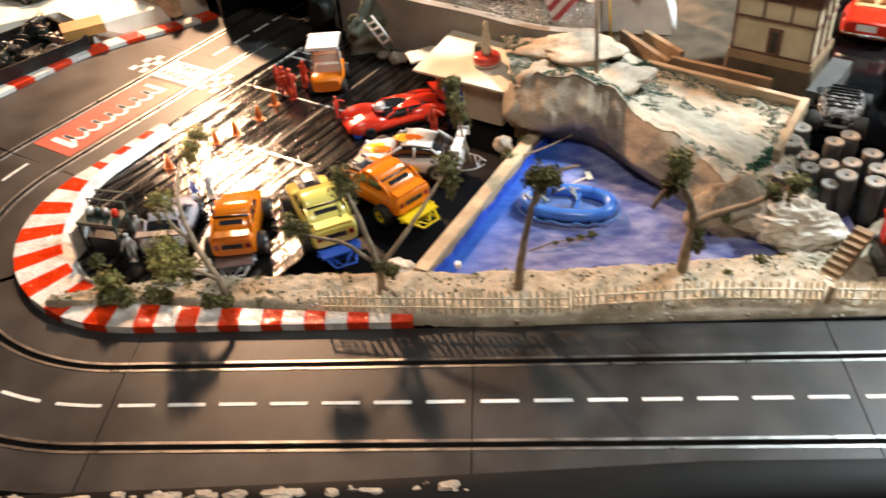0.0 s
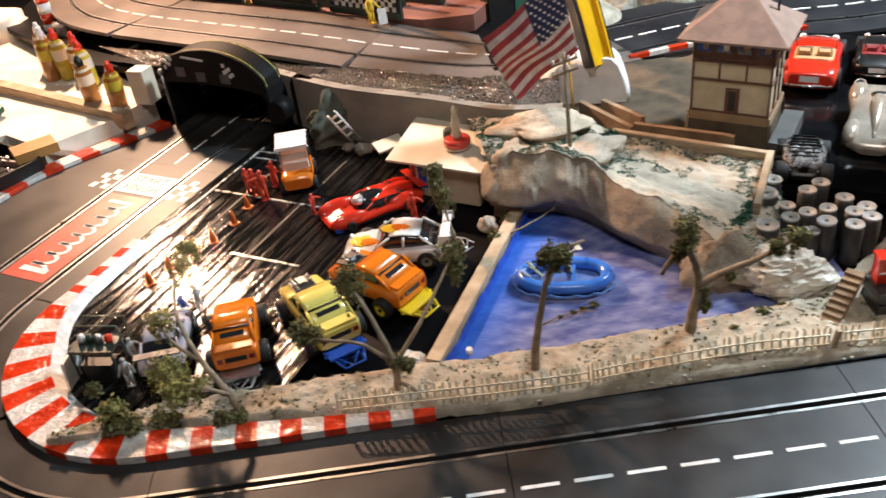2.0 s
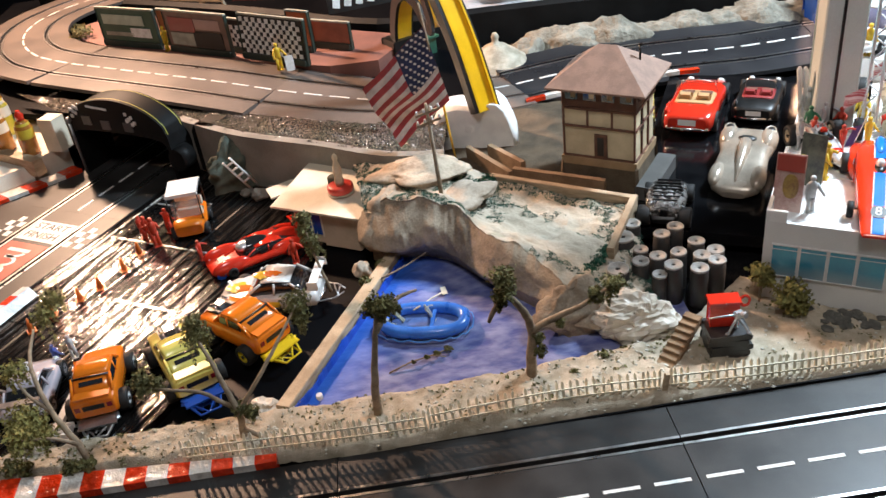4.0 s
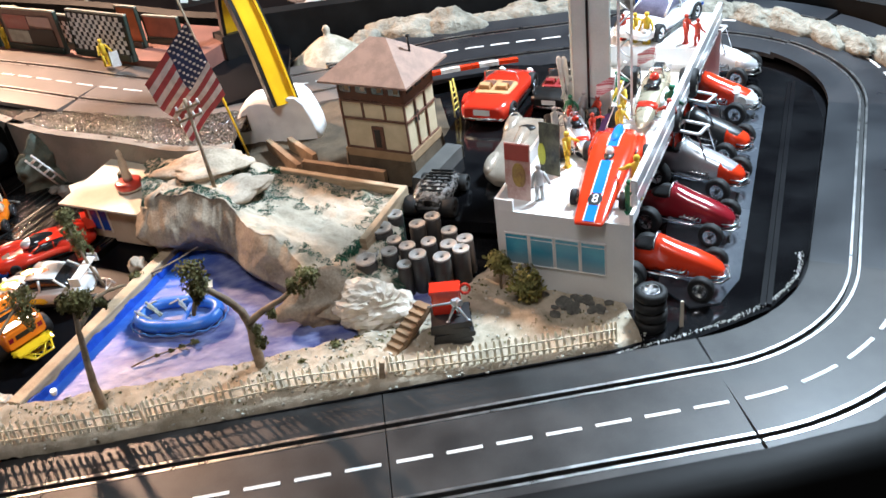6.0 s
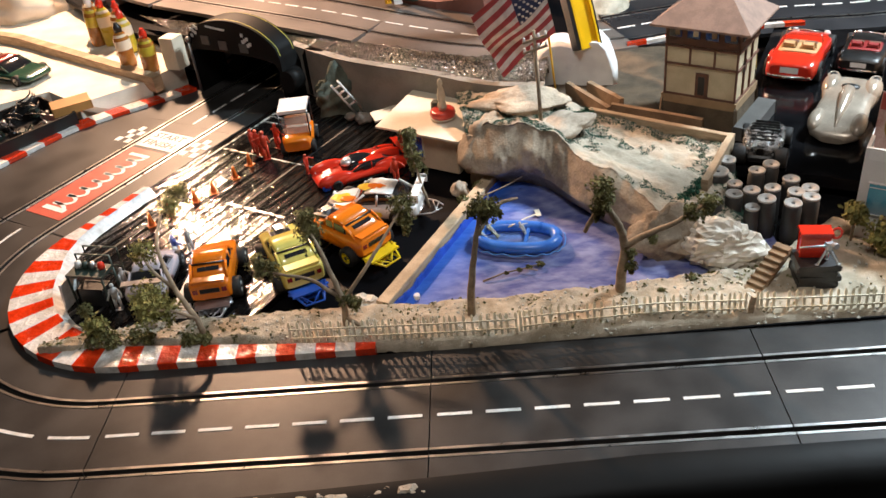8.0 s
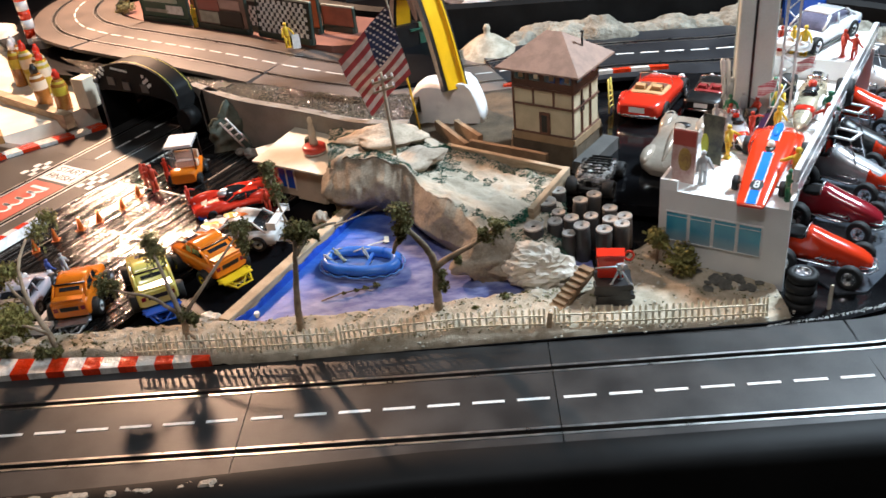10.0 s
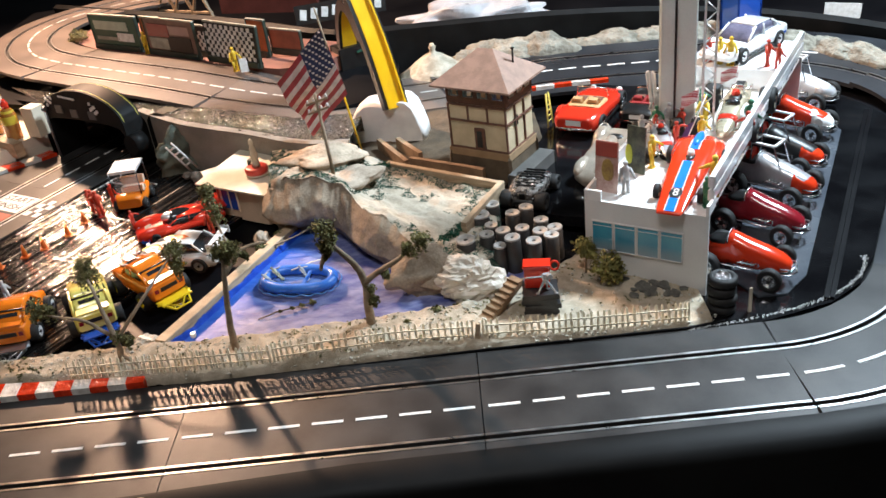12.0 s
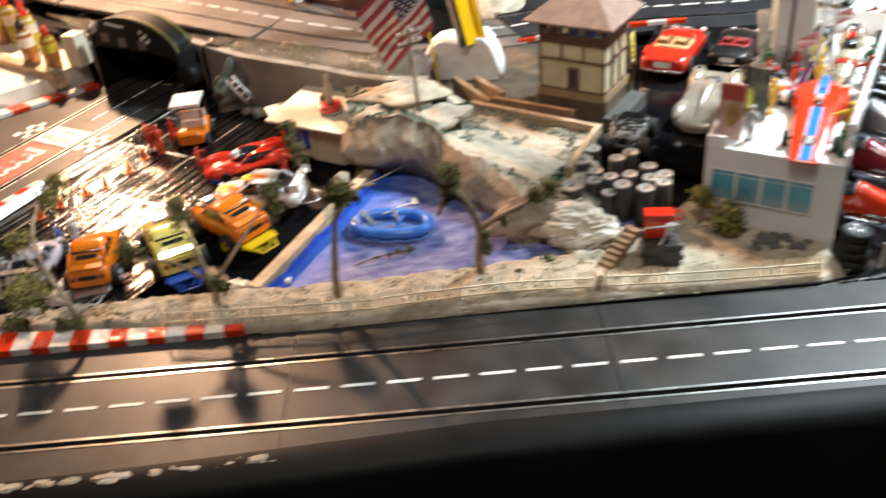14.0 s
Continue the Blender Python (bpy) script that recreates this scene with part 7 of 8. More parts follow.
# ---------------------------------------------------------------- trees and shrubs
def leaves(b, at, r, count, seed, squash=0.8, leaf=0.0034):
    """A ragged clump of small bent leaves."""
    g = random.Random(seed)
    c = Vector(at)
    for i in range(count):
        d = Vector((g.gauss(0, 1), g.gauss(0, 1), g.gauss(0, 1))).normalized()
        k = r * (0.25 + 0.72 * g.random() ** 0.7) * (1 + 0.35 * noise.noise(d * 1.7 + Vector((seed, 0, 0))))
        p = c + Vector((d.x * k, d.y * k, d.z * k * squash))
        a = Vector((g.gauss(0, 1), g.gauss(0, 1), g.gauss(0, 1))).normalized()
        e = a.cross(d).normalized() if a.cross(d).length > 0.1 else Vector((1, 0, 0))
        s = leaf * g.uniform(0.5, 1.3)
        b.add([p - a * s, p + e * s * 0.55 + d * s * 0.2, p + a * s, p - e * s * 0.55 + d * s * 0.3], [(0, 1, 2), (0, 2, 3)])


def tree(base, limbs, clumps, label, r0=0.0042, mats=None):
    """limbs: lists of points from the base up; clumps: place, radius, leaf count."""
    t = thing("model_tree", pose(*base), label, "tree", "model trees")
    for i, pts in enumerate(limbs):
        k = r0 * (1.15 if i == 0 else 0.75)
        sp = spline([Vector(p) for p in pts], 0.008)
        sp = [p + Vector((0.0012 * noise.noise(p * 90), 0.0012 * noise.noise(p * 90 + Vector((5, 0, 0))), 0)) for p in sp]
        part("trunk" if i == 0 else "limb", Build().tube(sp, [k * (1 - 0.65 * j / len(sp)) for j in range(len(sp))], 8), BARK, t, "bare brown twig")
    for i, (at, r, c) in enumerate(clumps):
        b = Build()
        leaves(b, at, r * 1.22, int(c * 1.35), 11 + i + base[0] * 50, leaf=0.0027)
        hang = random.Random(i * 7 + int(base[0] * 1000))
        for _ in range(5):
            x, y, drop = at[0] + hang.gauss(0, r * 0.5), at[1] + hang.gauss(0, r * 0.5), r * hang.uniform(0.9, 2.1)
            for j in range(5):
                leaves(b, (x + 0.001 * hang.gauss(0, 1), y, at[2] - drop * (j + 1) / 5), 0.0034 - 0.0004 * j, 9, j + 5 * i, 1.3, 0.0019)
        part("crown", b, (mats or MOSS), t, "ragged clump of olive-green moss")
    return t


tree((0.046, 0.142, 0.006), [[(0, 0, 0), (0.002, -0.003, 0.04), (0.009, -0.006, 0.09), (0.018, -0.011, 0.14), (0.022, -0.013, 0.158)], [(0.015, -0.008, 0.12), (0.036, 0.012, 0.14), (0.06, 0.03, 0.137)], [(0.018, -0.01, 0.136), (0.030, -0.013, 0.146)]],
     [((0.021, -0.013, 0.158), 0.012, 230), ((0.031, -0.011, 0.155), 0.010, 170), ((0.013, -0.01, 0.152), 0.007, 100), ((0.036, 0.008, 0.136), 0.005, 50)], "bare-trunked model tree with a small mossy crown", 0.0046)
tree((0.216, 0.164, 0.006), [[(0, 0, 0), (0.001, -0.003, 0.035), (0.003, -0.008, 0.078), (-0.008, -0.020, 0.115), (-0.022, -0.038, 0.148), (-0.026, -0.046, 0.172)], [(0.003, -0.008, 0.074), (0.022, -0.016, 0.092), (0.050, -0.032, 0.116), (0.080, -0.046, 0.146)], [(-0.022, -0.038, 0.148), (-0.034, -0.034, 0.132), (-0.042, -0.030, 0.112)]],
     [((-0.027, -0.046, 0.174), 0.013, 240), ((-0.024, -0.042, 0.158), 0.010, 150), ((-0.030, -0.040, 0.146), 0.007, 80), ((0.080, -0.046, 0.148), 0.010, 160), ((0.064, -0.040, 0.136), 0.007, 90), ((0.009, -0.010, 0.068), 0.006, 70), ((0.011, -0.010, 0.050), 0.005, 60), ((0.03, -0.018, 0.092), 0.005, 50)], "forked model tree with mossy tips beside the pool", 0.0056)
tree((-0.098, 0.138, 0.004), [[(0, 0, 0), (0.002, 0.002, 0.03), (0.0, 0.004, 0.05), (-0.014, 0.024, 0.085), (-0.030, 0.05, 0.106)], [(0.0, 0.004, 0.045), (-0.03, 0.006, 0.072), (-0.06, 0.004, 0.084), (-0.085, 0.006, 0.092)], [(0.001, 0.004, 0.04), (0.03, 0.02, 0.072), (0.058, 0.05, 0.10), (0.074, 0.075, 0.115)], [(0.003, 0.0, 0.02), (0.02, -0.006, 0.01), (0.03, -0.01, 0.0)]],
     [((-0.032, 0.056, 0.108), 0.016, 300), ((-0.034, 0.060, 0.122), 0.011, 160), ((-0.085, 0.010, 0.096), 0.012, 180), ((-0.072, 0.008, 0.092), 0.009, 120), ((0.074, 0.080, 0.116), 0.015, 280), ((0.076, 0.074, 0.098), 0.010, 140), ((0.004, 0.004, 0.046), 0.009, 110), ((0.016, 0.004, 0.040), 0.006, 60)], "three-limbed model tree among the trucks", 0.0038)
tree((-0.010, 0.405, 0.0), [[(0, 0, 0), (-0.006, -0.004, 0.04), (-0.012, -0.002, 0.075), (-0.016, 0.008, 0.112)]], [((-0.016, 0.008, 0.112), 0.010, 160), ((-0.016, 0.006, 0.098), 0.010, 150), ((-0.012, 0.004, 0.082), 0.011, 170), ((-0.010, 0.002, 0.068), 0.009, 120)], "thin stick hung with moss beside the kiosk", 0.0022)
tree((-0.262, 0.136, 0.006), [[(0, 0, 0), (-0.004, 0.004, 0.03), (-0.03, 0.03, 0.058), (-0.055, 0.075, 0.085), (-0.062, 0.125, 0.10)], [(-0.004, 0.004, 0.03), (-0.022, -0.004, 0.05), (-0.05, -0.010, 0.058)], [(-0.03, 0.03, 0.058), (-0.058, 0.05, 0.07), (-0.075, 0.072, 0.078)]],
     [((-0.060, 0.155, 0.098), 0.014, 220), ((-0.056, 0.180, 0.104), 0.012, 160), ((-0.074, 0.076, 0.082), 0.015, 240), ((-0.048, -0.008, 0.058), 0.018, 330), ((-0.030, 0.002, 0.050), 0.012, 150)], "slanting model tree beside the red and white kerb", 0.0034, MOSSB)
for i, (x, y, r) in enumerate(((-0.392, 0.142, 0.014), (-0.372, 0.138, 0.013), (-0.345, 0.142, 0.012), (-0.330, 0.139, 0.010), (-0.278, 0.130, 0.011), (-0.262, 0.131, 0.010), (-0.224, 0.132, 0.007), (-0.205, 0.140, 0.006), (-0.155, 0.136, 0.005), (0.010, 0.134, 0.006), (0.022, 0.136, 0.005), (0.262, 0.160, 0.006), (0.30, 0.176, 0.008), (0.19, 0.150, 0.006), (0.245, 0.172, 0.005), (-0.43, 0.205, 0.010), (0.040, 0.392, 0.010), (0.06, 0.43, 0.008))):
    b = Build()
    leaves(b, (0, 0, r * 0.6), r, int(190 * (r / 0.012)) + 40, 40 + i, 0.75)
    solid("moss_shrub", b, MOSS, "small dark green moss shrub on the bank", "shrub", "moss shrubs", at=pose(x, y, 0.008))
for at, r, c in (((0.524, 0.208, 0.012), 0.022, 680), ((0.500, 0.236, 0.034), 0.015, 380), ((-0.345, 0.203, -0.001), 0.026, 760), ((-0.392, 0.150, 0.010), 0.017, 420)):
    t = thing("bush", pose(*at), "olive-green leafy bush beside the white building" if at[0] > 0 else "olive-green leafy bush inside the turn", "bush", "bushes")
    b = Build()
    leaves(b, (0, 0, r * 0.9), r, c, 60 + at[0] * 9, 0.95, 0.0036)
    leaves(b, (0.006, -0.004, r * 0.4), r * 0.7, c // 3, 67, 0.8, 0.0036)
    part("foliage", b, MOSSB, t)
    part("stem", Build().tube([(0, 0, -0.03), (0.001, 0, 0), (0.003, 0.002, r)], 0.0016, 6), BARK, t)
solid("twig", Build().tube([(-0.045, -0.012, 0), (-0.02, -0.004, 0.004), (0.005, 0.004, 0.003), (0.03, 0.014, 0.002)], [0.0009, 0.0010, 0.0009, 0.0007], 6).tube([(0.005, 0.004, 0.003), (0.012, -0.002, 0.006), (0.022, -0.003, 0.004)], 0.0006, 5), BARK, "bare twig floating on the pool", "twig", at=pose(0.105, 0.228, 0.0035))
b = Build()
for x, y, r in ((0.026, 0.011, 0.006), (0.012, 0.006, 0.0045), (0.000, 0.002, 0.0035), (-0.016, -0.003, 0.0025)):
    leaves(b, (x, y, 0.004), r, 60, 5, 0.5, 0.0022)
solid("twig_moss", b, MOSS, "green moss caught on the floating twig", "moss", at=pose(0.105, 0.228, 0.003))
solid("twig", Build().tube([(0, 0, 0.012), (0.02, 0.004, 0.016), (0.045, 0.012, 0.022), (0.07, 0.024, 0.028)], [0.0016, 0.0014, 0.0011, 0.0007], 6), BARK, "bare twig leaning over the pool plank", "twig", at=pose(0.052, 0.392, 0.002))

CLUMP = mat("deep_green_moss", (0.045, 0.16, 0.10), (0.018, 0.065, 0.042), rough=0.95, scale=90)
# ground moss and pebbles scattered over plateau and bank
b = Build()
g = random.Random(21)
for i in range(13000):
    u, v = g.random(), 0.36 + 0.64 * g.random()
    q = terrain(u, v)
    w = noise.noise(Vector((q[0] * 26, q[1] * 26, 3))) + 0.5 * noise.noise(Vector((q[0] * 70, q[1] * 70, 8)))
    band = 0.36 if u < 0.50 and v > 0.52 else 0.14 if u < 0.42 else 0.50 if v > 0.91 else 0.0 if v > 0.70 else 0.42 if u > 0.84 and v < 0.68 else 0.05 if u > 0.64 and v < 0.48 else -0.45
    if w + band > 0.16:
        leaves(b, (q[0], q[1], q[2] + 0.0005), g.uniform(0.0014, 0.0044), 18, i, 0.45, 0.0008)
tagged(solid("moss_tufts", b, mat("blue_green_moss", (0.055, 0.140, 0.100), (0.025, 0.062, 0.046), rough=0.95, scale=90), "blue-green moss tufts on the plateau", "moss"), kind="stuff")
b = Build()
for i in range(700):
    u, v = g.random(), 0.1 + 0.8 * g.random()
    q = sand_at(u, v)
    b.ball(g.uniform(0.0006, 0.0022), (q[0], q[1], q[2] + 0.0004), (1, 1, 0.7), 5, 4, 0.4, i)
tagged(solid("pebbles", b, SAND_PALE, "small pale pebbles on the sandy bank", "pebbles"), kind="stuff")
b = Build()
for i in range(1100):
    u, v = g.random(), 0.08 + 0.86 * g.random()
    q = sand_at(u, v)
    if noise.noise(Vector((q[0] * 30, q[1] * 30, 11))) > -0.05:
        leaves(b, (q[0], q[1], q[2] + 0.0006), g.uniform(0.001, 0.003), 4, i, 0.5, 0.0018)
tagged(solid("moss_flecks", b, MOSS, "scattered olive moss flecks on the sandy bank", "moss"), kind="stuff")
b = Build()
for i in range(260):
    x = -0.06 + 0.70 * g.random()
    b.ball(0.0004 + 0.0017 * g.random() ** 2.5, (x, lerp_line(NEAR_SHORE, x) + g.gauss(0.005, 0.003), 0.003 + 0.005 * g.random()), (1.3, 1, 0.7), 5, 4, 0.5, i)
tagged(solid("plaster_crumbs", b, SAND_PALE, "pale plaster crumbs along the edge of the bank", "crumbs"), kind="stuff")
b = Build()
for i in range(170):
    x = -0.62 + 0.62 * g.random() ** 2.6
    b.ball(0.0022 + 0.0050 * g.random() ** 2, (x, -0.107 + 0.04 * max(0, x + 0.3) + g.gauss(0, 0.0025), 0.0005), (1.5, 0.9, 0.6), 8, 6, 0.6, i)
for i in range(160):
    b.ball(g.uniform(0.003, 0.009), (-0.62 + 0.12 * g.random(), -0.118 + g.gauss(0, 0.014), 0.0), (1.2, 1, 0.6), 7, 5, 0.5, i)
tagged(solid("edge_stones", b, ROCK, "pale sandy crumbs along the table edge", "crumbs"), kind="stuff")
COBBLE = mat("dark_cobble", (0.15, 0.145, 0.125), (0.075, 0.072, 0.062), rough=0.8, scale=60, bump=0.5)
for i in range(22):
    x, y = 0.545 + 0.085 * g.random(), 0.0
    y = 0.215 - 0.62 * (x - 0.545) - 0.045 * g.random()
    top = min((sand_at(a / 60, c / 24) for a in range(61) for c in range(25)), key=lambda q: (q[0] - x) ** 2 + (q[1] - y) ** 2)[2]
    solid("cobble", Build().ball(0.0055 * g.uniform(0.7, 1.3), (0, 0, 0), (1.3, 1, 0.45), 8, 5, 0.4, i), COBBLE, "flat grey cobble in the sandy yard", "stone", "cobbles", at=pose(x, y, top + 0.0008, 0, 0, 50 * i))

for i, (x, y, z, r) in enumerate(((0.338, 0.326, 0.050, 0.010), (0.328, 0.314, 0.048, 0.011), (0.316, 0.302, 0.045, 0.011), (0.304, 0.290, 0.042, 0.009), (0.345, 0.338, 0.051, 0.008), (0.228, 0.540, 0.064, 0.010), (0.216, 0.528, 0.066, 0.011), (0.214, 0.508, 0.068, 0.009))):
    b = Build()
    top = min((terrain(a / 80, 0.36 + 0.64 * c / 40) for a in range(81) for c in range(41)), key=lambda q: (q[0] - x) ** 2 + (q[1] - y) ** 2)[2]
    leaves(b, (0, 0, 0), r, 260, 90 + i, 0.42, 0.0019)
    solid("moss_clump", b, CLUMP, "deep green moss clump on the plateau's edge", "moss", "moss clumps", at=pose(x, y, top + 0.001))

# ---------------------------------------------------------------- boat on the pool
boat = thing("rubber_boat", pose(0.108, 0.293, 0.0025, 0, 0, -12) @ Matrix.Diagonal((1.12, 1.2, 1.15, 1)), "blue inflatable rubber boat with a scalloped rope", "boat")
ring_pts = []
for i in range(29):
    a = 2 * math.pi * i / 28
    ring_pts.append(Vector((0.044 * math.copysign(abs(math.cos(a)) ** 0.8, math.cos(a)), 0.021 * math.copysign(abs(math.sin(a)) ** 0.8, math.sin(a)), 0.009)))
BOATB = mat("boat_blue", (0.05, 0.21, 0.70), (0.03, 0.14, 0.56), rough=0.3, scale=60, coat=0.3, bump=0.05)
part("tube", Build().tube(ring_pts, 0.0066, 12, caps=False), BOATB, boat)
part("floor", Build().poly([(p.x * 0.95, p.y * 0.9) for p in ring_pts[:-1]], 0.0015, 0.004), mat("boat_floor", (0.16, 0.26, 0.55), (0.09, 0.16, 0.42), rough=0.4, scale=90), boat, "paler blue floor")
rope = []
for i in range(113):
    a = 2 * math.pi * i / 112
    rope.append(Vector((0.0535 * math.copysign(abs(math.cos(a)) ** 0.8, math.cos(a)), 0.0305 * math.copysign(abs(math.sin(a)) ** 0.8, math.sin(a)), 0.0075 - 0.0028 * abs(math.sin(a * 9)))))
part("rope", Build().tube(rope, 0.0009, 5, caps=False), gloss("rope_blue", (0.10, 0.30, 0.75), 0.5), boat, "light blue scalloped rope")
part("thwart", Build().box((0.006, 0.034, 0.003), (0.010, 0, 0.010), bevel=0.001), BOATB, boat)
for s in (1,):
    oar = part("oar", Build().tube([(-0.012, s * 0.008, 0.016), (0.004, s * 0.036, 0.010), (0.012, s * 0.054, 0.003)], 0.0009, 6), CREAM, boat, "pale oar")
    part("oar_blade", Build().box((0.006, 0.014, 0.0008), (0.014, s * 0.058, 0.003), (0, 0, 20)), CREAM, oar)
OLIVE = mat("fig_olive", (0.50, 0.50, 0.38), rough=0.6)
for x, y, h, lean, turn, paint in ((-0.026, 0.004, 0.026, -48, 70, OLIVE), (-0.036, -0.004, 0.024, -40, 110, FW), (0.012, 0.004, 0.026, -25, 80, FW)):
    figurine(pose(0.108, 0.293, 0.0085, 0, 0, -12) @ pose(x, y, 0, 0, 0, turn) @ pose(0, 0, 0, lean, 0, 0), paint, "tiny pale figurine reclining in the boat" if paint is FW else "tiny olive figurine reclining in the boat", h, 70, group="figurines in the boat")
solid("white_pot", Build().lathe([(0.003, 0), (0.0042, 0.004), (0.0036, 0.007)], n=10), WHITEE, "tiny white pot at the pool's corner", "pot", at=pose(-0.018, 0.183, 0.009))

# ---------------------------------------------------------------- film cans, grill and steps
CANB = mat("can_black", (0.034, 0.032, 0.030), (0.020, 0.019, 0.018), rough=0.45, scale=40)
CANT = mat("can_lid", (0.48, 0.46, 0.43), (0.28, 0.27, 0.25), rough=0.55, metal=0.0, scale=60)
for i, (x, y, r, h) in enumerate(((0.368, 0.349, 0.0145, 0.055), (0.388, 0.376, 0.011, 0.055), (0.347, 0.288, 0.0135, 0.052), (0.382, 0.320, 0.0095, 0.052), (0.414, 0.336, 0.0105, 0.058), (0.433, 0.347, 0.0105, 0.060), (0.376, 0.293, 0.0105, 0.054), (0.399, 0.296, 0.0105, 0.054), (0.452, 0.318, 0.0105, 0.052), (0.426, 0.303, 0.0100, 0.052), (0.447, 0.286, 0.0105, 0.054), (0.390, 0.268, 0.0090, 0.048), (0.410, 0.272, 0.0110, 0.056), (0.436, 0.262, 0.0108, 0.054), (0.460, 0.270, 0.0105, 0.054), (0.470, 0.298, 0.0105, 0.050), (0.352, 0.312, 0.0110, 0.044))):
    t = thing("film_can", pose(x, y, -0.001, rnd.uniform(-2, 2), rnd.uniform(-2, 2), rnd.uniform(0, 360)), "black round can with a pale lid and centre hole", "can", "black cans")
    part("can", Build().lathe([(r * 0.97, 0), (r, 0.002), (r, h - 0.008), (r * 0.94, h - 0.0075), (r * 0.94, h - 0.002)], n=20), CANB, t)
    part("lid", Build().lathe([(r * 0.24, h - 0.0025), (r * 0.98, h - 0.0025), (r, h - 0.001), (r * 0.97, h), (r * 0.85, h), (r * 0.82, h - 0.0006), (r * 0.26, h - 0.0006), (r * 0.24, h - 0.0025)], n=20, caps=False), CANT, t, "pale grey lid")
    part("hub", Build().cyl(r * 0.24, 0.001, (0, 0, h - 0.0032), n=10), CANB, t, "dark centre hole")
gr = thing("stone_plinth", pose(0.432, 0.165, 0.0035, 0, 0, -4), "plinth of stacked black slate slabs", "plinth")
for i in range(5):
    part("slab", Build().box((0.046 - 0.002 * (i % 2), 0.040 - 0.0015 * ((i + 1) % 2), 0.0068), (0.0012 * (i % 3 - 1), 0.001 * (i % 2), 0.0036 + 0.0071 * i), (0, 0, 3 * (i % 3 - 1)), bevel=0.0012), mat("slate_%d" % i, (0.03, 0.03, 0.031), (0.012, 0.012, 0.013), rough=0.4, scale=60, bump=0.7), gr)
rb = thing("red_cooler", pose(0.430, 0.172, 0.0395, 0, 0, -8), "red box with a round handle on the slate plinth", "box")
rb.scale = (1.05, 1.05, 1.3)
part("case", Build().box((0.030, 0.016, 0.022), (0, 0, 0.011), bevel=0.001), RED, rb)
part("lid", Build().box((0.034, 0.020, 0.003), (0, 0, 0.0235), bevel=0.001), RED, rb)
part("handle", Build().tube([(0.021 + 0.005 * math.cos(a), 0, 0.021 + 0.005 * math.sin(a)) for a in [i * 0.524 for i in range(13)]], 0.0014, 6, caps=False), RED, rb, "round red handle")
tp = thing("tripod", pose(0.438, 0.153, 0.0395, 0, 0, -4), "small silver tripod with a long rod on the slate plinth", "tripod")
for x, y in ((-0.010, -0.004), (0.012, -0.005), (0.002, 0.006)):
    part("leg", Build().tube([(0, 0, 0.020), (x * 0.6, y * 0.6, 0.009), (x, y, 0.0012)], [0.0020, 0.0014, 0.0012], 7).ball(0.0020, (x, y, 0.0014), (1.4, 1, 0.6), 8, 5), SILVER, tp)
part("head", Build().box((0.011, 0.008, 0.008), (0.001, 0, 0.023), (0, 0, 14), bevel=0.0016).cyl(0.0032, 0.006, (0.004, -0.003, 0.026), (80, 0, 20), 12), SILVER, tp, "silver head")
part("rod", Build().tube([(0.006, -0.001, 0.024), (-0.014, -0.001, 0.0235), (-0.030, 0.0, 0.022)], [0.0014, 0.0012, 0.0009], 6), SILVER, tp, "long silver rod")
STEPC = mat("dark_card", (0.25, 0.165, 0.09), (0.16, 0.10, 0.055), rough=0.8, scale=40)
st = thing("folded_steps", None, "folded brown card steps beside the boulder", "steps")
s0, s1 = Vector((0.352, 0.142, 0.006)), Vector((0.406, 0.192, 0.040))
for i in range(9):
    p0, p1 = s0.lerp(s1, i / 9), s0.lerp(s1, (i + 1) / 9)
    part("step", Build().box((0.0105, 0.020, 0.0050), ((p0.x + p1.x) / 2, (p0.y + p1.y) / 2, p1.z - 0.002), (0, 0, 43), bevel=0.0006), STEPC, st)
part("stringer", sweep(Build(), [s0, s1], [(0.010, -0.006), (0.010, 0.0), (-0.010, 0.0), (-0.010, -0.006)], closed=True, caps=True), STEPC, st)

# ---------------------------------------------------------------- cones and crew in the pit area
CONEM = gloss("cone_orange", (0.75, 0.16, 0.02), 0.4)
for i, (x, y) in enumerate(((-0.363, 0.478), (-0.340, 0.500), (-0.315, 0.540), (-0.300, 0.580), (-0.283, 0.612), (-0.392, 0.448), (-0.412, 0.418))):
    t = thing("traffic_cone", pose(x, y, -0.001, 0, 0, 20 * i), "small orange traffic cone in the pit area", "cone", "traffic cones")
    part("cone", Build().lathe([(0.0052, 0.001), (0.0014, 0.020), (0.0008, 0.0215)], n=10), CONEM, t)
    part("foot", Build().box((0.013, 0.013, 0.0016), (0, 0, 0.0008), bevel=0.0005), CONEM, t)
for x, y, rz, h in ((-0.290, 0.612, 20, 0.046), (-0.275, 0.596, 200, 0.050), (-0.303, 0.628, 100, 0.040), (-0.200, 0.536, 60, 0.034), (-0.262, 0.632, 150, 0.044), (-0.060, 0.490, 10, 0.040)):
    figurine(pose(x, y, -0.001, 0, 0, rz), FR, "small red crew figurine in the pit area", h, 70, group="red crew figurines")
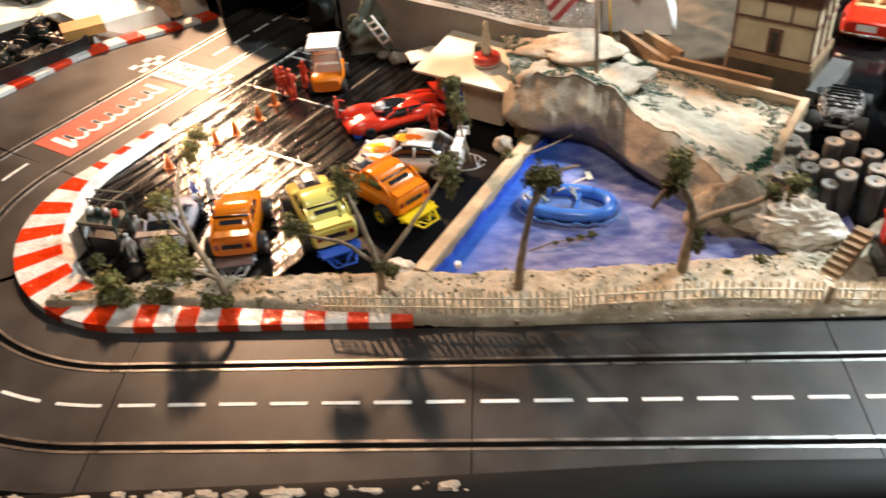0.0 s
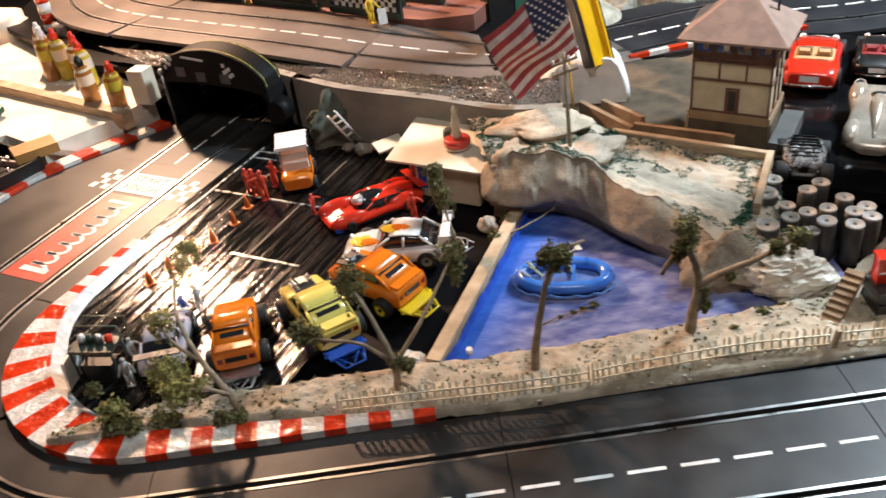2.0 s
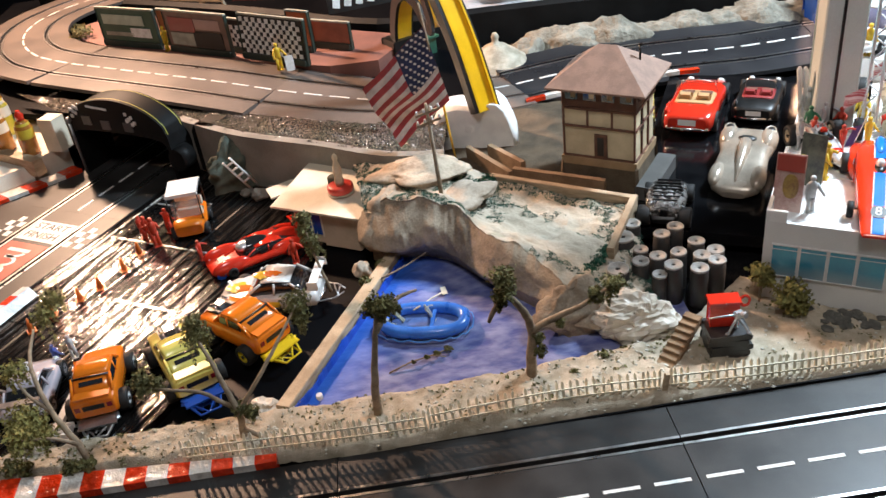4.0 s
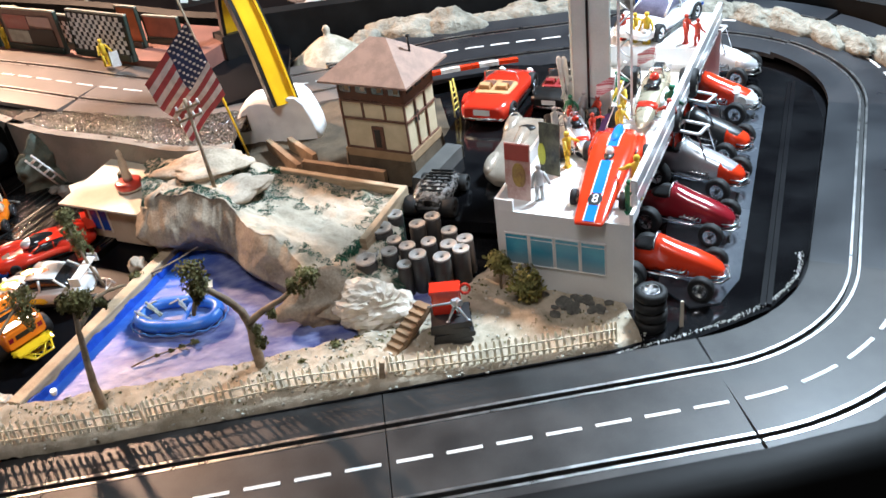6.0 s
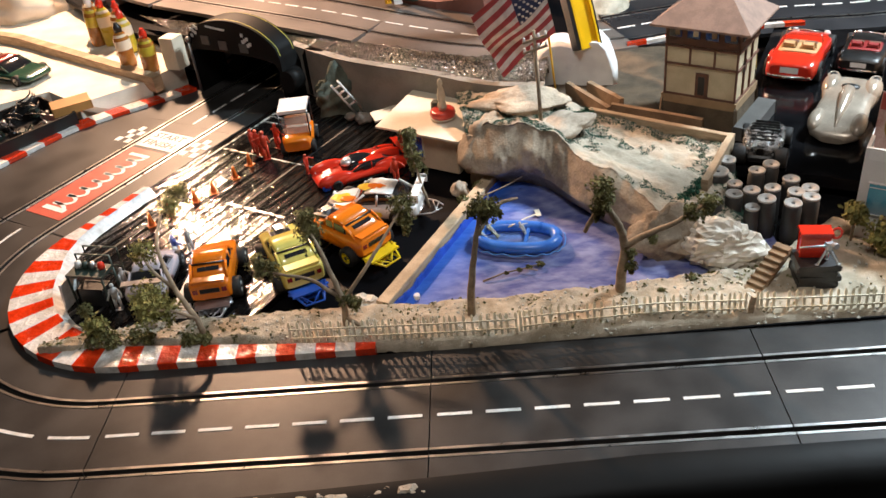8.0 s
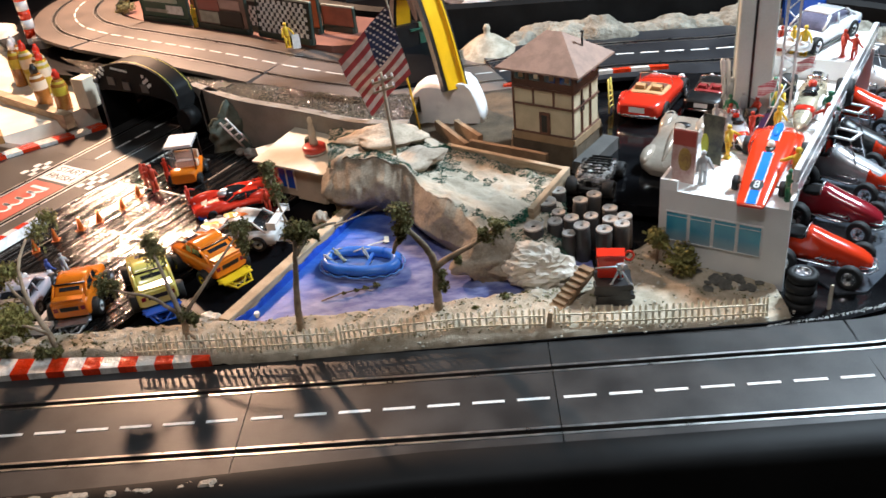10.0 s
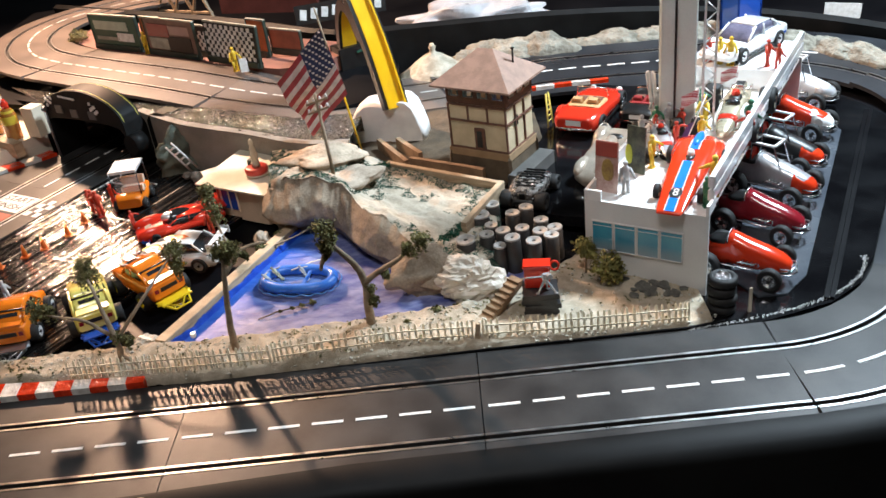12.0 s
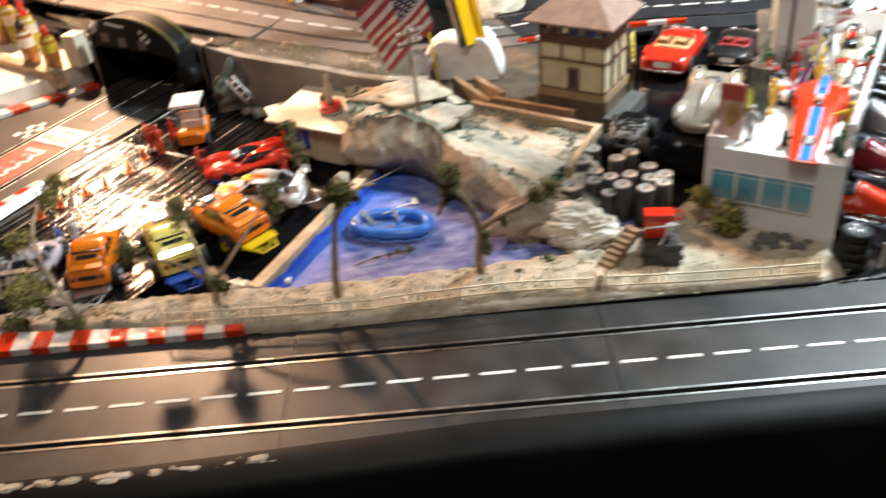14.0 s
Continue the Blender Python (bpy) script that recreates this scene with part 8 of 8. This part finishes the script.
# pit rack with pale tubes on the inside of the turn
rk = thing("pit_rack", pose(-0.425, 0.240, -0.001, 0, 0, -12), "dark green pit rack with a black crate", "rack")
DKG = mat("dark_green", (0.03, 0.05, 0.04), rough=0.35)
part("top", Build().box((0.052, 0.030, 0.004), (0, 0, 0.048), bevel=0.001), DKG, rk)
for x in (-0.024, 0.024):
    for y in (-0.013, 0.013):
        part("leg", Build().tube([(x, y, 0), (x, y, 0.047)], 0.0015, 6), DKG, rk)
part("crate", Build().box((0.040, 0.024, 0.026), (-0.002, 0, 0.014), bevel=0.002), BLACK, rk, "black crate")
for y in (0.016, 0.034):
    part("back_frame", Build().tube([(-0.026, y, 0), (-0.026, y, 0.062), (0.022, y, 0.062), (0.022, y, 0)], 0.0013, 6).tube([(-0.026, y, 0.034), (0.022, y, 0.034)], 0.0010, 6), DKG, rk, "green tube frame")
for x, z, m_ in ((-0.016, 0.050, PAINT), (0.004, 0.050, ALU), (0.016, 0.050, RED), (-0.006, 0.050, DKG)):
    part("oddment", Build().lathe([(0.004, 0), (0.005, 0.003), (0.0035, 0.009), (0.001, 0.010)], (x, 0.004, z), n=9), m_, rk, "small oddment on the rack")
part("side_grille", Build().box((0.003, 0.034, 0.040), (-0.034, -0.006, 0.021), (0, 8, 0)), PAINT, rk, "pale side board")
for i, (x, y, h, paint) in enumerate(((-0.395, 0.222, 0.040, FW), (-0.398, 0.262, 0.036, FW), (-0.375, 0.300, 0.036, FW), (-0.350, 0.330, 0.036, FB), (-0.335, 0.345, 0.036, FW), (-0.380, 0.262, 0.034, FR))):
    figurine(pose(x, y, -0.001, 0, 0, 50 * i), paint, "small pale figurine in the pit area" if paint is FW else "small painted figurine in the pit area", h, 50, group="pit figurines")
axl = thing("ribbed_post", pose(-0.316, 0.215, -0.001, 0, 0, -4), "white painted post with a ribbed foot", "post")
part("post", Build().box((0.010, 0.070, 0.006), (0, 0.020, 0.008), bevel=0.001), WHITEE, axl)
for i in range(4):
    part("rib", Build().box((0.034, 0.004, 0.008), (0, -0.022 + 0.006 * i, 0.005), bevel=0.001), WHITEE, axl)
rock("boulder", 0.012, (-0.335, 0.165, 0.008), (1.3, 0.9, 0.8), STONE, "small tan boulder beside the pit area", 0.4, 4.4)
solid("crumpled_foil", Build().ball(0.012, (0, 0, 0), (1.3, 1.0, 0.5), 16, 10, 0.7, 3.0), FOIL, "crumpled white foil beside the blue truck", "foil", at=pose(-0.083, 0.190, 0.006))

# ---------------------------------------------------------------- upper paddock boards
CANR = mat("pale_rim", (0.40, 0.40, 0.33), (0.26, 0.26, 0.21), rough=0.6, scale=50)


def board(a, b_, h, paint, label, kind=None, lean=0.0):
    t = thing("sign_board", None, label, "sign", "boards along the upper track")
    a, b_ = Vector((*a, 0.098)), Vector((*b_, 0.098))
    d = (b_ - a)
    L = d.length
    m = Matrix.Translation(a) @ pose(0, 0, 0, 0, 0, math.degrees(math.atan2(d.y, d.x))) @ pose(0, 0, 0, lean, 0, 0)
    t.matrix_basis = m
    part("panel", Build().box((L, 0.006, h), (L / 2, 0, h / 2), bevel=0.001), paint, t)
    part("foot", Build().box((L, 0.016, 0.012), (L / 2, 0, 0.006), bevel=0.002), DKG, t, "dark green foot")
    part("rim", Build().box((L + 0.003, 0.008, 0.0035), (L / 2, 0, h + 0.0012), bevel=0.001), CANR, t, "pale weathered rim")
    for x in (0.0, L):
        part("upright", Build().box((0.0035, 0.008, h), (x, 0, h / 2), bevel=0.0008), DKG, t, "dark green upright")
    if kind == "check":
        s = 0.0085
        for i in range(int((L - 0.008) / s)):
            for j in range(int((h - 0.016) / s)):
                if (i + j) % 2:
                    part("check", Build().box((s, 0.0012, s), (0.004 + s * (i + 0.5), -0.0036, 0.013 + s * (j + 0.5))), PAINT, t)
    if kind == "bars":
        part("bar", Build().box((L * 0.72, 0.0012, h * 0.26), (L * 0.45, -0.0036, h * 0.72)), mat("pale_print", (0.45, 0.52, 0.42), rough=0.5), t, "pale plain bar")
        part("bar", Build().box((L * 0.34, 0.0012, h * 0.24), (L * 0.72, -0.0036, h * 0.40)), PAINT, t, "white plain bar")
        part("bar", Build().box((L * 0.50, 0.0012, h * 0.10), (L * 0.34, -0.0036, h * 0.34)), CANR, t, "pale plain bar")
    if kind == "patch":
        part("patch", Build().box((L * 0.42, 0.0012, h * 0.34), (L * 0.28, -0.0036, h * 0.70)), gloss("patch_red", (0.30, 0.05, 0.04), 0.5), t, "dull red patch")
        part("patch", Build().box((L * 0.46, 0.0012, h * 0.40), (L * 0.68, -0.0036, h * 0.36)), BLACK, t, "black patch")
        part("patch", Build().box((L * 0.40, 0.0010, h * 0.30), (L * 0.27, -0.0034, h * 0.34)), CANR, t, "grey patch")
        part("patch", Build().box((L * 0.40, 0.0010, h * 0.24), (L * 0.70, -0.0034, h * 0.74)), gloss("patch_pink", (0.36, 0.22, 0.19), 0.5), t, "dull pink patch")
    return t


board((-0.487, 1.326), (-0.351, 1.237), 0.080, mat("sign_green", (0.05, 0.11, 0.07), rough=0.5), "dark green sign board with plain pale bars", "bars")
board((-0.352, 1.272), (-0.300, 1.240), 0.072, mat("sign_orange", (0.50, 0.15, 0.06), rough=0.5), "dull orange sign board", None)
board((-0.326, 1.218), (-0.190, 1.118), 0.083, mat("sign_brown", (0.26, 0.15, 0.11), rough=0.5), "brown sign board with dull patches", "patch")
board((-0.212, 1.170), (-0.160, 1.128), 0.066, BLACK, "narrow black and white checkered board", "check")
board((-0.167, 1.108), (-0.038, 1.004), 0.085, BLACK, "black and white checkered sign board", "check", -4)
board((-0.072, 1.110), (-0.030, 1.078), 0.078, mat("sign_orange_red", (0.58, 0.17, 0.06), rough=0.5), "bright orange sign board", None)
board((-0.028, 1.110), (0.044, 1.060), 0.052, mat("sign_brick", (0.36, 0.13, 0.08), rough=0.5), "low brick-red sign board", None)
for x, y, rz in ((-0.092, 1.010, 20), (-0.338, 1.222, 60)):
    figurine(pose(x, y, 0.0975, 0, 0, rz), FY, "yellow figurine in front of the boards", 0.052, 40)
solid("small_sign", Build().box((0.016, 0.002, 0.028), (0, 0, 0.014), (-10, 0, 10), bevel=0.0005), PAINT, "small white sign beside a yellow figurine", "sign", at=pose(-0.072, 0.998, 0.0975))
b = Build()
leaves(b, (0, 0, 0.012), 0.028, 380, 77, 0.6, 0.004)
solid("dry_shrub", b, mat("dry_moss", (0.34, 0.30, 0.13), (0.17, 0.15, 0.06), rough=0.95), "dry yellow-green shrub at the upper turn", "shrub", at=pose(-0.56, 1.405, 0.100))

# ---------------------------------------------------------------- far side: barrier, rocks, dome
BAR = mat("black_foam", (0.010, 0.010, 0.010), (0.005, 0.005, 0.005), rough=0.6, spec=0.15, scale=20, bump=0.3)
line = spline([(-0.78, 1.84, 0.085), (-0.24, 1.477, 0.085), (0.05, 1.245, 0.085), (0.16, 1.21, 0.082), (0.34, 1.22, 0.075), (0.60, 1.21, 0.07), (0.85, 1.17, 0.06), (1.06, 1.08, 0.05), (1.24, 0.92, 0.04), (1.36, 0.72, 0.04)], 0.03)
bar = thing("barrier", None, "long black foam barrier behind the track", "barrier")
for i in range(0, len(line) - 1, 8):
    part("foam_section", sweep(Build(), line[i:i + 9], [(0.010, -0.13), (0.012, 0.010), (0.0, 0.018), (-0.012, 0.010), (-0.010, -0.13)], closed=True, caps=True), BAR, bar)
TANR = mat("tan_foam_rock", (0.31, 0.285, 0.23), (0.17, 0.15, 0.115), rough=0.9, scale=38, grain=160, bump=1.0, depth=0.008)
for i, (x, y, r, sx) in enumerate(((0.46, 1.110, 0.060, 1.3), (0.545, 1.105, 0.066, 1.1), (0.625, 1.105, 0.042, 1.3), (0.70, 1.10, 0.046, 1.3), (0.775, 1.095, 0.044, 1.3), (0.855, 1.085, 0.060, 1.1), (0.93, 1.06, 0.052, 1.3), (0.995, 1.025, 0.046, 1.4), (1.05, 0.98, 0.042, 1.4), (1.10, 0.925, 0.036, 1.5), (1.14, 0.87, 0.034, 1.6), (1.175, 0.81, 0.030, 1.7), (1.205, 0.75, 0.028, 1.7), (1.23, 0.69, 0.026, 1.7), (0.39, 1.10, 0.046, 1.1))):
    rock("foam_rock", r, (x, y, 0.018), (sx * 1.35, 0.72, 0.80), TANR, "tan foam rock behind the back straight", 0.32, 12 + i * 1.3, (0, 0, -20 - 9 * max(0, i - 4)), 0.16, 1.4)
dome = solid("plaster_dome", Build().lathe([(0.092, 0), (0.066, 0.017), (0.042, 0.036), (0.022, 0.050), (0.008, 0.056), (0.006, 0.062), (0.008, 0.068), (0.004, 0.076)], n=24), mat("cream_plaster_rough", (0.52, 0.46, 0.36), (0.30, 0.26, 0.19), rough=0.6, scale=60, bump=1.0, depth=0.003), "cream plaster dome with a small knob", "dome", at=pose(0.315, 1.045, 0.02))
solid("plastic_bag", Build().ball(0.12, (0, 0, 0), (1.5, 0.8, 0.42), 64, 40, 0.65, 6.0), mat("white_plastic", (0.50, 0.49, 0.50), (0.34, 0.33, 0.34), rough=0.3, scale=20, bump=0.8, depth=0.006), "crumpled white plastic sheet behind the barrier", "sheet", at=pose(0.42, 1.42, 0.03))
solid("white_card_sign", Build().box((0.070, 0.003, 0.030), (0, 0, 0.015), bevel=0.0005), PAINT, "small white card sign on the barrier", "sign", at=pose(1.16, 1.02, 0.055, -10, 0, -30))
solid("maroon_panel", Build().box((0.30, 0.01, 0.16), (0, 0, 0.08)), mat("maroon_board", (0.12, 0.035, 0.03), rough=0.5), "dark maroon board behind the barrier", "board", at=pose(-0.12, 1.62, 0.06, 0, 0, -20))
tr = thing("timber_trestle", pose(-0.36, 1.66, 0.06, 0, 0, -30), "pale wooden trestle behind the boards", "trestle")
for i in range(6):
    part("strut", Build().box((0.005, 0.008, 0.12), (-0.08 + 0.032 * i, 0, 0.055), (0, 24 * (-1) ** i, 0)), WOOD, tr)
for z in (0.02, 0.10):
    part("beam", Build().box((0.20, 0.008, 0.006), (0, 0, z)), WOOD, tr)
bl = thing("printed_banner", pose(0.10, 1.36, 0.09, 0, 0, 12), "black and white printed banner strip with plain bars", "banner")
part("strip", Build().box((0.22, 0.003, 0.045), (0, 0, 0.022), (-14, 0, 0)), BLACK, bl)
for i in range(8):
    part("bar", Build().box((0.016, 0.001, 0.024), (-0.09 + 0.026 * i, -0.0028, 0.022), (-14, 12, 0)), PAINT, bl, "plain white bar")

# ---------------------------------------------------------------- left-hand bench
BENCH = mat("bench_white", (0.76, 0.70, 0.60), (0.60, 0.53, 0.43), rough=0.6, scale=14, bump=0.2, world_space=True)
bench = thing("work_bench", None, "white bench top beside the start straight", "bench", kind="structure")
part("top", Build().poly([(-1.45, 0.98), (-0.86, 0.850), (-0.752, 0.905), (-0.668, 0.832), (-0.556, 0.912), (-0.94, 1.200), (-1.45, 1.42)], -0.010, 0.024), BENCH, bench)
part("upper_top", Build().poly([(-0.545, 0.905), (-0.50, 0.96), (-0.62, 1.13), (-0.90, 1.60), (-1.60, 1.60), (-1.45, 1.45), (-0.935, 1.215)], -0.010, 0.034), BENCH, bench)
lip = [((-0.668, 0.832), (-0.620, 0.844)), ((-0.556, 0.912), (-0.549, 0.895))]
b = Build()
for (a0, c0), (a1, c1) in zip(lip, lip[1:]):
    top4 = [Vector((*a0, 0.0236)), Vector((*c0, 0.004)), Vector((*c1, 0.004)), Vector((*a1, 0.0236))]
    b.add(top4 + [v - Vector((0, 0, 0.012)) for v in top4], [(0, 1, 2, 3), (7, 6, 5, 4), (0, 4, 5, 1), (1, 5, 6, 2), (2, 6, 7, 3), (3, 7, 4, 0)])
part("sloping_edge", b, BENCH, bench, "white board sloping down to the kerb")
solid("wooden_strip", sweep(Build(), [Vector((-1.40, 1.46, 0.034)), Vector((-0.93, 1.197, 0.034)), Vector((-0.532, 0.893, 0.030))], [(0.010, -0.02), (0.010, 0.010), (-0.010, 0.010), (-0.010, -0.02)], closed=True, caps=True), WOOD, "pale wooden strip along the bench", "strip")
solid("wood_block", Build().box((0.070, 0.045, 0.016), (0, 0, 0.008), bevel=0.001), mat("amber_wood", (0.46, 0.24, 0.07), (0.34, 0.17, 0.05), rough=0.6, scale=30), "amber wooden block beside the kerb", "block", at=pose(-0.672, 0.815, 0.022, 0, 0, 30))
AMBER, MUSTARD = mat("amber_glass", (0.36, 0.15, 0.03), (0.24, 0.09, 0.02), rough=0.12, bump=0, coat=0.4), mat("mustard", (0.55, 0.42, 0.04), rough=0.3)
for i, (x, y, h, liq, cap) in enumerate(((-0.722, 1.118, 0.105, AMBER, WHITEE), (-0.690, 1.112, 0.100, MUSTARD, RED), (-0.660, 1.098, 0.095, AMBER, RED), (-0.610, 0.975, 0.088, AMBER, BLACK), (-0.556, 0.940, 0.085, AMBER, RED), (-0.632, 1.055, 0.090, MUSTARD, RED), (-0.745, 1.17, 0.10, AMBER, WHITEE))):
    t = thing("paint_bottle", pose(x, y, 0.034, 2 * (-1) ** i, 3 * (-1) ** i, 0), "small bottle of amber liquid with a coloured cap", "bottle", "bottles on the bench")
    part("glass", Build().lathe([(0.014, 0), (0.0155, 0.004), (0.0155, h * 0.62), (0.011, h * 0.74), (0.006, h * 0.80)], n=16), liq, t)
    part("label_band", Build().lathe([(0.0158, h * 0.40), (0.0158, h * 0.60), (0.0115, h * 0.735)], n=16, caps=False), MUSTARD if i in (0, 4) else CREAM, t, "plain paper band")
    part("cap", Build().lathe([(0.0075, h * 0.78), (0.0078, h * 0.90), (0.0045, h * 0.95), (0.0035, h)], n=12), cap, t, "coloured cap")
solid("white_carton", Build().box((0.034, 0.032, 0.062), (0, 0, 0.031), bevel=0.001), CREAM, "plain cream carton beside the tunnel", "carton", at=pose(-0.505, 0.945, 0.034, 0, 0, -25))
solid("black_bag", Build().ball(0.05, (0, 0, 0.03), (1.2, 0.8, 0.8), 16, 10, 0.5, 2.0), BLACK, "black crumpled bag beside the tunnel", "bag", at=pose(-0.445, 1.00, 0.0))
pc = thing("striped_post", pose(-0.78, 1.34, 0.034), "red and white striped post on the bench", "post")
for i in range(7):
    part("band", Build().cyl(0.014, 0.022, (0, 0, 0.022 * i), n=16), ORANGERED if i % 2 == 0 else WHITEE, pc, "red band" if i % 2 == 0 else "white band")
solid("clear_tub", Build().lathe([(0.020, 0), (0.024, 0.05), (0.026, 0.054), (0.012, 0.056)], n=18), SILVER, "pale plastic tub on the bench", "tub", at=pose(-0.735, 1.30, 0.034))
rock("plaster_hill", 0.09, (-0.98, 1.40, 0.05), (1.3, 0.9, 0.6), BENCH, "white plaster mound on the bench", 0.4, 7.7, (0, 0, 20), 0.15)
# dark tool tray
tray = thing("tool_tray", pose(-0.785, 0.750, -0.010, 0, 0, 49), "black tray full of black motors and cables", "tray")
part("base", Build().box((0.23, 0.14, 0.004), (0, 0, 0.002)), BLACK, tray)
for size, at in (((0.23, 0.004, 0.036), (0, -0.07, 0.018)), ((0.23, 0.004, 0.036), (0, 0.07, 0.018)), ((0.004, 0.136, 0.036), (-0.115, 0, 0.018)), ((0.004, 0.136, 0.036), (0.115, 0, 0.018))):
    part("side", Build().box(size, at), BLACK, tray)
g = random.Random(3)
for i in range(22):
    q = (g.uniform(-0.10, 0.10), g.uniform(-0.055, 0.055))
    b = Build().box((g.uniform(0.012, 0.034), g.uniform(0.010, 0.018), g.uniform(0.008, 0.018)), (0, 0, 0.008), (g.uniform(-25, 25), g.uniform(-25, 25), 0), bevel=0.002)
    b.cyl(0.004, 0.012, (0.004, 0, 0.012), (70, 0, 0), 10).tube([(0, 0, 0.014), (0.010, 0.006, 0.026), (0.020, -0.004, 0.018)], 0.0012, 5)
    solid("hand_controller", b, (BLACK, DKG, BLACK, BLACK, ALU)[i % 5], "small black hand controller in the tray", "controller", "controllers in the tray", at=pose(-0.785, 0.750, 0, 0, 0, 49) @ pose(q[0], q[1], -0.002 + 0.006 * g.random(), 0, 0, 360 * g.random()))
for i in range(9):
    x, y = g.uniform(-0.06, 0.09), g.uniform(-0.03, 0.05)
    solid("cable", Build().tube([(x + 0.014 * math.cos(a * 0.6), y + 0.014 * math.sin(a * 0.6), 0.034 + 0.003 * a) for a in range(11)], 0.0014, 6), BLACK, "coiled black cable in the tray", "cable", "cables in the tray", at=pose(-0.785, 0.750, -0.010, 0, 0, 49))
